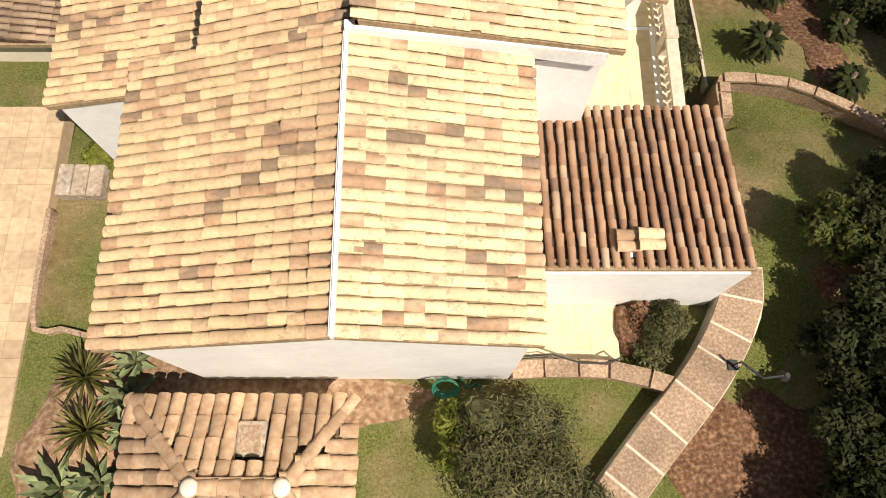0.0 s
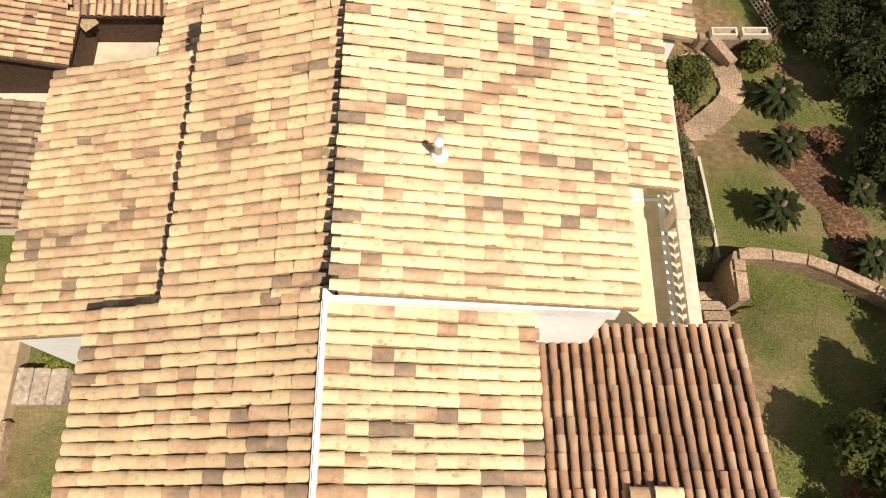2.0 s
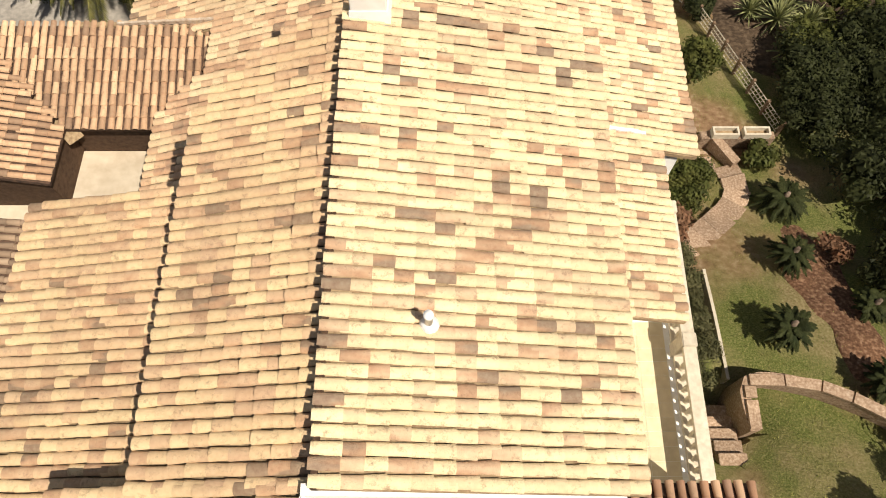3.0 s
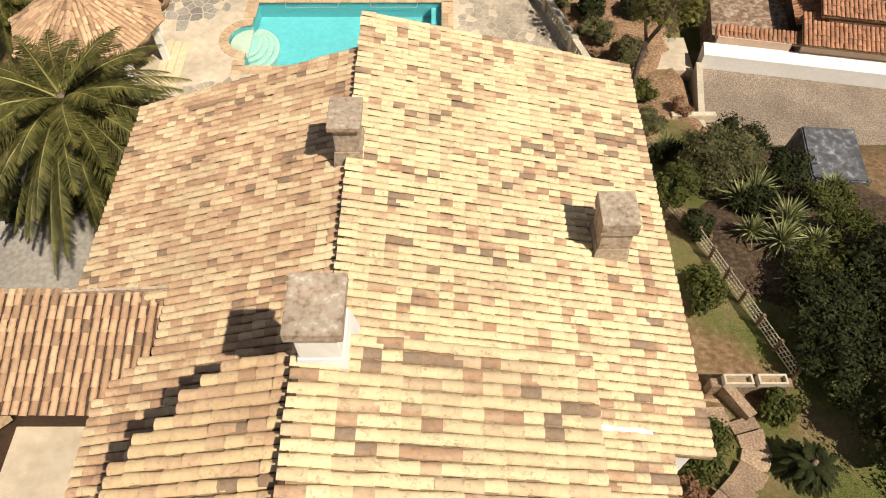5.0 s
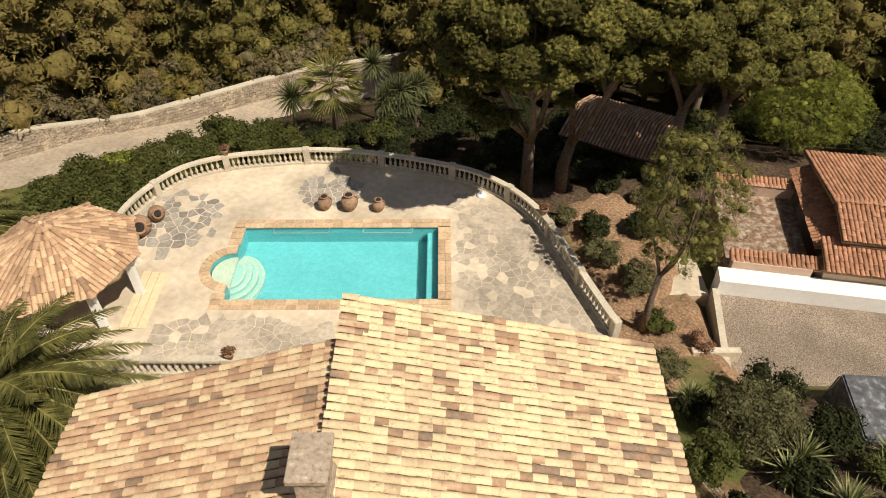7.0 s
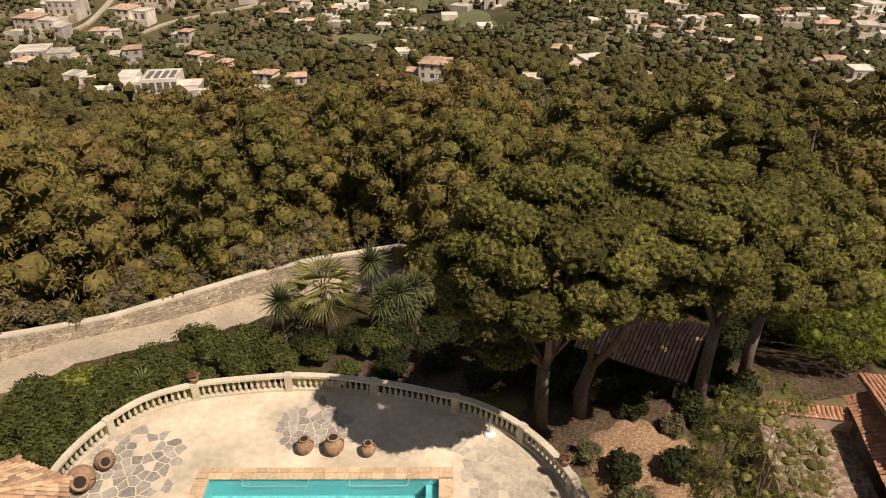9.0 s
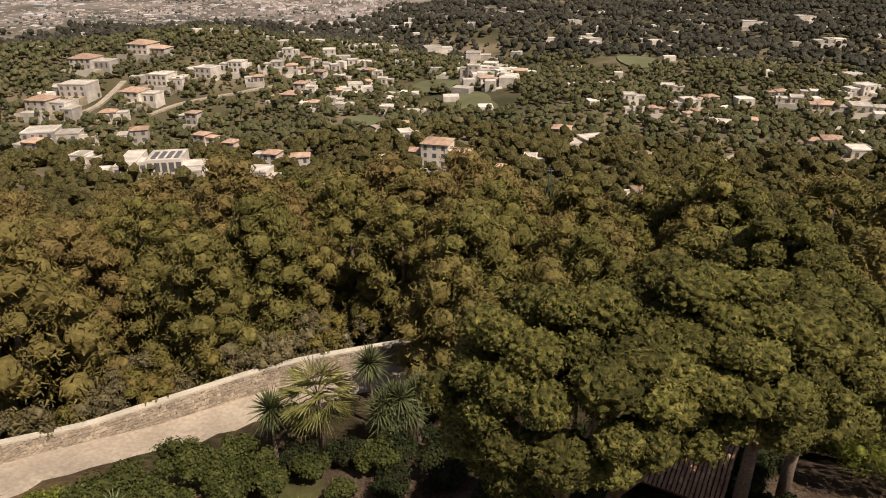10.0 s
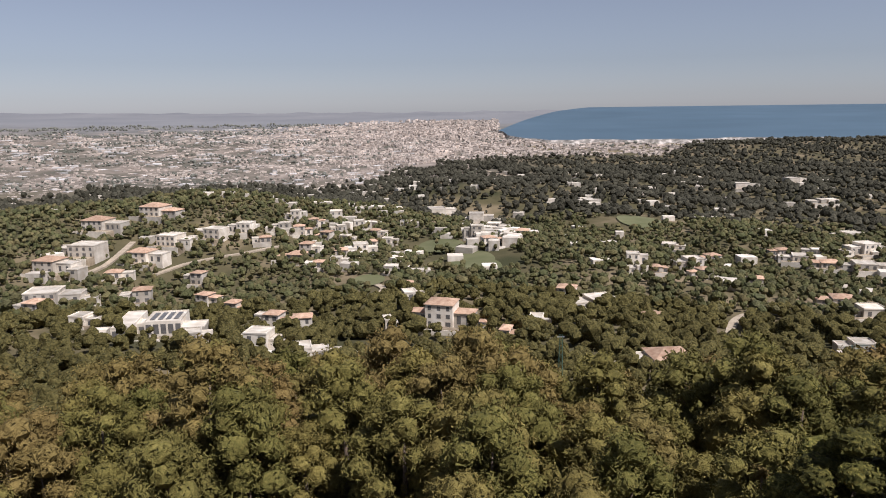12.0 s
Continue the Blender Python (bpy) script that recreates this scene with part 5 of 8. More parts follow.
tagged(part("lower_landing", Geo().box(10.4, 13.7, 38.6, 41.2, -7.5, -5.6), M_DECK), "pale landing beside the white wall", "landing", "", "structure")

# open hut under the pines
hut = thing("garden_hut", (12.0, 52.6, -7.4), "open hut under an old terracotta tile roof", "hut", rz=-30)
for x, y in ((-2.6, -2.2), (2.6, -2.4), (-2.6, 2.2), (2.6, 2.2)):
    part("post", Geo().box(x - 0.15, x + 0.15, y - 0.15, y + 0.15, -0.6, 2.3), M_WHITE, hut)
hr = part("roof", Geo().box(-2.9, 2.9, -0.08, 0.08, 2.9, 3.1), M_WOOD, hut, "weathered tile roof")
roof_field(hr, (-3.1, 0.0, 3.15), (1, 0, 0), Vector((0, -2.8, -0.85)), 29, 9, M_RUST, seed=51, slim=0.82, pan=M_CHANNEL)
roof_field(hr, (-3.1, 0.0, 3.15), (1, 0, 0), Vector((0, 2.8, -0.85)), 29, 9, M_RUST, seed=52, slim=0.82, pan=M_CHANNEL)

# pavilion by the pool
gz = thing("pool_gazebo", (-15.0, 36.4, DECK), "round pool gazebo with a conical terracotta tile roof", "gazebo")
GR, GE, GA = 3.35, 2.25, 3.95
gr = part("roof", Geo().lathe([(GR - 0.12, GE - 0.12), (GR - 0.1, GE - 0.02), (0.05, GA - 0.08)], 8, pose(0, 0, 0, 0, 0, 22.5)), M_PAN, gz, "eight-sided barrel tile roof")
for k in range(8):
    a = math.pi / 4 * k + math.pi / 8
    a0, a1 = a - math.pi / 8, a + math.pi / 8
    side = 2 * GR * math.sin(math.pi / 8)
    apo = GR * math.cos(math.pi / 8)
    mid = Vector((math.cos(a), math.sin(a), 0))
    tan = Vector((-math.sin(a), math.cos(a), 0))
    n_al = round(side / TILE_W)
    dn = mid * apo + Vector((0, 0, GE - GA))
    roof_field(gr, Vector((0, 0, GA)) - tan * side / 2, tan, dn, n_al, 10, M_COURT, seed=60 + k, reach=dn.length / 10, thick=0.03,
               keep=lambda s, d: abs(s - side / 2) < 0.06 + d / dn.length * side / 2)
    p = Vector((GR * math.cos(a0), GR * math.sin(a0), GE + 0.05))
    ridge_line(gr, (0, 0, GA + 0.05), p, M_COURT)
    part("post", Geo().box(p.x * 0.84 - 0.14, p.x * 0.84 + 0.14, p.y * 0.84 - 0.14, p.y * 0.84 + 0.14, -0.02, GE - 0.05), M_WHITE, gz)
part("finial", Geo().lathe([(0.1, GA), (0.12, GA + 0.08), (0.02, GA + 0.22)], 10), M_BLUSH, gz, smooth=True)
for k in range(3):
    tagged(part("terrace_step", Geo().box(-12.45 + 0.36 * k, -12.10 + 0.36 * k, 34.4, 37.7, DECK - 0.02, DECK + 0.12 - 0.04 * k), M_FLOOR, bevel=0.01), "broad pale step on the pool terrace", "step", "", "structure")
lightpole = thing("parasol_base", (2.85, 43.2, DECK), "white parasol foot with its tube on the terrace", "parasol base")
part("foot", Geo().lathe([(0.26, 0), (0.26, 0.06), (0.06, 0.1)], 16), M_WHITE, lightpole, smooth=True)
part("tube", Geo().lathe([(0.035, 0.08), (0.035, 0.95)], 8), M_WHITE, lightpole, smooth=True)

# road with its wall
road_line = [Vector((p.x, p.y, hgt(p.x, p.y) + 0.08)) for p in smooth_line([(-44.6, 35.4), (-30.6, 44.9), (-23.8, 50.2), (-18.7, 55.9), (-13.6, 60.1), (-8.4, 63.7), (-2.4, 66.3), (8, 68)], 1.0)]
M_ROAD = surface("pale_dusty_asphalt", [(0.3, (0.33, 0.265, 0.19)), (0.7, (0.47, 0.39, 0.29))], 4, 0.95, 0.3, 40, 0, 0.25, 0.3)
tagged(part("road", ribbon(Geo(), road_line, -2.1, 2.5, -0.5, 0.0), M_ROAD), "pale dusty lane below the garden", "road", "", "structure")
wl = [Vector((p.x, p.y, hgt(p.x, p.y))) for p in smooth_line([(-46, 38), (-32, 47.5), (-25.5, 52.5), (-20.5, 58), (-15.2, 62.2), (-9.8, 66), (-3.5, 68.8), (0.5, 70.6)], 0.8)]
rwall = tagged(part("road_wall", ribbon(Geo(), wl, -0.2, 0.2, -1.0, 1.95), M_RUBBLE), "rough rubble wall along the lane with a pale coping", "wall", "", "structure")
part("coping", ribbon(Geo(), wl, -0.26, 0.26, 1.95, 2.07), M_BALU, rwall)
rub = Geo()
rr_ = random.Random(9)
for a, b in zip(wl, wl[1:]):
    d = (b - a).normalized()
    s = Vector((-d.y, d.x, 0))
    for lvl in range(8):
        t = rr_.uniform(0, 0.3)
        while t < 1:
            w_, h_ = rr_.uniform(0.12, 0.28), 0.115
            c = a.lerp(b, t) - s * 0.205
            z0 = 0.12 + lvl * 0.235 + rr_.uniform(-0.02, 0.02)
            m = Matrix.Translation((c.x, c.y, c.z + z0 + h_)) @ Euler((0, rr_.uniform(-0.1, 0.1), math.atan2(d.y, d.x))).to_matrix().to_4x4()
            rub.box(-w_, w_, -0.05 - rr_.uniform(0, 0.03), 0.05, -h_ + 0.015, h_ - 0.015, m)
            t += 0.52
tagged(part("rubble_stones", rub, M_RUBBLE, rwall), kind="stuff")


def soil_bed(cx, cy, rx, ry, label, mat, seed, lift=0.05):
    """An irregular patch of bare soil laid over the ground."""
    g_ = np.random.default_rng(seed)
    ph = g_.uniform(0, 6.28, 5)
    v, f, rings, spokes = [(cx, cy, hgt(cx, cy) + lift)], [], 7, 36
    for r_ in range(1, rings + 1):
        for k in range(spokes):
            a = 2 * math.pi * k / spokes
            q = 1 + 0.16 * math.sin(2 * a + ph[0]) + 0.12 * math.sin(3 * a + ph[1]) + 0.08 * math.sin(5 * a + ph[2]) + 0.05 * math.sin(9 * a + ph[3])
            x, y = cx + rx * q * math.cos(a) * r_ / rings, cy + ry * q * math.sin(a) * r_ / rings
            v.append((x, y, hgt(x, y) + lift * (1 if r_ < rings else -0.6)))
    f += [(0, 1 + k, 1 + (k + 1) % spokes) for k in range(spokes)]
    for r_ in range(rings - 1):
        for k in range(spokes):
            a, b = 1 + r_ * spokes + k, 1 + r_ * spokes + (k + 1) % spokes
            f.append((a, a + spokes, b + spokes, b))
    tagged(part("soil_bed", Geo().add(v, f), mat, None, "", True), label, "soil", "", "structure")


soil_bed(-3.4, 1.6, 3.0, 0.8, "bare shaded earth between wall and well house", M_EARTH, 19, 0.06)
soil_bed(6.9, -0.6, 2.0, 2.6, "bare red earth below the slab path", M_SOIL, 1)
soil_bed(9.6, 4.2, 1.0, 0.9, "bare red earth under the shrubs", M_SOIL, 2)
soil_bed(-6.9, 0.6, 2.1, 2.9, "bare red earth of the agave bed", M_EARTH, 3, 0.12)
soil_bed(14.5, 26.5, 4.2, 4.5, "stony brown bank among agaves", M_LITTER, 4, 0.12)
soil_bed(9.6, 37.6, 2.3, 5.0, "bare brown slope beside the balustrade", M_EARTH, 5, 0.14)
soil_bed(12.4, 36.0, 1.5, 3.0, "dry brown earth beside the flower bed", M_EARTH, 18, 0.1)
soil_bed(10.2, 44.6, 2.6, 3.0, "stony orange earth behind the balustrade", M_EARTH, 20, 0.24)
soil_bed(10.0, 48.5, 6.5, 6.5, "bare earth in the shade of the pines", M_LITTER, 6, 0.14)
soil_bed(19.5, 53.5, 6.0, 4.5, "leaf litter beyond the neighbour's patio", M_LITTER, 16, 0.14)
soil_bed(11.5, 41.2, 2.2, 2.2, "pale stony slope below the pines", M_EARTH, 17, 0.2)
soil_bed(10.9, 12.9, 0.9, 2.6, "bare earth at the lawn's edge", M_SOIL, 7)
soil_bed(4.45, 2.95, 0.6, 0.85, "dry soil of the terrace bed", M_SOIL, 8, 0.25)
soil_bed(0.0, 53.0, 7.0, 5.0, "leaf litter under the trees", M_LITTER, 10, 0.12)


def grass(name, spots_, n, h, label, seed):
    """Tufts of short blades over patches of lawn."""
    g_ = np.random.default_rng(seed)
    out = []
    area = sum(rx * ry for _, _, rx, ry in spots_)
    for cx, cy, rx, ry in spots_:
        k = int(n * rx * ry / area)
        r_, a = np.sqrt(g_.uniform(0, 1, k)), g_.uniform(0, 6.283, k)
        x, y = cx + rx * r_ * np.cos(a), cy + ry * r_ * np.sin(a)
        c = np.stack([x, y, height(x, y)], -1)
        d = np.stack([g_.normal(0, 0.5, k), g_.normal(0, 0.5, k), np.ones(k)], -1) * h * g_.uniform(0.5, 1.3, (k, 1))
        b = g_.uniform(0, 6.283, k)
        w = np.stack([np.cos(b), np.sin(b), 0 * b], -1) * 0.008
        out.append(np.stack([c - w, c + w, c + d + w * 0.25, c + d - w * 0.25], 1))
    tagged(part(name, Geo().quads(np.concatenate(out)), M_GRASS), label, "grass", "", "stuff")


grass("lawn_grass", [(9.8, 13.5, 2.9, 5.6), (9.8, 6.4, 2.8, 4.0), (2.2, 0.2, 4.6, 2.1), (8.6, 23.5, 2.4, 6.0), (-8.3, 4.4, 0.9, 1.6), (7.8, 3.2, 1.6, 2.5)], 24000, 0.055, "short dry lawn grass with bare spots", 12)


# ---- plants ----
def unit(v):
    return v / np.maximum(np.linalg.norm(v, axis=-1, keepdims=True), 1e-9)


def leaf_quads(c, out, w, l, g, wild=0.42):
    """Loose pointed leaves at the points c, lying roughly across the ways out; widths w, lengths l."""
    k = len(c)
    nrm = unit(unit(out) + wild * g.normal(size=(k, 3)))
    a = unit(np.cross(nrm, g.normal(size=(k, 3))))
    b = np.cross(nrm, a)
    s = g.uniform(0.7, 1.3, (k, 1))
    a, b = a * w * s / 2, b * l * s / 2
    return np.stack([c - b - a, c - b + a, c + b], 1)


def shell_points(n, g, low=-0.35):
    """Points on a unit sphere's shell, few of them underneath."""
    p = unit(g.normal(size=(n * 2, 3)))
    p = p[p[:, 2] > low][:n]
    return p


ICO_V = unit(np.array([(s * a, t * b, 0) for a, b in ((1, 1.618),) for s in (-1, 1) for t in (-1, 1)] + [(0, s * 1, t * 1.618) for s in (-1, 1) for t in (-1, 1)] + [(s * 1.618, 0, t * 1) for s in (-1, 1) for t in (-1, 1)], float))
ICO_F = [(i, j, k) for i in range(12) for j in range(i + 1, 12) for k in range(j + 1, 12)
         if max(np.linalg.norm(ICO_V[i] - ICO_V[j]), np.linalg.norm(ICO_V[j] - ICO_V[k]), np.linalg.norm(ICO_V[i] - ICO_V[k])) < 1.2]


def clump_cores(geo, g, centres, radii, squash=0.75, size=0.72):
    """Dense inner masses of twigs and leaves, under the loose outer leaves."""
    for c, r in zip(centres, radii):
        geo.add([tuple(c + p * r * size * g.uniform(0.8, 1.15) * np.array([1, 1, squash])) for p in ICO_V], ICO_F)
    return geo


def clumped(g, centres, radii, leaves, w, l, squash=0.75):
    """Leaves over many clumps, as (k, 4, 3) quads."""
    out = []
    for c, r in zip(centres, radii):
        d = shell_points(leaves, g)
        p = c + d * r * np.array([1, 1, squash]) * g.uniform(0.55, 1.06, (len(d), 1))
        out.append(leaf_quads(p, d + np.array([0, 0, 0.35]), w, l, g))
    return np.concatenate(out)


def spread_points(g, n, low):
    """n well-spaced directions, none lower than low."""
    c = unit(g.normal(size=(n * 14, 3)))
    c = c[c[:, 2] > low]
    out, far = [c[0]], np.linalg.norm(c - c[0], axis=1)
    while len(out) < n:
        k = int(np.argmax(far))
        out.append(c[k])
        far = np.minimum(far, np.linalg.norm(c - c[k], axis=1))
    return np.array(out)


def needle_tufts(g, centres, radii, tufts, w, l, squash=0.72, wild=0.6):
    """Short sprays of needles over the billows of a crown, as (k, 3, 3) triangles."""
    n = len(centres)
    d = unit(g.normal(size=(n, tufts, 3)))
    d[..., 2] = np.abs(d[..., 2]) * 1.2 - 0.42
    d = unit(d)
    p = np.asarray(centres)[:, None] + d * np.asarray(radii)[:, None, None] * np.array([1, 1, squash]) * g.uniform(0.88, 1.12, (n, tufts, 1))
    return leaf_quads(p.reshape(-1, 3), d.reshape(-1, 3) + np.array([0, 0, 0.2]), w, l, g, wild)


def finer_ball(level):
    """The icosahedron's corners and outward faces after level subdivisions."""
    v = [np.array(q) for q in ICO_V]
    f = [(a, b, c) if np.dot(np.cross(v[b] - v[a], v[c] - v[a]), v[a]) > 0 else (a, c, b) for a, b, c in ICO_F]
    for _ in range(level):
        mids, out = {}, []

        def mid(a, b):
            key = (min(a, b), max(a, b))
            if key not in mids:
                mids[key] = len(v)
                v.append(unit(v[a] + v[b]))
            return mids[key]

        for a, b, c in f:
            ab, bc, ca = mid(a, b), mid(b, c), mid(c, a)
            out += [(a, ab, ca), (b, bc, ab), (c, ca, bc), (ab, bc, ca)]
        f = out
    return np.array(v), np.array(f)


def knobby_balls(level, knobs, seed, count=4):
    """Balls covered with small knobs, like the tufted billows of a pine's crown."""
    g = np.random.default_rng(seed)
    v, f = finer_ball(level)
    out = []
    for _ in range(count):
        c = spread_points(g, knobs, -1.1)
        away = np.arccos(np.clip((v @ c.T).max(1), -1, 1))
        h = np.clip(1 - (away / (1.9 / math.sqrt(knobs))) ** 2, -0.3, 1)
        out.append((v * (0.84 + 0.22 * h + g.normal(0, 0.022, len(v)))[:, None], f))
    return out


def crown_mesh(e, g, cen, rr, balls, tufts, w, l, mat, squash=0.72, mass=0.95, wild=0.6):
    """The crown of a tree: knobby billows with loose needles standing out of them, in one part."""
    geo = Geo()
    for c, r in zip(cen, rr):
        v, f = balls[g.integers(len(balls))]
        turn = np.array(Euler((g.uniform(-0.5, 0.5), g.uniform(-0.5, 0.5), g.uniform(0, 6.283))).to_matrix())
        q = (v @ turn.T) * r * mass * np.array([1, 1, squash]) * g.uniform(0.88, 1.12, (1, 3)) + c
        geo.v.extend(map(tuple, q.tolist()))
        geo.f.extend(map(tuple, (f + geo.n).tolist()))
        geo.n += len(q)
    return part("crown", geo.quads(needle_tufts(g, cen, rr, tufts, w, l, squash, wild)), mat, e)


SPARSE = [(v * 0.45, f) for v, f in knobby_balls(1, 8, 4)]  # hardly any mass inside feathery crowns
BALLS_FINE, BALLS_MID, BALLS_PLAIN = knobby_balls(3, 62, 5), knobby_balls(2, 26, 6), knobby_balls(1, 9, 7)


def wood_pine(e, g, base, top, cr, n, tufts, w, l, mat, billow=0.85, trunk_r=0.15, limbs=2, balls=None):
    """A tall pine of the wood: billows stacked round a trunk, narrowing to the top."""
    u = (np.arange(n) + g.uniform(0, 1, n)) / n
    rad = cr * np.sqrt(np.clip(1.05 - u ** 1.9, 0, 1)) * g.uniform(0.62, 1.0, n)
    a = np.arange(n) * 2.39996 + g.uniform(-0.4, 0.4, n)
    cen = np.stack([rad * np.cos(a), rad * np.sin(a), base + (top - base) * u], -1)
    rr = billow * g.uniform(0.7, 1.25, n) * (1.1 - 0.3 * u)
    part("trunk", Geo().tube([(0, 0, -0.5), (0.1, 0.05, top * 0.5), (0, 0.1, top * 0.85)], [trunk_r * 1.25, trunk_r, 0.04], 7), M_BARK, e, smooth=True)
    for k in range(limbs):
        q = Vector(cen[g.integers(n)])
        o = Vector((0.05, 0.05, max(0.8, q.z - 1.0)))
        part("limb", Geo().tube([o, o.lerp(q, 0.5) + Vector((0, 0, -0.15)), q], [trunk_r * 0.42, trunk_r * 0.28, trunk_r * 0.1], 5), M_BARK, e, smooth=True)
    crown_mesh(e, g, cen, rr, balls, tufts, w, l, mat, 0.85, 0.78, 0.95)
    return e


def pine(x, y, label, crown, size, n, tufts, w=0.045, l=0.20, mat=M_UMBRELLA, billow=1.0, trunk_r=0.26, fork=0.35, stems=3, extra=(), low=-0.45, balls=BALLS_FINE):
    """A pine standing at x, y whose crown of billows is centred at the place crown with half sizes size; extra: (x, y, z, r) of single low branches."""
    z = hgt(x, y)
    e = thing("pine_tree", (x, y, z), label, "pine tree", "pines behind the pool")
    g = np.random.default_rng(int(abs(x) * 100 + y * 7))
    o = np.array([x, y, z])
    top = np.array(crown) - o
    cen = top + spread_points(g, n, low) * g.uniform(0.72, 1.0, (n, 1)) * np.array(size)
    rr = billow * g.uniform(0.75, 1.25, n)
    if extra:
        ex = np.array([q[:3] for q in extra]) - o
        cen, rr = np.concatenate([cen, ex]), np.concatenate([rr, [q[3] for q in extra]])
    split = Vector((top[0] * 0.12, top[1] * 0.12, top[2] * fork))
    part("trunk", Geo().tube([(0, 0, -0.6), (-0.04, 0, split.z * 0.5), split], [trunk_r * 1.35, trunk_r * 1.12, trunk_r * 0.95], 9), M_BARK, e, smooth=True)
    for k in range(stems):
        a = 2.1 * k + 0.6
        end = Vector(top) + Vector((math.cos(a) * size[0] * 0.5, math.sin(a) * size[1] * 0.45, size[2] * 0.3))
        mid_ = split.lerp(end, 0.5) + Vector((math.cos(a) * 0.5, math.sin(a) * 0.4, -0.3))
        part("limb", Geo().tube([split - Vector((0, 0, 0.15)), split.lerp(mid_, 0.5) + Vector((0.1, 0, -0.15)), mid_, end], [trunk_r * (0.72 - 0.1 * k), trunk_r * 0.55, trunk_r * 0.42, trunk_r * 0.12], 8), M_BARK, e, smooth=True)
        for q in g.integers(0, n, 3):
            c = Vector(cen[q])
            part("branch", Geo().tube([mid_, mid_.lerp(c, 0.5) + Vector((0, 0, -0.2)), c], [trunk_r * 0.3, trunk_r * 0.2, trunk_r * 0.08], 6), M_BARK, e, smooth=True)
    for q in extra:
        c = Vector(q[:3]) - Vector(o)
        part("branch", Geo().tube([split, split.lerp(c, 0.6) + Vector((0, 0, 0.3)), c], [trunk_r * 0.3, trunk_r * 0.2, trunk_r * 0.08], 6), M_BARK, e, smooth=True)
    crown_mesh(e, g, cen, rr, balls, tufts, w, l, mat, 0.72)
    return e


def shrub(x, y, r, h, label, mat=M_SHRUB, n=14, leaves=170, w=0.09, l=0.15, z=None, name="shrub", category="shrub", clump=0.42, stems=True):
    e = thing(name, (x, y, hgt(x, y) if z is None else z), label, category)
    g = np.random.default_rng(int(abs(x * 131) + abs(y * 17) + r * 10))
    d = unit(g.normal(size=(n, 3)))
    d[:, 2] = np.abs(d[:, 2])
    cen = np.array([0, 0, h * 0.42]) + d * g.uniform(0.35, 0.85, (n, 1)) * np.array([r, r, h * 0.5])
    rad = clump * max(r, 0.6) * g.uniform(0.7, 1.2, n)
    part("foliage", clump_cores(Geo(), g, cen, rad, 0.85, 0.62).quads(clumped(g, cen, rad, leaves, w, l, 0.85)), mat, e)
    if stems:
        for k in range(4):
            q = cen[g.integers(n)]
            part("stem", Geo().tube([(0, 0, -0.1), (q[0] * 0.4, q[1] * 0.4, q[2] * 0.5), tuple(q)], [0.05, 0.035, 0.012], 5), M_BARK, e)
    return e


def frond_quads(base, way, length, droop, pairs, leaf, g, lift=0.6, width=0.05):
    """A feathered palm frond from base: leaflets on both sides of an arching rib. Returns leaflet quads and the rib line."""
    way = np.asarray(way, float)
    side = unit(np.array([-way[1], way[0], 0.0]))
    t = np.linspace(0.08, 1, pairs)
    flat = unit(np.array([way[0], way[1], 0.0]))
    rise = way[2]
    rib = lambda s: base + flat * length * np.sqrt(max(0.05, 1 - rise * rise * 0.7)) * s + np.array([0, 0, 1]) * (rise * length * s - droop * length * s * s)
    quads = []
    for s in t:
        p = rib(s)
        fwd = unit(rib(min(1, s + 0.05)) - rib(s - 0.05))
        ll = leaf * math.sin(math.pi * min(0.97, 0.12 + s * 0.86)) ** 0.6
        for sg in (-1, 1):
            d = unit(side * sg + fwd * 0.75 + np.array([0, 0, -0.18 - 0.35 * s]) + 0.12 * g.normal(size=3))
            u = unit(np.cross(d, [0, 0, 1])) * width / 2
            quads.append([p - u, p + u, p + d * ll * 0.6 + u * 0.8, p + d * ll])
    return np.array(quads), [tuple(rib(s)) for s in np.linspace(0, 1, 7)]


def feather_palm(x, y, z, trunk_h, fronds, length, label, name="date_palm", leaf=0.42, mat=M_PALM, pairs=46, trunk_r=0.32, dead=10, width=0.045, low=-0.75, group=""):
    e = thing(name, (x, y, z), label, "palm tree" if trunk_h > 1 else "cycad", group)
    g = np.random.default_rng(int(abs(x * 37) + abs(y * 11)))
    top = np.array([0, 0, trunk_h])
    if trunk_h > 0.15:
        part("trunk", Geo().lathe([(trunk_r * 1.25, -0.3), (trunk_r, 0.3), (trunk_r * 0.9, trunk_h * 0.6), (trunk_r * 1.05, trunk_h - 0.3), (trunk_r * 0.4, trunk_h + 0.25)], 14), M_BARK, e, smooth=True)
    for k in range(fronds):
        f = k / fronds
        a = k * 2.39996 + g.uniform(-0.15, 0.15)
        rise = 0.98 - (0.98 - low) * f ** 0.72
        q, rib = frond_quads(top, (math.cos(a) * math.sqrt(max(0.02, 1 - rise * rise)), math.sin(a) * math.sqrt(max(0.02, 1 - rise * rise)), rise), length * g.uniform(0.85, 1.08) * (0.75 + 0.25 * min(1, f * 3)), 0.30 + 0.22 * (1 - abs(f - 0.5)), pairs, leaf, g, width=width)
        fr_ = part("frond", Geo().quads(q), mat, e)
        if trunk_h > 1:
            part("rib", Geo().tube(rib, [0.045 * length / 3.4, 0.03 * length / 3.4, 0.025 * length / 3.4, 0.02 * length / 3.4, 0.014 * length / 3.4, 0.01 * length / 3.4, 0.004], 4), M_RIB, fr_)
    return e


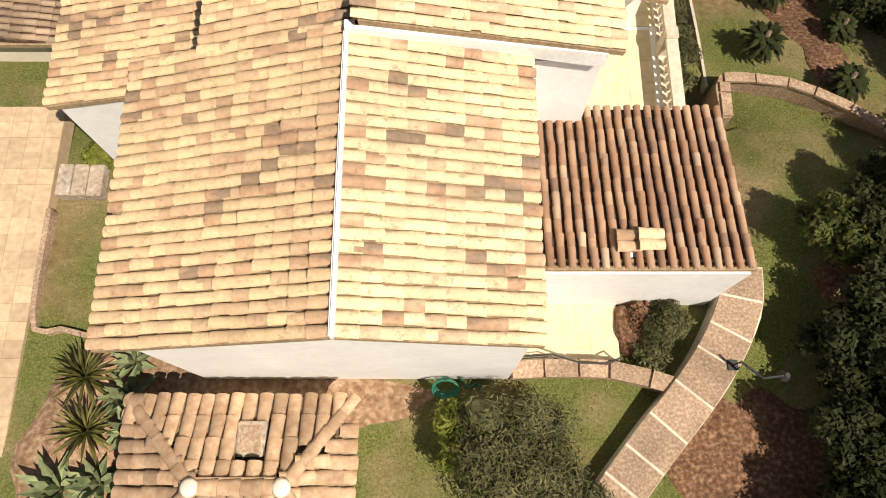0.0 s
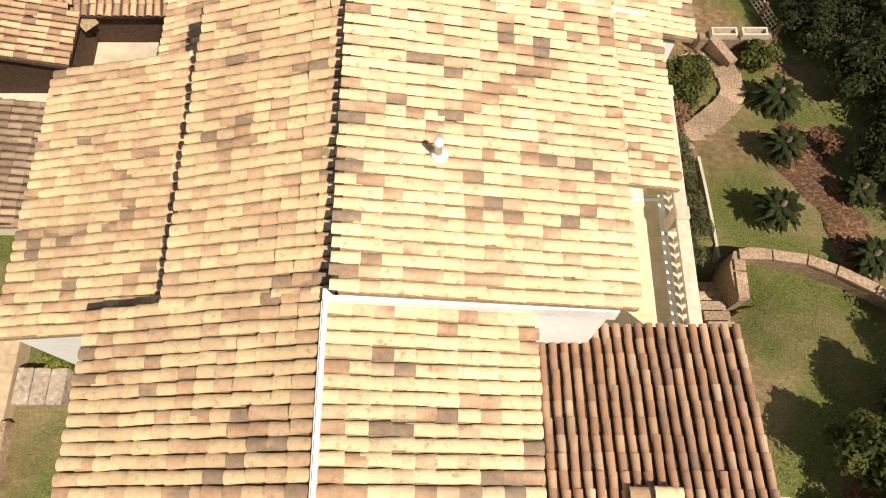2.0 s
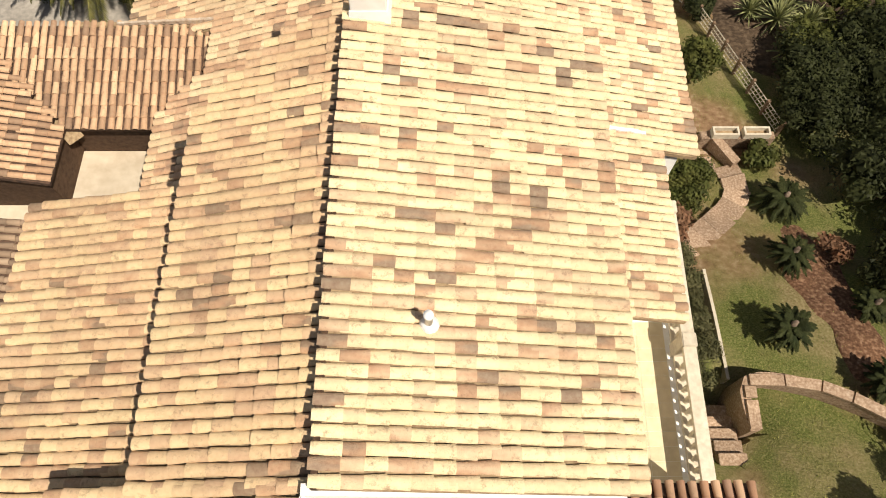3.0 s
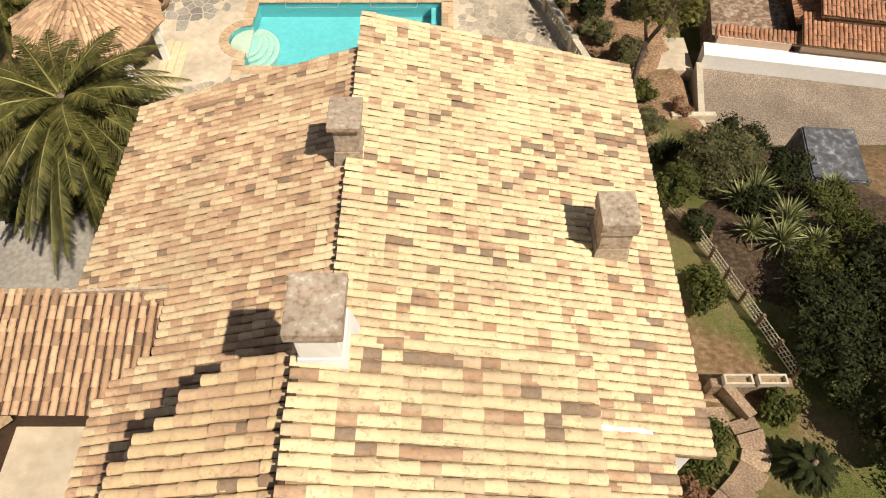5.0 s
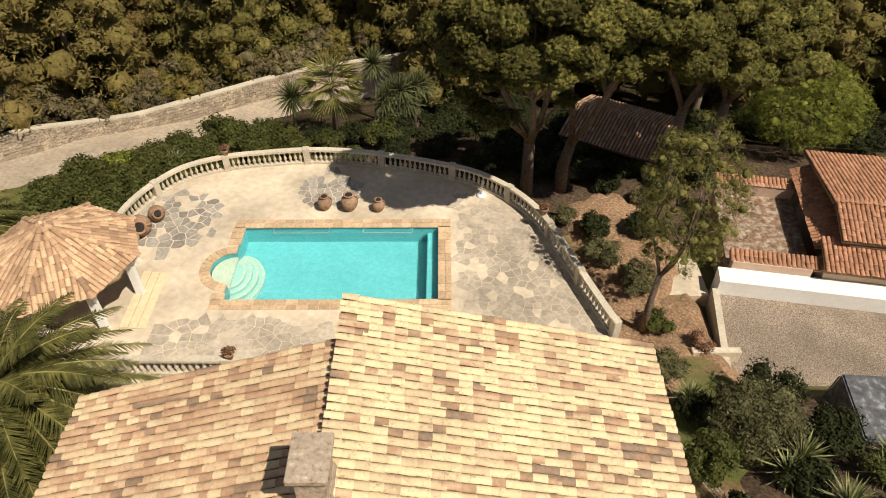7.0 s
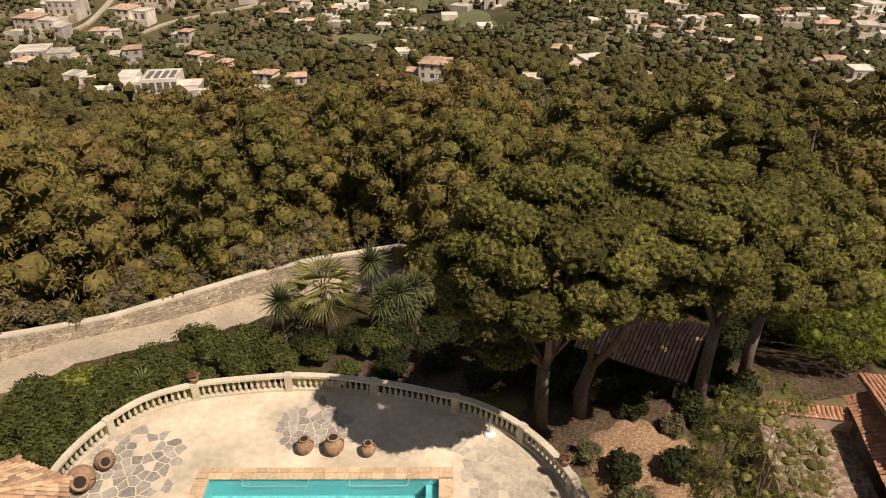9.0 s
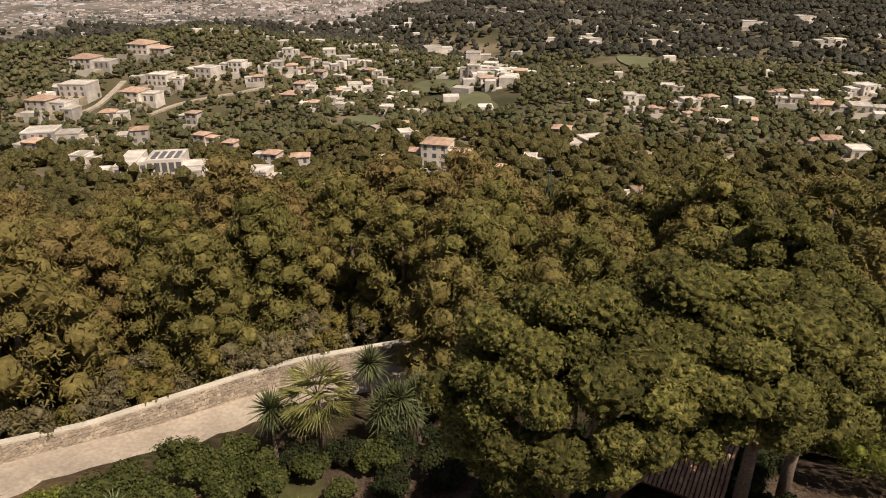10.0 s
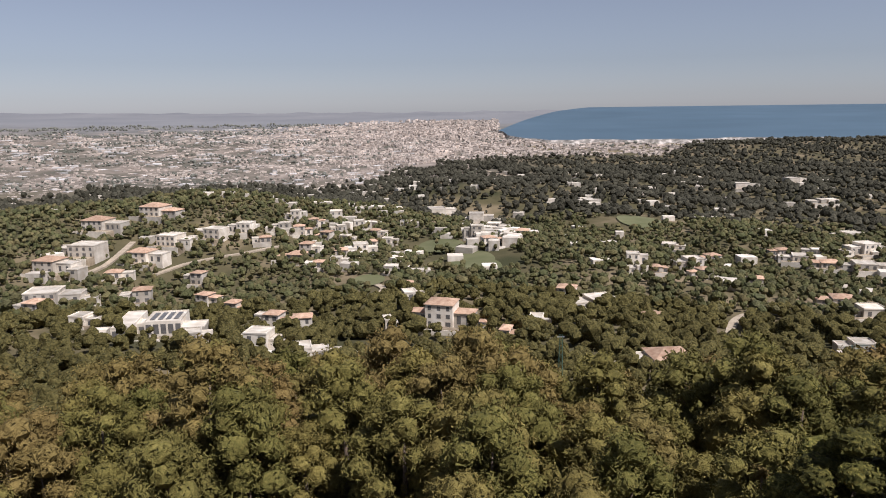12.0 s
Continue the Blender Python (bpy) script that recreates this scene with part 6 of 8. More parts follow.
def rosette(x, y, z, n, length, width, label, name="agave", mat=M_AGAVE, trunk_h=0.0, spread=0.9, category="agave", heads=1, group=""):
    """Sword leaves springing from one point, or from several heads on a trunk."""
    e = thing(name, (x, y, z), label, category, group)
    g = np.random.default_rng(int(abs(x * 53) + abs(y * 29) + n))
    for hd in range(heads):
        top = np.array([0, 0, trunk_h]) if heads == 1 else np.array([g.uniform(-0.7, 0.7), g.uniform(-0.7, 0.7), trunk_h * g.uniform(0.65, 1.1)])
        if trunk_h > 0.1:
            part("trunk", Geo().tube([(0, 0, -0.3), tuple(top * np.array([0.3, 0.3, 0.55])), tuple(top)], [0.14, 0.11, 0.08], 7), M_BARK, e)
        crown = Geo()
        for k in range(n):
            f = (k + 0.5) / n
            a = k * 2.39996
            el = math.radians(86 - spread * 95 * f ** 0.8)
            d = np.array([math.cos(a) * math.cos(el), math.sin(a) * math.cos(el), math.sin(el)])
            s = unit(np.array([-math.sin(a), math.cos(a), 0.0]))
            u = np.cross(s, d) * -1
            ll = length * g.uniform(0.8, 1.1)
            p0, p1, p2 = top + d * 0.04, top + d * ll * 0.5 - np.array([0, 0, 0.03 * ll]), top + d * ll - np.array([0, 0, 0.16 * ll * math.cos(el)])
            w0, w1 = s * width * 0.35, s * width * 0.5
            keel = u * width * 0.22
            v = [p0 - w0, p0 + w0, p1 - w1, p1 + w1, p2, p0 - keel, p1 - keel]
            faces = [(0, 5, 6, 2), (5, 1, 3, 6), (2, 6, 4), (6, 3, 4)]
            if n > 30:
                crown.add([tuple(q) for q in v], faces)
            else:
                part("leaf", Geo().add([tuple(q) for q in v], faces), mat, e)
        if crown.n:
            tagged(part("leaf_rosette", crown, mat, e), kind="stuff")
    return e


# cycads on the east lawn
for x, y, s in ((9.05, 11.65, 1.0), (10.05, 14.1, 1.0), (11.05, 10.2, 0.9), (11.6, 12.4, 0.75)):
    feather_palm(x, y, hgt(x, y), 0.75 * s, 46, 0.68 * s, "dark green cycad rosette on the dry lawn", "cycad", 0.14, M_CYCAD, 26, 0.13, 0, 0.036, -0.25, "cycads on the lawn")
feather_palm(10.58, 16.27, hgt(10.58, 16.27), 0.6, 50, 0.85, "loose bushy cycad on the lawn", "cycad", 0.17, M_CYCAD, 26, 0.13, 0, 0.036, -0.3, "cycads on the lawn")
shrub(10.55, 18.2, 0.65, 0.7, "loose green shrub on the lawn", M_SHRUB, 10)
shrub(11.5, 14.4, 0.55, 0.6, "small reddish shrub on dry earth", M_REDLEAF, 8, 60)
shrub(7.75, 16.6, 1.0, 1.5, "dense clipped shrub inside the path's bend", M_SHRUB, 18, 200, 0.07, 0.12)
shrub(7.2, 15.3, 0.65, 1.3, "reddish flowering shrub by the balcony end", M_REDLEAF, 10, 90)
for k in range(9):
    shrub(6.62 + 0.12 * math.sin(k * 2.1), 10.6 + 0.42 * k, 0.55, 1.15 + 0.2 * math.sin(k), "grey-green lavender hedge below the balcony", M_OLIVE, 9, 150, 0.035, 0.16, None, "lavender_bush", "hedge")
# the dark trees that bound the garden to the east
for k, (x, y, r, h) in enumerate(((12.6, 19.5, 1.7, 2.9), (13.6, 16.6, 2.0, 3.4), (13.2, 13.6, 1.6, 2.9), (14.6, 11.2, 2.0, 3.6), (15.2, 14.6, 2.2, 3.8), (15.5, 18.3, 2.3, 3.8), (13.4, 22.0, 1.8, 2.8), (15.8, 21.7, 2.2, 3.4),
                                  (11.9, 5.6, 1.5, 2.6), (10.7, 3.2, 1.3, 2.3), (12.6, 2.6, 2.0, 3.2), (10.4, 0.7, 1.5, 2.5), (9.2, -1.2, 1.4, 2.2), (11.8, -1.6, 2.0, 3.0), (13.8, 6.5, 2.0, 3.3), (7.2, -2.4, 1.3, 1.9), (13.6, 9.2, 1.2, 2.0), (8.0, -1.0, 1.1, 2.4), (8.1, 0.8, 0.95, 2.2), (8.4, 2.4, 0.95, 2.2), (8.6, 0.5, 1.25, 2.5), (8.9, 2.1, 1.1, 2.4), (9.4, 3.5, 1.2, 2.5), (8.3, -1.5, 1.3, 2.3), (9.6, 5.0, 0.9, 2.0), (10.4, 6.3, 1.0, 2.2), (8.3, -0.6, 1.2, 2.0), (9.3, 1.4, 1.3, 2.3), (9.9, 2.6, 1.0, 1.9), (11.2, 4.4, 1.3, 2.4), (12.2, 7.2, 1.3, 2.2))):
    shrub(x, y, r, h * (0.55 if y > 8 else 1.0), "dense dark holm oak at the garden's edge", M_OAK, 20, 240, 0.085, 0.14, None, "holm_oak", "tree", 0.36)
shrub(8.8, 5.2, 0.85, 1.9, "dark rounded shrub casting shade on the lawn", M_SHRUB, 16, 130)
shrub(1.35, 0.35, 1.4, 2.0, "broad grey-green olive shrub before the gable", M_OLIVE, 30, 520, 0.032, 0.13)
shrub(0.1, 0.75, 0.75, 1.5, "yellow-green shrub at the wall's foot", M_BRIGHT, 12, 120, 0.06, 0.18)
shrub(2.4, -0.6, 1.0, 1.4, "grey-green olive shrub on the lawn", M_OLIVE, 20, 420, 0.032, 0.13)
shrub(5.05, 3.15, 0.58, 0.9, "green shrub in the terrace bed", M_OLIVE, 14, 320, 0.03, 0.11, 3.5)
shrub(4.55, 2.4, 0.45, 0.55, "pale flowering shrub in the bed", M_OLIVE, 10, 90, 0.05, 0.12, 3.5)
shrub(4.35, 3.45, 0.35, 0.45, "low dry herb shrub in the bed", M_REDLEAF, 8, 60, 0.04, 0.12, 3.5)
# agaves and yuccas to the south-west
for x, y, n_, l_, w_, m in ((-7.55, 1.95, 46, 0.85, 0.075, M_PALM), (-7.35, 0.85, 46, 0.85, 0.075, M_PALM), (-6.75, 1.55, 18, 0.75, 0.2, M_AGAVE), (-6.7, 2.3, 14, 0.6, 0.16, M_AGAVE), (-6.6, 0.85, 16, 0.7, 0.2, M_AGAVE), (-7.9, -0.3, 20, 0.9, 0.24, M_AGAVE), (-7.1, -0.2, 18, 0.8, 0.22, M_AGAVE), (-6.4, -0.5, 10, 0.4, 0.12, M_AGAVE)):
    rosette(x, y, 3.75, n_, l_, w_, "spiky agave rosette on bare earth", "agave" if m is M_AGAVE else "yucca", m, 0.35 if m is M_PALM else 0.05, 0.95, group="agaves by the walk")
shrub(-5.9, 0.2, 0.55, 0.6, "reddish dry shrub beside the well house", M_REDLEAF, 9, 70, 0.05, 0.12)
shrub(-8.35, 7.4, 0.45, 0.55, "round clipped green bush beside the walk", M_BRIGHT, 16, 110, 0.05, 0.08)
shrub(-11.5, 5.0, 0.8, 1.3, "leafy shrub beyond the paved walk", M_SHRUB, 12, 110)
shrub(-11.4, 8.3, 0.6, 0.9, "round green bush beyond the walk", M_SHRUB, 12, 100)

# below the east side: agaves and bushes on the bank
shrub(11.9, 29.3, 1.6, 2.5, "broad rounded green bush on the bank", M_OLIVE, 34, 330, 0.055, 0.13)
shrub(9.5, 27.4, 1.0, 2.1, "glossy green lemon tree by the fence", M_SHRUB, 20, 150, 0.09, 0.16, None, "lemon_tree", "tree")
shrub(-3.2, 32.9, 0.7, 0.7, "grey-green lavender bush on the terrace edge", M_OLIVE, 10, 160, 0.04, 0.2, DECK)
shrub(9.4, 22.4, 0.85, 1.3, "green bush on the dry lawn", M_SHRUB, 14, 120)
shrub(9.6, 32.6, 1.1, 1.9, "feathery grey-green bush at the corner", M_OLIVE, 16, 150, 0.05, 0.2)
shrub(13.4, 23.2, 1.2, 1.6, "green bush among the agaves", M_SHRUB, 16, 130)
shrub(12.2, 34.9, 0.7, 0.7, "red flowering plants in the bed", M_REDLEAF, 9, 80, 0.06, 0.1, -5.0)
for x, y, l_ in ((13.0, 27.9, 1.0), (12.2, 27.2, 0.95), (13.4, 25.9, 1.05), (12.7, 24.7, 1.0), (15.3, 27.2, 0.8), (16.0, 28.0, 0.8), (10.3, 31.1, 0.9), (12.6, 22.9, 0.75), (11.8, 25.2, 0.7), (13.9, 24.6, 0.7)):
    rosette(x, y, hgt(x, y), 56, l_ * 1.12, 0.085, "spiky green yucca on the stony bank", "yucca", M_YUCCA, 0.45, 0.92, "yucca", group="yuccas on the bank")
for x, y, r, h in ((10.6, 36.2, 0.9, 1.2), (9.9, 38.8, 1.0, 1.4), (8.9, 41.0, 1.1, 1.5), (9.0, 43.6, 0.8, 1.0), (7.4, 44.3, 0.8, 1.2), (15.0, 25.0, 1.2, 1.6), (17.0, 24.0, 1.6, 2.2), (15.5, 27.2, 1.0, 1.2)):
    shrub(x, y, r, h, "scrubby green bush on the slope", M_OLIVE if x < 10 else M_SHRUB, 14, 120, 0.06, 0.13)

for x, y, r, h in ((13.4, 31.2, 1.3, 1.8), (14.6, 28.8, 1.2, 1.6), (12.6, 26.9, 0.9, 1.2), (10.2, 30.2, 0.8, 1.2), (13.0, 21.2, 1.4, 1.8), (15.2, 23.0, 1.4, 2.0), (10.0, 25.6, 0.7, 1.0)):
    shrub(x, y, r, h, "dense dark bush on the stony bank", M_OAK, 14, 160, 0.08, 0.14)
# big date palm with dark bushes at its foot, and the ones further off
for x, y in ((-14.6, 26.0), (-12.9, 26.3), (-11.4, 26.0), (-9.9, 26.2), (-13.8, 27.0), (-10.6, 27.0)):
    shrub(x, y, 0.95, 1.1, "dark low bush under the date palm", M_OAK, 12, 130, 0.08, 0.14, -1.5)
date = feather_palm(-11.1, 26.7, -1.6, 5.2, 104, 4.2, "tall date palm with a full arching crown", "date_palm", 0.60, M_PALM, 92, 0.38, 0, 0.036, -0.84)
for k in range(9):
    a = -1.9 + 0.42 * k
    part("fruit_stalk", Geo().tube([(0, 0, 5.2), (0.5 * math.cos(a), 0.5 * math.sin(a), 5.45), (0.95 * math.cos(a), 0.95 * math.sin(a), 5.0), (1.1 * math.cos(a), 1.1 * math.sin(a), 4.3)], [0.03, 0.03, 0.04, 0.02], 5), M_FRUIT, date, "orange fruit stalk")
feather_palm(-20.5, 39.5, hgt(-20.5, 39.5), 4.0, 40, 3.0, "date palm beyond the gazebo", "date_palm", 0.5, M_PALM, 44, 0.3, 0, 0.05, -0.6)


def fan_palm(x, y, trunk_h, label):
    e = thing("fan_palm", (x, y, hgt(x, y)), label, "palm tree")
    g = np.random.default_rng(77)
    part("trunk", Geo().tube([(0, 0, -0.4), (0.05, 0, trunk_h * 0.5), (0, 0, trunk_h)], [0.26, 0.2, 0.17], 10), M_BARK, e, smooth=True)
    for k in range(34):
        a, el = k * 2.39996, math.radians(75 - 125 * (k / 34) ** 0.9)
        d = np.array([math.cos(a) * math.cos(el), math.sin(a) * math.cos(el), math.sin(el)])
        c = np.array([0, 0, trunk_h]) + d * 1.15
        s = unit(np.array([-math.sin(a), math.cos(a), 0]))
        qs = []
        for j in range(13):
            b = (j - 6) / 6 * 1.25
            dd = unit(d * math.cos(b) + s * math.sin(b) + np.array([0, 0, -0.25]))
            u = unit(np.cross(dd, d + 0.01)) * 0.05
            qs.append([c - u, c + u, c + dd * 0.95 + u * 0.6, c + dd * 1.4 - np.array([0, 0, 0.12])])
        fr_ = part("frond", Geo().quads(np.array(qs)), M_FAN, e)
        part("stalk", Geo().tube([(0, 0, trunk_h), tuple(c)], [0.025, 0.015], 4), M_BARK, fr_)
    return e


fan_palm(-6.5, 56.6, 4.2, "fan palm with pale hanging fronds by the lane")
rosette(-9.1, 56.2, hgt(-9.1, 56.2), 170, 1.45, 0.10, "tall yucca with a round spiky head", "tree_yucca", M_TREEYUCCA, 3.4, 1.5, "yucca", 1)
rosette(-4.0, 60.5, hgt(-4.0, 60.5), 150, 1.5, 0.10, "tall yucca on a slender trunk", "tree_yucca", M_TREEYUCCA, 4.6, 1.5, "yucca", 1)
rosette(-2.6, 57.6, hgt(-2.6, 57.6), 90, 1.3, 0.10, "many-headed yucca clump behind the balustrade", "tree_yucca", M_TREEYUCCA, 3.4, 1.4, "yucca", 6)
rosette(-0.9, 58.2, hgt(-0.9, 58.2), 90, 1.3, 0.10, "many-headed yucca clump behind the balustrade", "tree_yucca", M_TREEYUCCA, 3.4, 1.4, "yucca", 6)
rosette(-14.6, 48.8, hgt(-14.6, 48.8), 44, 1.0, 0.06, "spiky yucca rising out of the hedge", "yucca", M_AGAVE, 1.6, 1.0, "yucca")
rosette(-6.2, 49.6, hgt(-6.2, 49.6), 50, 1.0, 0.05, "bright fan-leaved plant below the balustrade", "dwarf_palm", M_BRIGHT, 0.6, 0.7, "palm")
for x, y, r, h, m, lab in ((-12.6, 52.6, 1.5, 3.5, M_SHRUB, "round clipped green bush behind the balustrade"), (-16.6, 46.0, 1.6, 2.5, M_SHRUB, "broad green hedge bush below the terrace"), (-17.2, 43.4, 1.5, 2.5, M_SHRUB, "broad green hedge bush below the terrace"),
                           (-15.2, 48.6, 1.3, 2.2, M_SHRUB, "broad green hedge bush below the terrace"), (-12.2, 49.2, 1.2, 2.1, M_SHRUB, "broad green hedge bush below the terrace"), (-10.2, 50.6, 1.2, 2.2, M_SHRUB, "dark green bush behind the balustrade"),
                           (-8.2, 51.4, 1.1, 2.0, M_SHRUB, "dark green bush behind the balustrade"), (-4.6, 51.2, 0.8, 1.3, M_SHRUB, "small dark bush behind the balustrade"), (-18.6, 49.2, 1.4, 1.9, M_BRIGHT, "light green hedge bush beside the lane"), (-20.5, 46.0, 1.6, 2.2, M_SHRUB, "broad hedge bush beside the lane"),
                           (-11.8, 47.6, 0.7, 1.5, M_BRIGHT, "bright leafy plant by the balustrade"), (0.4, 53.0, 1.5, 2.0, M_OAK, "dark bush in the shade of the pines"), (-1.8, 51.5, 1.2, 1.7, M_OAK, "dark bush in the shade of the pines"), (3.2, 50.6, 1.2, 1.6, M_OAK, "dark bush in the shade of the pines"),
                           (-4.8, 55.0, 1.2, 1.7, M_OAK, "dark bush under the yuccas"), (-7.4, 54.6, 1.1, 1.6, M_OAK, "dark bush under the yuccas"), (-2.2, 55.2, 1.3, 2.0, M_OAK, "dark bush under the yuccas"), (0.6, 55.8, 1.5, 2.4, M_OAK, "dark bush under the yuccas"), (-10.6, 54.4, 1.3, 2.2, M_SHRUB, "green bush beside the lane"), (2.0, 56.5, 1.8, 2.6, M_OAK, "dark bush in the shade of the pines"), (-14.6, 44.9, 0.8, 2.0, M_BRIGHT, "light green bush at the balustrade's foot"), (-18.6, 41.0, 1.5, 2.4, M_SHRUB, "broad green hedge bush below the terrace"), (-16.2, 44.4, 1.5, 2.4, M_SHRUB, "broad green hedge bush below the terrace"), (-14.0, 47.4, 1.3, 2.2, M_SHRUB, "broad green hedge bush below the terrace"), (-16.8, 48.0, 1.4, 2.0, M_SHRUB, "broad green hedge bush below the terrace"),
                           (-11.2, 52.2, 1.3, 2.3, M_SHRUB, "dark green bush behind the balustrade"), (-9.2, 52.8, 1.2, 2.2, M_SHRUB, "dark green bush behind the balustrade"), (-6.4, 53.0, 1.0, 1.8, M_SHRUB, "dark green bush behind the balustrade"), (-3.0, 53.6, 1.3, 2.2, M_SHRUB, "dark green bush behind the balustrade"), (-22.4, 43.4, 1.6, 2.2, M_SHRUB, "broad hedge bush beside the lane")):
    shrub(x, y, r, h, lab, m, 20, 150, 0.11, 0.17)
for x, y in ((-21.5, 41.5), (-20.2, 43.6), (-18.9, 45.2), (-17.8, 46.9), (-16.4, 49.6), (-15.0, 50.6), (-19.6, 47.4), (-13.6, 49.6)):
    shrub(x, y, 1.55, 2.5, "dense clipped hedge between lane and terrace", M_SHRUB, 20, 150, 0.11, 0.17, None, "hedge_bush", "hedge")
pot = thing("flower_pot", (-7.2, 32.15, DECK + 0.9), "clay pot with a pale flowering plant on the balustrade", "flower pot")
part("pot", Geo().lathe([(0.12, 0), (0.2, 0.26), (0.22, 0.3), (0.17, 0.3), (0.15, 0.22)], 14), M_CLAY, pot, smooth=True)
part("plant", Geo().quads(clumped(np.random.default_rng(3), np.array([[0, 0, 0.45], [0.12, 0.05, 0.4], [-0.1, 0.02, 0.4]]), [0.2, 0.16, 0.16], 80, 0.05, 0.1)), M_REDLEAF, pot)
pot2 = copy_thing(pot, pose(5.62, 40.6, DECK + 0.97))
pot3 = copy_thing(pot, pose(-10.4, 45.5, DECK + 0.97))

hose = thing("garden_hose", (0.05, 2.08, 3.5), "coiled green garden hose hanging at the wall", "garden hose")
for k in range(4):
    r_ = 0.22 + 0.02 * k
    part("coil", Geo().tube([(r_ * math.cos(a), -0.3 + 0.62 * r_ * math.sin(a) - 0.03 * k, 0.55 + 0.5 * r_ * math.sin(a) + 0.02 * k) for a in np.linspace(0, 6.28, 15)], 0.025, 6), M_HOSE, hose)
part("tail", Geo().tube([(0.25, -0.05, 0.6), (0.35, -0.15, 0.2), (0.5, -0.3, 0.05), (0.7, -0.2, 0.05), (0.8, -0.35, 0.05)], 0.022, 6), M_HOSE, hose)

for x, y, r, h in ((7.0, 52.0, 1.4, 2.0), (9.4, 57.2, 1.8, 2.6), (12.6, 57.6, 1.8, 2.6), (15.6, 56.4, 1.6, 2.4), (16.4, 53.0, 1.2, 1.6), (19.4, 56.2, 1.8, 2.6), (22.0, 57.5, 1.8, 2.6), (5.4, 54.6, 1.6, 2.2), (5.8, 58.8, 1.9, 3.0), (1.6, 59.8, 1.9, 3.0), (27.5, 52.4, 1.6, 2.0), (29.5, 54.5, 2.0, 2.6), (10.6, 39.8, 0.8, 1.1), (12.6, 43.6, 0.9, 1.1), (12.0, 46.2, 0.7, 0.9), (8.2, 49.0, 0.9, 1.2)):
    shrub(x, y, r, h, "dark evergreen bush in the garden's lower end", M_OAK if y > 50 else M_SCRUB, 16, 150, 0.09, 0.15)

# the pines behind the pool
pine(5.6, 46.7, "big umbrella pine with a forked trunk over the terrace", (4.2, 41.4, 6.7), (3.6, 3.1, 3.2), 50, 330, 0.075, 0.13, extra=((2.6, 42.2, 2.5, 0.6), (3.0, 41.8, 2.3, 0.6), (3.4, 42.0, 2.2, 0.65), (3.9, 42.6, 1.9, 0.5), (6.6, 43.6, 2.2, 0.5), (2.0, 42.6, 3.0, 0.55)), trunk_r=0.3, billow=0.84)
pine(7.7, 47.6, "big umbrella pine leaning over the slope", (8.9, 43.4, 6.3), (3.6, 3.3, 3.3), 50, 300, 0.075, 0.13, trunk_r=0.3, fork=0.3, billow=0.84)
pine(14.0, 48.6, "broad dense pine shading the open hut", (13.2, 46.6, 4.2), (3.3, 3.0, 3.2), 48, 240, 0.09, 0.15, trunk_r=0.28, fork=0.5, billow=0.82, balls=BALLS_MID)
pine(17.2, 50.8, "broad pine beyond the open hut", (16.8, 48.6, 2.8), (3.2, 3.0, 3.2), 48, 200, 0.10, 0.16, trunk_r=0.26, fork=0.5, billow=0.82, balls=BALLS_MID)
pine(19.6, 60.5, "broad pine above the neighbour's garden", (19.6, 60.2, 0.4), (3.8, 3.6, 4.2), 44, 150, 0.13, 0.2, trunk_r=0.25, billow=0.95, balls=BALLS_MID)
pine(9.9, 36.1, "sparse feathery pine rising from the slope", (10.4, 36.3, 2.0), (2.0, 1.9, 3.7), 135, 80, 0.022, 0.22, M_FEATHER, 0.34, 0.13, 0.5, 3, (), -0.8, SPARSE)
pine(23.8, 53.6, "light green feathery tree behind the neighbour's house", (23.2, 52.8, -4.0), (3.5, 2.7, 2.8), 90, 200, 0.035, 0.26, M_BRIGHT, 0.62, 0.2, 0.3, 3, (), -0.5, SPARSE)
for x, y, r, h in ((6.4, 49.6, 1.2, 2.0), (8.6, 50.2, 1.3, 2.2), (9.0, 54.0, 1.6, 2.8), (14.6, 50.4, 1.5, 2.4), (16.2, 49.0, 1.2, 1.8), (11.2, 56.8, 1.8, 3.2), (3.6, 53.6, 1.6, 2.8), (17.8, 54.0, 1.6, 2.6), (24.4, 57.6, 1.8, 2.4), (27.4, 57.2, 1.7, 2.2), (30.6, 58.4, 2.0, 2.6), (8.9, 43.2, 1.0, 1.4), (11.4, 43.4, 1.1, 1.5), (13.6, 47.2, 1.0, 1.4), (4.6, 50.6, 1.2, 2.0), (10.4, 47.6, 0.8, 1.1), (9.6, 49.0, 1.1, 1.4), (11.4, 49.8, 1.1, 1.3), (13.2, 49.0, 1.2, 1.5), (6.0, 52.4, 1.3, 2.2), (15.6, 52.2, 1.5, 2.4)):
    shrub(x, y, r, h, "dark evergreen bush below the umbrella pines", M_OAK, 16, 140, 0.13, 0.22)

# ---- woodland beyond the lane ----
variants = []
for k in range(8):
    e = thing("pine_tree", (0, -200 - 12 * k, 40), "tall pine in the wood below the lane", "pine tree", "pines of the wood")
    g = np.random.default_rng(300 + k)
    near_ = k < 4
    wood_pine(e, g, 1.2 + 0.5 * (k % 4), 9.6 + 0.5 * (k % 3), 2.5 + 0.22 * (k % 4), 40 if near_ else 36, 112 if near_ else 84, 0.10 if near_ else 0.13, 0.34 if near_ else 0.40, M_WOODPINE, 0.95 if near_ else 1.0, 0.15, 2 if near_ else 1, BALLS_PLAIN)
    variants.append(e)
g = np.random.default_rng(21)


def wall_y(x):
    return np.interp(x, [-46, -32, -25.5, -20.5, -15.2, -9.8, -3.5, 0.5], [38, 47.5, 52.5, 58, 62.2, 66, 68.8, 70.6])


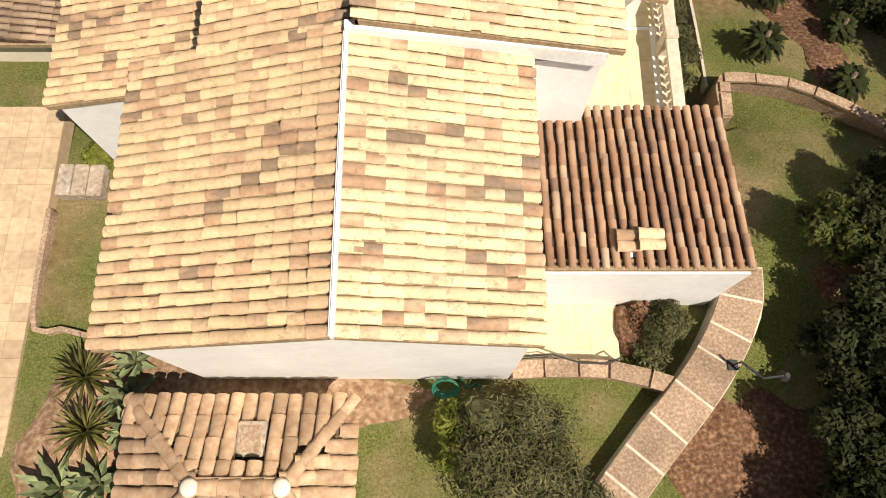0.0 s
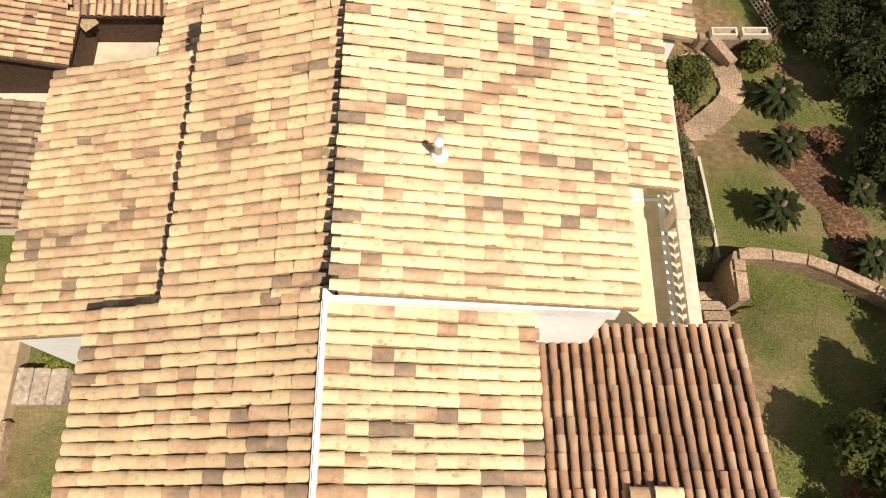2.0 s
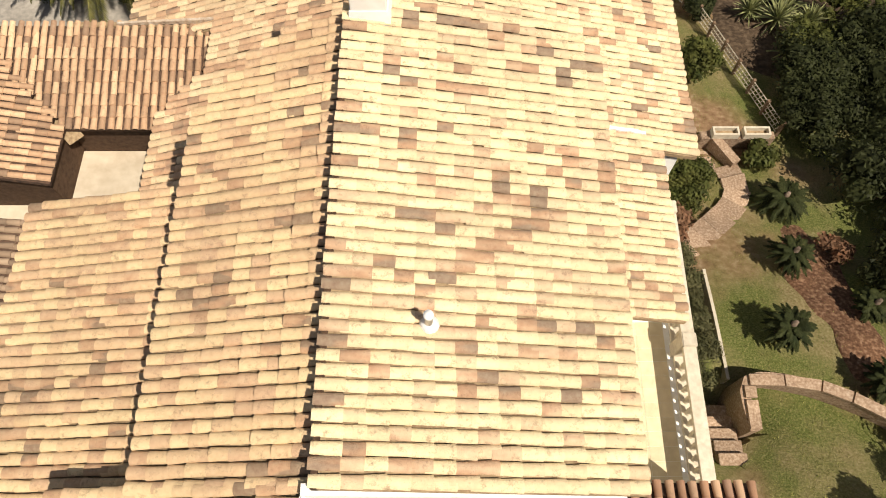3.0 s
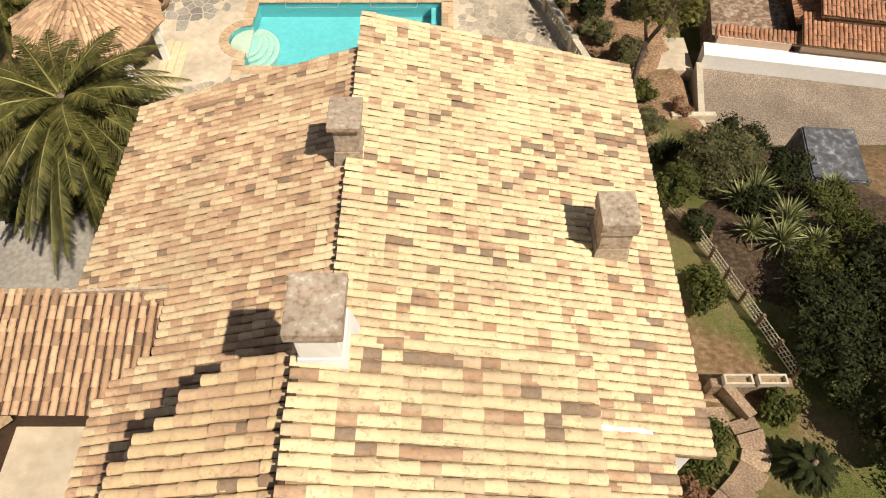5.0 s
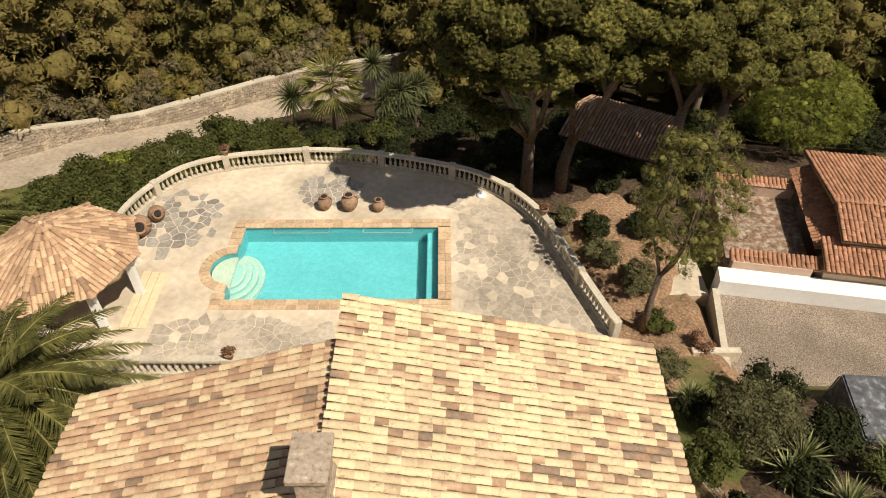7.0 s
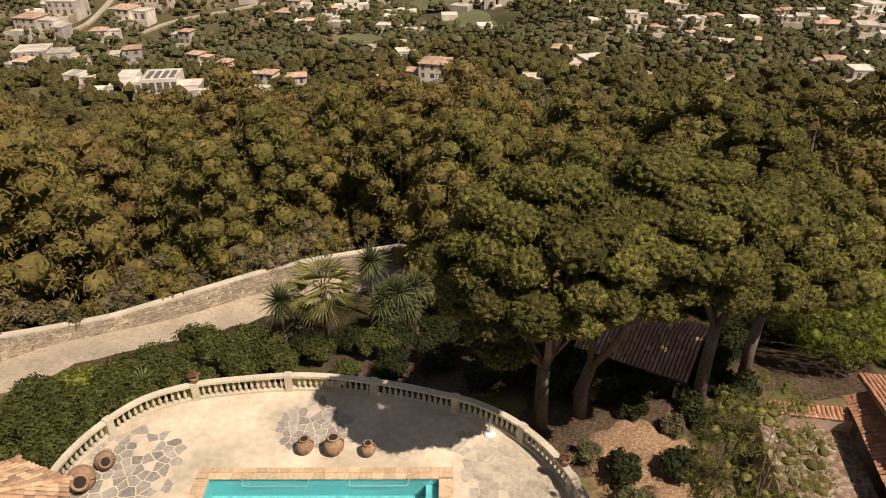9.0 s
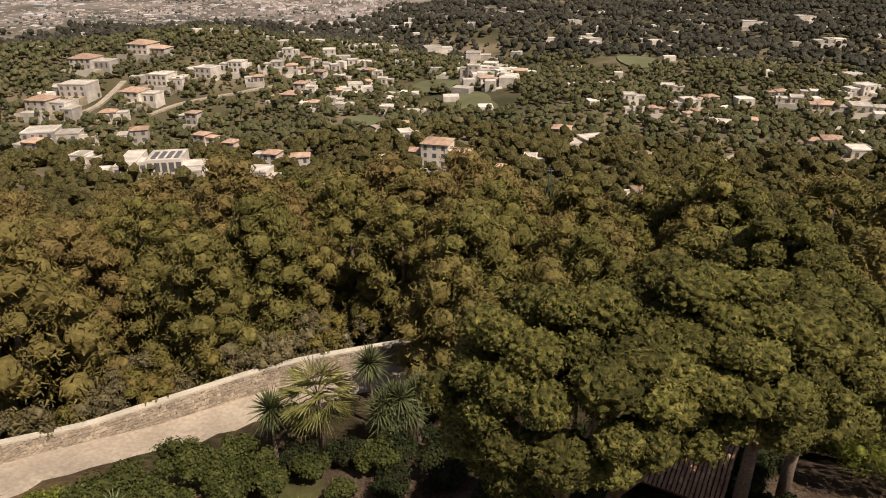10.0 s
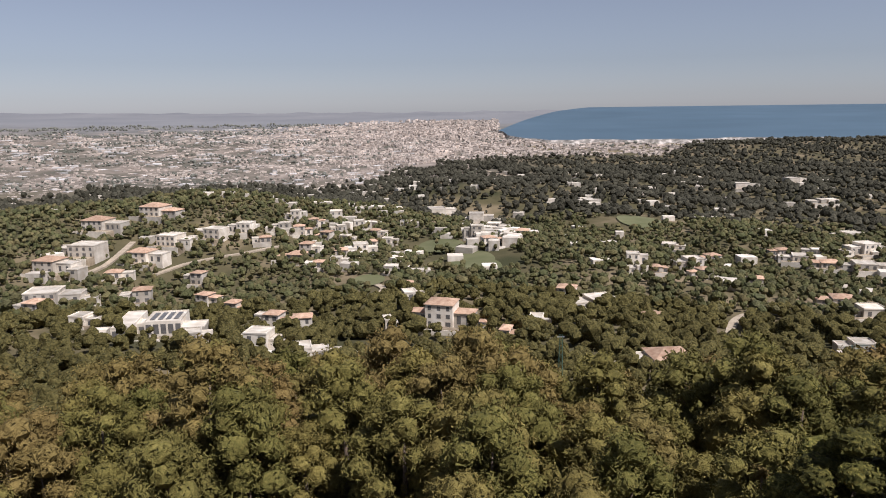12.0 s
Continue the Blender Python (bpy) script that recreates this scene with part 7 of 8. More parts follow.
spots, tries = [], 0
while len(spots) < 146 and tries < 12000:
    tries += 1
    y = g.uniform(42, 84) if len(spots) < 76 else g.uniform(84, 118)
    x = g.uniform(-0.72 * y + 2, 0.75 * y)
    if x < 0 and y < float(wall_y(x)) + 2.0:
        continue
    if x >= 0 and y < 61.5:
        continue
    if any((x - a) ** 2 + (y - b) ** 2 < 3.5 ** 2 for a, b in spots):
        continue
    spots.append((x, y))
used = []
for i, (x, y) in enumerate(spots):
    s = g.uniform(0.9, 1.38) * (1.2 if y > 88 else 1.05)
    m = pose(x, y, hgt(x, y) - 0.2, 0, 0, g.uniform(0, 360)) @ Matrix.Diagonal((1, 1, 1, 1))
    v = variants[i % 4 if y < 84 else 4 + i % 4]
    if v not in used:
        used.append(v)
        v.matrix_basis = m
        v.scale = (s, s, s)
    else:
        c = copy_thing(v, m)
        c.scale = (s, s, s)
# dry undergrowth at the wood's edge
for k in range(72):
    t = (k % 36 + g.uniform(-0.4, 0.4)) / 35
    x = -40 + 41 * t
    y = float(wall_y(x)) + (g.uniform(1.3, 2.6) if k < 36 else g.uniform(3.2, 8.0))
    shrub(x, y, g.uniform(1.2, 2.2), g.uniform(2.6, 5.4), "dull brownish scrub behind the lane wall", M_SCRUB if k % 3 else M_PINE, 13, 90, 0.10, 0.24, stems=False)


CLEAR = []


def woods(name, n, d0, d1, size, leaves, lw, ll, seed, keep, label, cores=1, grow=0.0, mat=M_WOODS):
    """Crowns of far trees in one mesh: lumpy cores with loose outer leaves."""
    g = np.random.default_rng(seed)
    geo, made, slot = Geo(), 0, []
    while made < n:
        k = 4000
        d = np.sqrt(g.uniform(d0 ** 2, d1 ** 2, k))
        az = g.uniform(-0.61, 0.61, k)
        x, y = d * np.sin(az), 31 + d * np.cos(az)
        ok = keep(x, y, d, az, g)
        for cx, cy, cr in CLEAR:
            ok &= (x - cx) ** 2 + (y - cy) ** 2 > cr * cr
        x, y, d = x[ok][: n - made], y[ok][: n - made], d[ok][: n - made]
        m = len(x)
        z = height(x, y)
        s = size * g.uniform(0.5, 1.45, m) * (1 + grow * (d - d0) / (d1 - d0))
        mid = np.stack([x, y, z + s * 1.05], -1)
        off = g.normal(size=(m, cores, 3)) * np.array([0.42, 0.42, 0.34]) * (1 if cores > 1 else 0)
        lump = mid[:, None] + off * s[:, None, None]
        r = s[:, None] * g.uniform(0.42, 0.68, (m, cores)) if cores > 1 else s[:, None] * 0.9
        if leaves:
            pick = g.integers(0, cores, (m, leaves))
            rows_ = np.arange(m)[:, None]
            dirs = unit(g.normal(size=(m, leaves, 3)))
            dirs[..., 2] = np.abs(dirs[..., 2]) * 1.1 - 0.25
            root = lump[rows_, pick] + dirs * r[rows_, pick][..., None] * g.uniform(0.8, 1.05, (m, leaves, 1))
            geo.quads(leaf_quads(root.reshape(-1, 3), dirs.reshape(-1, 3) + np.array([0, 0, 0.3]), lw, ll, g, 0.35))
            slot += [0] * (m * leaves)
        v = lump[:, :, None] + ICO_V[None, None] * r[:, :, None, None] * g.uniform(0.7, 1.2, (m, cores, 12, 1)) * g.uniform(0.8, 1.25, (m, cores, 1, 3))
        base = geo.n
        geo.v.extend(map(tuple, v.reshape(-1, 3).tolist()))
        geo.f.extend((base + 12 * i + a, base + 12 * i + b, base + 12 * i + c) for i in range(m * cores) for a, b, c in ICO_F)
        geo.n += 12 * m * cores
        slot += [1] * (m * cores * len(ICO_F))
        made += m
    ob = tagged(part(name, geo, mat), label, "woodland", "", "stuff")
    # cores of leafy woods take the darker copy, painting the crowns' inner shade
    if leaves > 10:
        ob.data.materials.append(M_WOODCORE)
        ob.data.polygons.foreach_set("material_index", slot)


def city_zone(az, d):
    near = np.interp(az, [-0.66, -0.38, -0.24, -0.12, -0.08, -0.01, 0.08, 0.20, 0.30, 0.33, 0.36, 0.7], [1080, 1100, 1020, 1000, 1230, 1540, 1560, 1540, 1600, 1850, 9000, 9000])
    return near


def city_end(az):
    return np.interp(az, [-0.66, -0.25, -0.1, 0.06, 0.7], [2750, 2850, 3200, 3350, 3350])


def coast(az):
    return np.interp(az, [0.06, 0.068, 0.08, 0.11, 0.14, 0.30, 0.34, 0.40, 0.7], [9000, 2600, 2150, 2000, 1960, 1960, 2000, 2050, 2100])

# ---- houses of the valley ----
def house(x, y, w, d, h, rot, roof, label, storeys=2, z=None, shape=0):
    """A villa: walls with window openings, and a flat or tiled roof."""
    z = hgt(x, y) + 0.8 if z is None else z
    w, d, h = w * 1.14, d * 1.14, h * 1.12
    e = thing("villa_house", (x, y, z), label, "house", "houses of the valley", rz=rot)
    q = random.Random(int(abs(x) * 10 + y))
    side_ = q.choice((-1, 1))
    blocks = [(-w * 0.5, w * 0.16, -d * 0.5, d * 0.5, h), (w * 0.163, w * 0.62, -d * 0.3, d * 0.42, h * q.uniform(0.55, 0.85))]
    if shape:
        blocks += [(-w * 0.95, -w * 0.503, -d * 0.1, d * 0.5, h * 0.5), (w * 0.623, w * 0.95, -d * 0.55, d * 0.1, h * 0.42)]
    for k, (x0_, x1_, y0_, y1_, top) in enumerate(blocks):
        if side_ < 0:
            x0_, x1_ = -x1_, -x0_
        wall_ = part("wall" if k == 0 else "wing", Geo().box(x0_, x1_, y0_, y1_, -4, top), M_HOUSE, e)
        if roof == "flat" or (k and q.random() < 0.45):
            lip = [(x0_ - 0.15, x1_ + 0.15, y0_ - 0.15, y0_ + 0.2), (x0_ - 0.15, x1_ + 0.15, y1_ - 0.2, y1_ + 0.15), (x0_ - 0.15, x0_ + 0.2, y0_ + 0.2, y1_ - 0.2), (x1_ - 0.2, x1_ + 0.15, y0_ + 0.2, y1_ - 0.2)]
            rim = Geo()
            for a in lip:
                rim.box(*a, top + 0.003, top + 0.6)
            part("parapet", rim, M_HOUSE, wall_)
            part("roof", Geo().box(x0_ + 0.21, x1_ - 0.21, y0_ + 0.21, y1_ - 0.21, top + 0.003, top + 0.2), M_FLATROOF, wall_, "dusty flat roof")
        else:
            mx_, my_, rise = (x0_ + x1_) / 2, (y0_ + y1_) / 2, (y1_ - y0_) * 0.17
            run = max(0.3, (x1_ - x0_) / 2 - (y1_ - y0_) * 0.4)
            part("roof", Geo().add([(x0_ - 0.5, y0_ - 0.5, top + 0.003), (x1_ + 0.5, y0_ - 0.5, top + 0.003), (x1_ + 0.5, y1_ + 0.5, top + 0.003), (x0_ - 0.5, y1_ + 0.5, top + 0.003), (mx_ - run, my_, top + rise), (mx_ + run, my_, top + rise)],
                                   [(0, 1, 5, 4), (1, 2, 5), (2, 3, 4, 5), (3, 0, 4), (0, 3, 2, 1)]), M_FARTILE, wall_, "terracotta tile roof")
        n = max(1, int((x1_ - x0_) / 3.4)) if y < 640 else 0
        floors_ = storeys if k == 0 else 1
        for s in range(floors_):
            zz = s * top / floors_ + top / floors_ * 0.25
            for j in range(n):
                xx, half = x0_ + (j + 0.5) * (x1_ - x0_) / n, q.uniform(0.55, 1.05)
                part("window", Geo().box(xx - half, xx + half, y0_ - 0.05, y0_ + 0.1, zz, zz + top / floors_ * 0.55), M_WINDOW, wall_)
    part("terrace", Geo().box(-w * 0.55, w * 0.5, -d * 1.1, -d * 0.503, -4, 0.7), M_YARD, e, "pale paved terrace")
    part("terrace_wall", Geo().box(-w * 0.57, w * 0.52, -d * 1.1 - 0.3, -d * 1.1 - 0.003, -4, 1.4), M_HOUSE, e)
    return e


M_FLATROOF = surface("dusty_flat_roof", [(0.3, (0.42, 0.36, 0.28)), (0.7, (0.68, 0.62, 0.53))], 0.3, 0.9, 0, 10, 0.3, 0.2, 0.08)
M_YARD = surface("pale_yard_earth", [(0.3, (0.20, 0.15, 0.095)), (0.7, (0.42, 0.34, 0.24))], 0.25, 0.95, 0, 10, 0.2, 0.3, 0.06)
M_HOUSE = surface("pale_house_render", [(0.3, (0.50, 0.43, 0.34)), (0.7, (0.74, 0.67, 0.57))], 0.25, 0.9, 0, 10, 0.32, 0.15, 0.05)
M_FARTILE = surface("far_terracotta", [(0.3, (0.36, 0.215, 0.14)), (0.7, (0.56, 0.39, 0.27))], 0.6, 0.9, 0, 10, 0.2, 0.15, 0.1)
M_WINDOW = surface("dark_window", [(0.3, (0.10, 0.095, 0.09)), (0.7, (0.16, 0.15, 0.14))], 0.5, 0.3, 0, 10, 0, 0.1)
# shore, town and sea colours below carry painted distance haze
M_SHORE = surface("haze_tinted_shore", [(0.35, (0.16, 0.145, 0.125)), (0.5, (0.28, 0.25, 0.22)), (0.65, (0.50, 0.45, 0.40))], 0.08, 0.95, 0, 10, 0, 0.2, 0.02)
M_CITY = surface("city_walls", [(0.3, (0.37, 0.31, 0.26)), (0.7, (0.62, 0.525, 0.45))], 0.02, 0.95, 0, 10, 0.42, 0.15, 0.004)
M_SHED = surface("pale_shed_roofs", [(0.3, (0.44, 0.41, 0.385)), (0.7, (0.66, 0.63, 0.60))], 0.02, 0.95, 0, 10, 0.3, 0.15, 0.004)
M_CITYTREE = surface("haze_tinted_city_trees", [(0.3, (0.14, 0.14, 0.115)), (0.7, (0.20, 0.195, 0.16))], 0.02, 0.95, 0, 10, 0.2, 0.1, 0.01)
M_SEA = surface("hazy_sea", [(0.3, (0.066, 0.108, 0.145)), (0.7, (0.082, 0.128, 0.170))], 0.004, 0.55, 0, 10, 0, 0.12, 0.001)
M_FAIRWAY = surface("fairway_grass", [(0.3, (0.105, 0.112, 0.048)), (0.7, (0.165, 0.160, 0.080))], 0.05, 0.95, 0, 10, 0, 0.15, 0.01)
VALLEY_ROADS = [[(-206.6, 397.6), (-206.5, 420.6), (-205.4, 434.7), (-207.3, 461.7), (-208.8, 481.9)], [(-175.6, 432.9), (-169.2, 449.4), (-162.3, 459.5), (-148.0, 470.6), (-133.8, 478.5), (-108.3, 500.9)], [(-51.7, 409.7), (-43.5, 398.1), (-33.8, 376.3), (-40.4, 358.8)], [(252.1, 469.0), (271.8, 483.7), (310.1, 527.3)], [(62.6, 1266.5), (96.9, 1199.7), (156.5, 1093.0), (228.0, 1031.9)], [(108.1, 292.5), (124.9, 328.7), (137.8, 341.7)]]
VILLAS = [
    (-192.3, 356.9, 19.3, 12.0, 6.2, 10, 'flat', 2, 1),
    (-160.2, 376.8, 11.7, 7.2, 6.2, 17, 'tile', 2, 0),
    (-96.9, 286.6, 7.6, 6, 3.6, 18, 'flat', 1, 0),
    (-123.2, 374.3, 9.5, 6, 6.2, -20, 'tile', 2, 0),
    (-76.6, 316.8, 9.2, 6, 6.2, -14, 'tile', 2, 0),
    (-62.9, 307.5, 9.8, 6.1, 6.2, 9, 'tile', 2, 0),
    (-68.6, 277.7, 11.6, 7.2, 6.2, -8, 'flat', 2, 1),
    (-51.9, 267.9, 11.9, 7.4, 3.6, 15, 'flat', 1, 1),
    (-30.0, 253.8, 6.3, 6, 3.6, 14, 'flat', 1, 0),
    (-222.8, 443.6, 22, 13.6, 6.2, -5, 'flat', 2, 0),
    (-220.7, 411.5, 17.8, 11.0, 6.2, -12, 'tile', 2, 1),
    (-186.9, 452.3, 18.0, 11.2, 6.2, -14, 'tile', 2, 0),
    (-181.6, 485.1, 18.4, 11.4, 6.2, -14, 'flat', 2, 0),
    (-162.8, 501.1, 16.7, 10.3, 6.2, -18, 'flat', 2, 0),
    (-211.7, 537.1, 22, 13.6, 6.2, -15, 'tile', 2, 0),
    (-233.3, 495.1, 20.8, 12.9, 6.2, -10, 'tile', 2, 0),
    (-146.3, 421.6, 9.9, 6.1, 6.2, -14, 'tile', 2, 0),
    (-189.0, 417.4, 11.6, 7.2, 3.6, 10, 'tile', 1, 0),
    (-0.6, 305.0, 15.2, 9.4, 8.6, -15, 'tile', 3, 1),
    (-17.3, 337.8, 7.6, 6, 6.2, 17, 'flat', 2, 0),
    (66.9, 246.1, 16.6, 10.3, 3.6, 5, 'tile', 1, 1),
    (45.1, 221.9, 6.3, 6, 3.6, 0, 'flat', 1, 0),
    (55.4, 368.4, 11.7, 7.3, 6.2, -18, 'tile', 2, 0),
    (68.7, 357.7, 16.0, 9.9, 3.6, 17, 'flat', 1, 0),
    (35.6, 300.9, 6.8, 6, 3.6, -13, 'flat', 1, 0),
    (145.7, 272.5, 9.7, 6.0, 3.6, -7, 'flat', 1, 0),
    (141.4, 439.2, 13.2, 8.2, 6.2, 11, 'flat', 2, 0),
    (163.8, 403.3, 9.9, 6.2, 3.6, -20, 'tile', 1, 0),
    (111.1, 443.1, 9.8, 6.1, 6.2, -9, 'flat', 2, 0),
    (183.3, 354.6, 12.7, 7.8, 3.6, -15, 'tile', 1, 0),
    (180.0, 326.3, 13.0, 8.0, 3.6, -5, 'flat', 1, 0),
    (-121.2, 566.7, 9.5, 6, 6.2, -2, 'flat', 2, 0),
    (-91.8, 480.9, 11.1, 6.9, 6.2, -13, 'tile', 2, 0),
    (-99.2, 463.9, 15.0, 9.3, 3.6, -13, 'tile', 1, 0),
    (-59.0, 500.4, 12.8, 7.9, 6.2, 12, 'flat', 2, 0),
    (-70.1, 484.4, 11.1, 6.9, 3.6, 10, 'tile', 1, 0),
    (-95.6, 596.2, 13.0, 8.1, 6.2, 8, 'flat', 2, 0),
    (-120.9, 527.1, 10.3, 6.4, 6.2, 0, 'flat', 2, 0),
    (29.1, 709.5, 18.2, 11.3, 8.6, -5, 'flat', 3, 1),
    (38.1, 595.2, 13.7, 8.5, 8.6, -15, 'flat', 3, 1),
    (18.5, 560.8, 11.4, 7.1, 8.6, -10, 'flat', 3, 0),
    (29.0, 517.7, 11.8, 7.3, 6.2, 15, 'tile', 2, 0),
    (57.4, 559.6, 12.2, 7.5, 6.2, -18, 'tile', 2, 0),
    (-10.1, 747.0, 22, 13.6, 6.2, 10, 'flat', 2, 0),
    (151.9, 803.7, 22, 13.6, 3.6, 10, 'flat', 1, 0),
    (272.5, 901.1, 22, 13.6, 3.6, 15, 'flat', 1, 0),
    (368.1, 905.6, 22, 13.6, 6.2, -15, 'flat', 2, 0),
    (475.0, 1003.9, 22, 13.6, 6.2, 10, 'flat', 2, 0),
    (405.0, 793.8, 22, 13.6, 3.6, -5, 'flat', 1, 0),
    (164.1, 541.4, 13.0, 8.1, 3.6, -20, 'flat', 1, 0),
    (177.9, 504.4, 12.3, 7.6, 3.6, 15, 'tile', 1, 0),
    (232.6, 493.9, 16.1, 10.0, 3.6, -20, 'flat', 1, 0),
    (241.9, 475.5, 15.0, 9.3, 3.6, -18, 'tile', 1, 0),
    (281.9, 504.7, 16.3, 10.1, 6.2, 12, 'flat', 2, 1),
    (322.6, 594.7, 17.4, 10.8, 3.6, 10, 'flat', 1, 0),
    (89.4, 326.0, 9.3, 6, 3.6, 15, 'tile', 1, 0),
    (21.8, 284.1, 4.6, 6, 3.6, -18, 'tile', 1, 0),
    (-25.0, 306.2, 4.2, 6, 3.6, 15, 'flat', 1, 0),
    (-31.8, 424.8, 10.7, 6.7, 3.6, -10, 'flat', 1, 0),
    (263.7, 463.3, 17.1, 10.6, 3.6, -15, 'flat', 1, 1),
    (-102.6, 559.8, 9.4, 6, 6.2, 12, 'tile', 2, 0),
    (-86.4, 565.6, 9.4, 6, 3.6, 18, 'flat', 1, 0),
    (-71.0, 583.1, 11.2, 6.9, 6.2, 15, 'flat', 2, 0),
    (-57.3, 571.5, 10.9, 6.8, 3.6, -19, 'tile', 1, 0),
    (-90.3, 525.7, 10.1, 6.3, 6.2, -20, 'tile', 2, 0),
    (-76.1, 539.5, 9.0, 6, 3.6, -20, 'flat', 1, 0),
    (-58.8, 532.8, 10.2, 6.3, 3.6, -11, 'tile', 1, 0),
    (-45.6, 547.6, 9.1, 6, 3.6, -10, 'flat', 1, 0),
    (-145.9, 515.5, 13.6, 8.4, 6.2, -10, 'flat', 2, 0),
    (-127.8, 498.7, 9.8, 6.1, 3.6, 13, 'tile', 1, 0),
    (-107.3, 529.8, 10.3, 6.4, 6.2, 10, 'tile', 2, 0),
    (-68.6, 451.4, 8.1, 6, 3.6, -5, 'flat', 1, 0),
    (-80.5, 440.6, 8.5, 6, 3.6, 2, 'tile', 1, 0),
    (-23.4, 371.0, 7.9, 6, 3.6, 5, 'tile', 1, 0),
    (107.5, 423.1, 8.3, 6, 3.6, 0, 'flat', 1, 0),
    (118.7, 422.7, 7.2, 6, 3.6, 5, 'tile', 1, 0),
    (141.9, 419.8, 10.1, 6.3, 3.6, 15, 'tile', 1, 0),
    (228.4, 509.6, 10.7, 6.6, 3.6, 0, 'tile', 1, 0),
    (248.7, 503.6, 10.8, 6.7, 3.6, -20, 'flat', 1, 0),
    (-100.5, 347.6, 7.8, 6, 6.2, -15, 'tile', 2, 0),
    (-186.3, 330.7, 12.0, 7.5, 6.2, -15, 'tile', 2, 0),
    (-152.4, 309.7, 8.7, 6, 3.6, -10, 'flat', 1, 0),
]

def modern_villa(x, y, rot):
    """A large white villa of flat-roofed blocks on a walled terrace."""
    e = thing("modern_villa", (x, y, hgt(x, y) + 1.0), "large white modern villa of flat-roofed blocks", "house", rz=rot)
    for name, x0_, x1_, y0_, y1_, top in (("main_block", -2, 12, -6, 9, 5.6), ("long_wing", -14, -6.5, -8, 16, 4.2), ("link", -6.497, -2.003, 0, 8, 3.2), ("low_block", 12.003, 21, -7.5, 2, 3.0), ("pool_house", -22, -16, -7, -1, 2.8)):
        block = part(name, Geo().box(x0_, x1_, y0_, y1_, -5, top), M_HOUSE, e)
        rim = Geo()
        for a in ((x0_, x1_, y0_, y0_ + 0.35), (x0_, x1_, y1_ - 0.35, y1_), (x0_, x0_ + 0.35, y0_ + 0.35, y1_ - 0.35), (x1_ - 0.35, x1_, y0_ + 0.35, y1_ - 0.35)):
            rim.box(*a, top + 0.003, top + 0.5)
        part("parapet", rim, M_HOUSE, block)
        part("roof", Geo().box(x0_ + 0.36, x1_ - 0.36, y0_ + 0.36, y1_ - 0.36, top + 0.003, top + 0.15), M_HOUSE if name in ("long_wing", "low_block") else M_FLATROOF, block, "pale flat roof")
        for j in range(int((x1_ - x0_) / 2.8)):
            part("window", Geo().box(x0_ + 0.6 + 2.8 * j, x0_ + 2.6 + 2.8 * j, y0_ - 0.06, y0_ + 0.1, 0.9, top - 0.8), M_WINDOW, block)
        if name == "main_block":
            for j in range(4):
                part("skylight", Geo().box(x0_ + 1.6 + 3 * j, x0_ + 3.4 + 3 * j, -3, 6.5, top + 0.153, top + 0.45), M_WINDOW, block, "dark glazed roof light")
    part("terrace", Geo().box(-19, 20, -15, -8.01, -5, 0.5), M_YARD, e, "pale paved terrace")
    part("terrace_wall", Geo().box(-19.3, 20.3, -15.4, -15.003, -5, 1.5), M_HOUSE, e)
    for k in range(-20, 24, 5):
        CLEAR.append((x + k, y - 4, 8.0))
        CLEAR.append((x * 0.95 + k * 0.95, y - 20, 7.0))


modern_villa(-119.0, 299.0, 8)
pool_far = thing("garden_pool", (142.5, 267.0, hgt(142.5, 267.0) + 1.2), "small blue pool beside a white villa", "pool", rz=-7)
part("water", Geo().box(-3.6, 3.6, -2.2, 2.2, -3, 0.1), M_POOL, pool_far, "bright blue water")
pool_rim = Geo()
for a in ((-5, 5, -3.6, -2.203), (-5, 5, 2.203, 3.6), (-5, -3.603, -2.203, 2.203), (3.603, 5, -2.203, 2.203)):
    pool_rim.box(*a, -3, 0.3)
part("surround", pool_rim, M_HOUSE, pool_far, "pale paved surround")
for k in (0, 6, 12, 18):
    CLEAR.append((142.5 - 0.5 * k, 267.0 - k, 6.5))
FAIRWAYS = [(14, 478, 15, 30, 0.0), (-7, 536, 17, 25, 0.0), (25, 456, 7, 19, 0.0), (168, 652, 17, 42, 0.0), (-45, 402, 9, 16, 0.0)]
for hx, hy, hw, hd, hh, hrot, hroof, hst, hs in VILLAS:
    lab = {"flat": "white flat-roofed villa among the pines", "tile": "pale villa with a terracotta roof among pines"}[hroof]
    house(hx, hy, hw, hd, hh, hrot, hroof, lab, hst, None, hs)
    CLEAR.append((hx, hy, hw * 0.5))
    CLEAR.append((hx * 0.985, hy - hd * 0.8, hw * (0.4 if hy < 330 else 0.22)))
    if hy < 330:
        CLEAR.append((hx * 0.96, hy - hd * 1.3, hw * 0.4))
        CLEAR.append((hx * 0.93, hy - hd * 1.9, hw * 0.34))
for fx, fy, fr1, fr2, frot in FAIRWAYS:
    g_ = Geo()
    ring = [(fx + fr1 * math.cos(a) * math.cos(frot) - fr2 * math.sin(a) * math.sin(frot), fy + fr1 * math.cos(a) * math.sin(frot) + fr2 * math.sin(a) * math.cos(frot)) for a in np.linspace(0, 2 * math.pi, 40)[:-1]]
    g_.add([(x, y, hgt(x, y) + 0.9) for x, y in ring] + [(fx, fy, hgt(fx, fy) + 0.9)], [(i, (i + 1) % 39, 39) for i in range(39)])
    tagged(part("fairway", g_, M_FAIRWAY), "open green fairway between the trees", "grass", "", "structure")
    for s_ in (-0.6, -0.2, 0.2, 0.6):
        CLEAR.append((fx + s_ * fr1 * math.cos(frot), fy + s_ * fr1 * math.sin(frot), fr2 * 0.9))

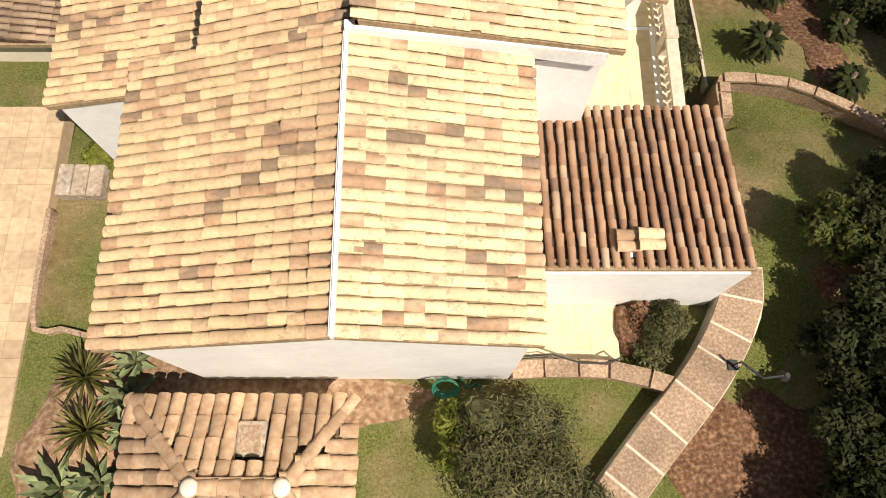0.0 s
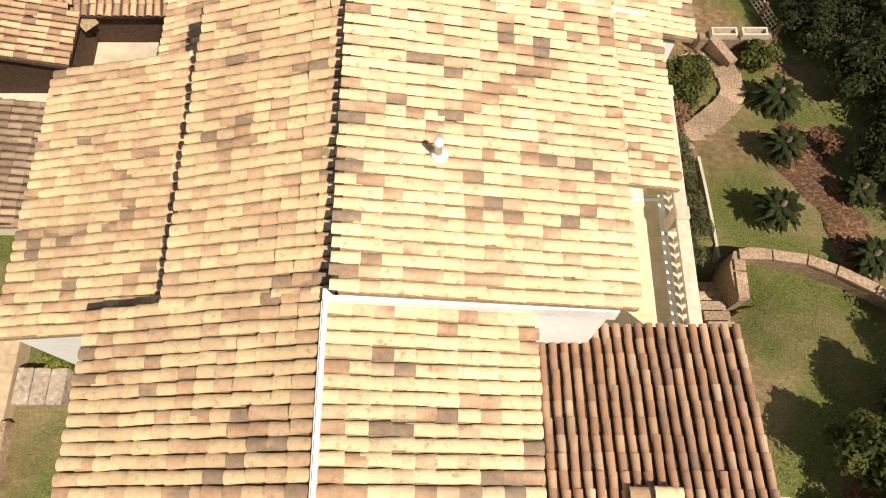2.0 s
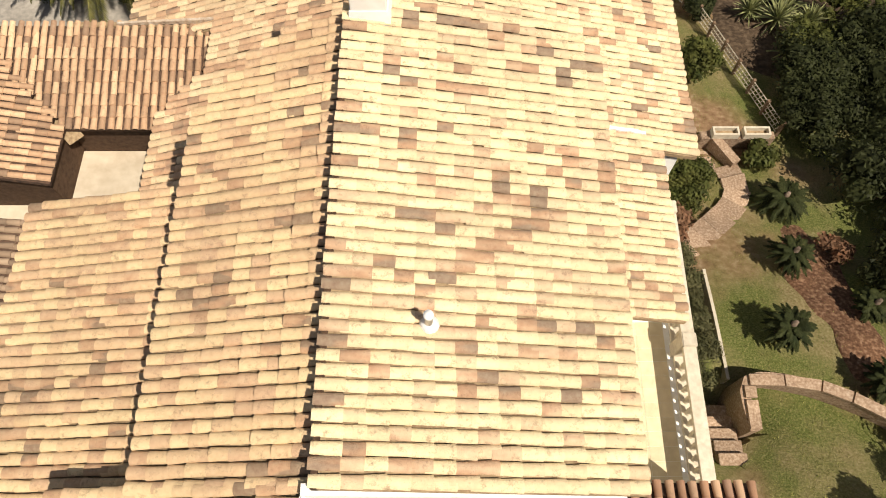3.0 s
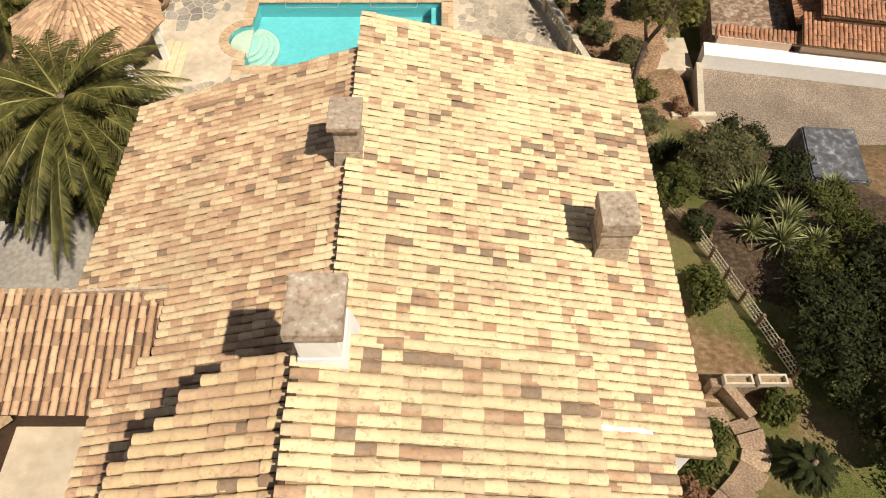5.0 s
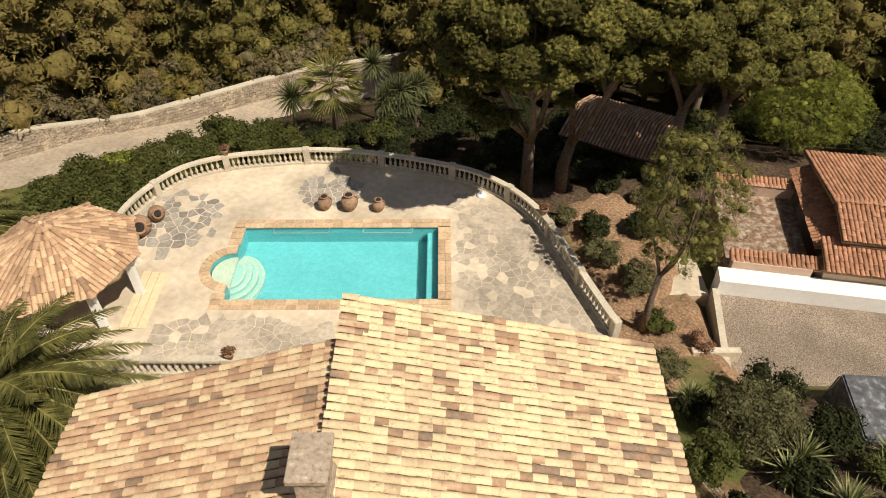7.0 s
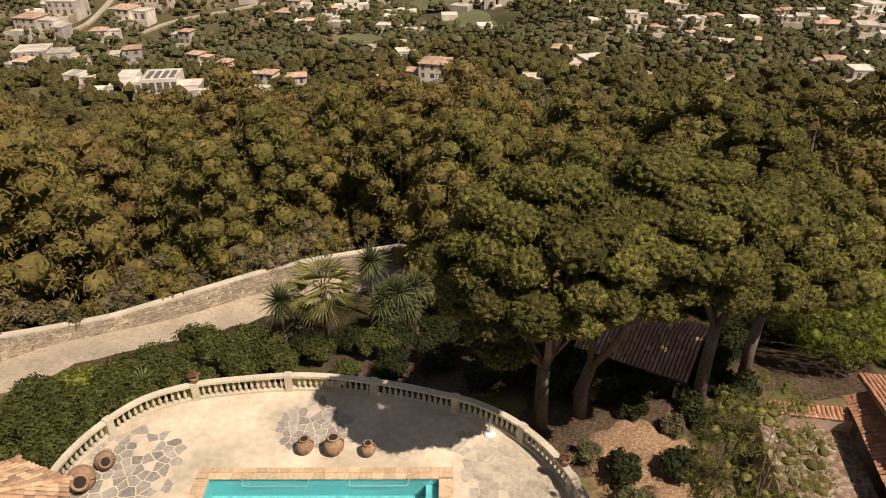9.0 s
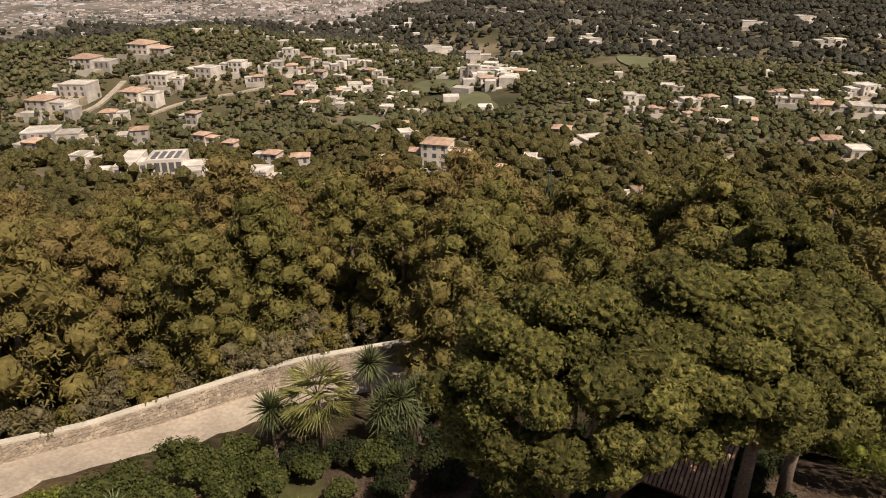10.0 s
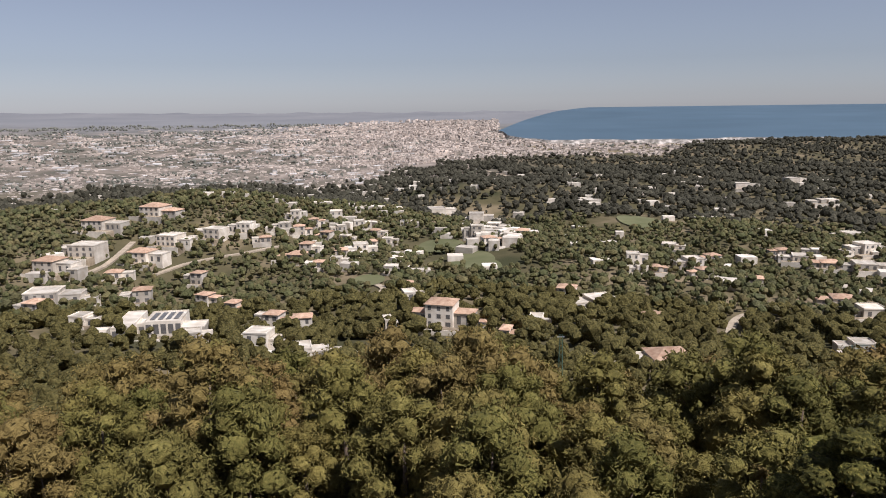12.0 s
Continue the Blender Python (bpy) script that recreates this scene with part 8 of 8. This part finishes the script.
for pts_ in VALLEY_ROADS:
    line_ = [Vector((p.x, p.y, hgt(p.x, p.y) + 0.7)) for p in smooth_line(pts_, 6.0)]
    tagged(part("valley_road", ribbon(Geo(), line_, -1.9, 1.9, -1.5, 0.0), M_ROAD), "pale road winding between the villas", "road", "", "structure")
    for p in line_:
        CLEAR.append((p.x, p.y, 5.0))
        CLEAR.append((p.x * 0.98, p.y - 7, 4.5))
near_w = lambda x, y, d, az, g: (d > 86)
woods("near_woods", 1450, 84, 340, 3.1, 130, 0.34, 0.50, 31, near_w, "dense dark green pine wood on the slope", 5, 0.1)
mid_w = lambda x, y, d, az, g: d < np.minimum(city_zone(az, d), 1500) * g.uniform(0.93, 1.04, len(d))
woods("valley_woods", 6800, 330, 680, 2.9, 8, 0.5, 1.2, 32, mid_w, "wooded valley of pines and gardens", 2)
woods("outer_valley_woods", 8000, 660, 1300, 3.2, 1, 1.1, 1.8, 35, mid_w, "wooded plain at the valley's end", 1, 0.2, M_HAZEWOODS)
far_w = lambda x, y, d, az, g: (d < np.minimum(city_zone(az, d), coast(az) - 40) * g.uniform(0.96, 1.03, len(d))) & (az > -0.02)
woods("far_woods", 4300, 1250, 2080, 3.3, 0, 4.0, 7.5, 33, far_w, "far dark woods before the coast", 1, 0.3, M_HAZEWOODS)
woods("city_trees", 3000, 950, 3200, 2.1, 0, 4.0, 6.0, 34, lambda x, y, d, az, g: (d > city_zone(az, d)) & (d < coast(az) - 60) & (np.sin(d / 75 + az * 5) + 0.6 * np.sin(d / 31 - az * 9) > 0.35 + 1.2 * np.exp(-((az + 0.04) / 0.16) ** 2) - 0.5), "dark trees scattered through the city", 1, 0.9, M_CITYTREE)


def houses_stuff(name, n, d0, d1, keep, w, h, seed, label, mat, scaled=False):
    g = np.random.default_rng(seed)
    geo, made = Geo(), 0
    while made < n:
        d = math.sqrt(g.uniform(d0 ** 2, d1 ** 2))
        az = g.uniform(-0.66, 0.66)
        if not keep(d, az, g):
            continue
        x, y = d * math.sin(az), 31 + d * math.cos(az)
        q = d / 1000 if scaled else 1.0
        town = math.exp(-((az + 0.03) / 0.17) ** 2) if scaled else 1.0  # tall in the middle of the town, low and broad in the suburbs
        a, b, c = g.uniform(*w) * q * (1.35 - 0.35 * town), g.uniform(*w) * 0.8 * q, g.uniform(*h) * q * (0.30 + 0.5 * town)
        geo.box(-a / 2, a / 2, -b / 2, b / 2, -2, c, pose(x, y, hgt(x, y), 0, 0, g.normal(0, 18)))
        made += 1
    tagged(part(name, geo, mat), label, "buildings", "", "stuff")


houses_stuff("coast_blocks", 1000, 1500, 2000, lambda d, az, g: city_zone(az, d) < d < coast(az) - 20 and -0.02 < az < 0.34, (2.5, 7), (2.5, 6.0), 44, "pale apartment blocks along the bay", M_CITY, True)
houses_stuff("valley_houses", 330, 380, 1300, lambda d, az, g: d < city_zone(az, d) and g.random() < 0.22 + 0.7 * math.exp(-((az + 0.16) / 0.14) ** 2), (6, 13), (4, 7), 41, "small pale houses scattered in the wooded valley", M_HOUSE)
houses_stuff("hillside_village", 64, 470, 640, lambda d, az, g: math.hypot((az - 0.065) / 0.065, (d - 545) / 75) < g.uniform(0.3, 1.0), (6, 11), (5, 10), 45, "close white houses of a village on the golf course", M_HOUSE)
houses_stuff("city_blocks", 15000, 920, 3300, lambda d, az, g: city_zone(az, d) < d < min(coast(az) - 20, city_end(az) * g.uniform(0.86, 1.03)) and g.random() < (0.24 + 0.76 * math.exp(-((az + 0.04) / 0.17) ** 2) if d > 1450 else 0.55), (1.8, 4.6), (1.2, 4.2), 42, "hazy city blocks spread over the plain", M_CITY, True)
houses_stuff("suburb_sheds", 560, 1000, 3300, lambda d, az, g: city_zone(az, d) < d < min(coast(az) - 60, city_end(az) * g.uniform(0.8, 1.05)) and az < 0.0, (4, 17), (1.0, 2), 43, "long pale sheds on the plain", M_SHED, True)

# the bay
gs = Geo()
azs = np.linspace(0.0675, 0.72, 90)
vs, fs = [], []
for i, a in enumerate(azs):
    c0 = float(coast(a)) + 14 * math.sin(a * 70) + 9 * math.sin(a * 171)
    c1 = float(np.interp(a, [0.066, 0.075, 0.09, 0.118, 0.15, 0.19], [2380, 2520, 2820, 3450, 4250, 4880]))
    c0 = min(c0, c1 - 5)
    for j in range(14):
        d = c0 + (c1 - c0) * (j / 13) ** 1.2
        x, y = d * math.sin(a), 31 + d * math.cos(a)
        vs.append((x, y, float(np.interp(np.hypot(x, y - 31) + 31, PROFILE_Y, PROFILE_Z)) + 9.0))
for i in range(len(azs) - 1):
    for j in range(13):
        k = i * 14 + j
        fs.append((k, k + 14, k + 15, k + 1))
gs.add(vs, fs)
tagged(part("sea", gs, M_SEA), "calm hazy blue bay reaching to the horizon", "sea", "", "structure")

# the shore, sloping from the town down to the water
shore, sv, sf = Geo(), [], []
for i, a in enumerate(azs):
    x, y, z = vs[i * 14]
    d = math.hypot(x, y - 31)
    for dd, dz in ((-40, -16.0), (-8, 1.2), (3, 0.2)):
        sv.append(((d + dd) * math.sin(a), 31 + (d + dd) * math.cos(a), z + dz))
for i in range(len(azs) - 1):
    for j in range(2):
        k = i * 3 + j
        sf.append((k, k + 3, k + 4, k + 1))
shore.add(sv, sf)
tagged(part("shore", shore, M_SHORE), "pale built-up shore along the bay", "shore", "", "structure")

# lattice mast in the wood
M_MAST = surface("green_mast_paint", [(0.3, (0.07, 0.12, 0.085)), (0.7, (0.11, 0.17, 0.12))], 3, 0.6, 0, 10, 0, 0.1)
mast = thing("power_mast", (21.5, 160.0, hgt(21.5, 160.0)), "slender green lattice mast above the trees", "mast")
for sx, sy in ((-1, -1), (1, -1), (1, 1), (-1, 1)):
    part("leg", Geo().tube([(sx * 0.8, sy * 0.8, -0.5), (sx * 0.2, sy * 0.2, 21)], 0.05, 4), M_MAST, mast)
for k in range(14):
    z0, z1 = k * 1.45, (k + 1) * 1.45
    r0, r1 = 0.8 - 0.0279 * z0, 0.8 - 0.0279 * z1
    for q in range(4):
        a, b = ((-1, -1), (1, -1), (1, 1), (-1, 1))[q], ((1, -1), (1, 1), (-1, 1), (-1, -1))[q]
        part("brace", Geo().tube([(a[0] * r0, a[1] * r0, z0), (b[0] * r1, b[1] * r1, z1)], 0.025, 3), M_MAST, mast)
part("cross_arm", Geo().box(-0.7, 0.7, -0.06, 0.06, 20.4, 20.55), M_METAL, mast)
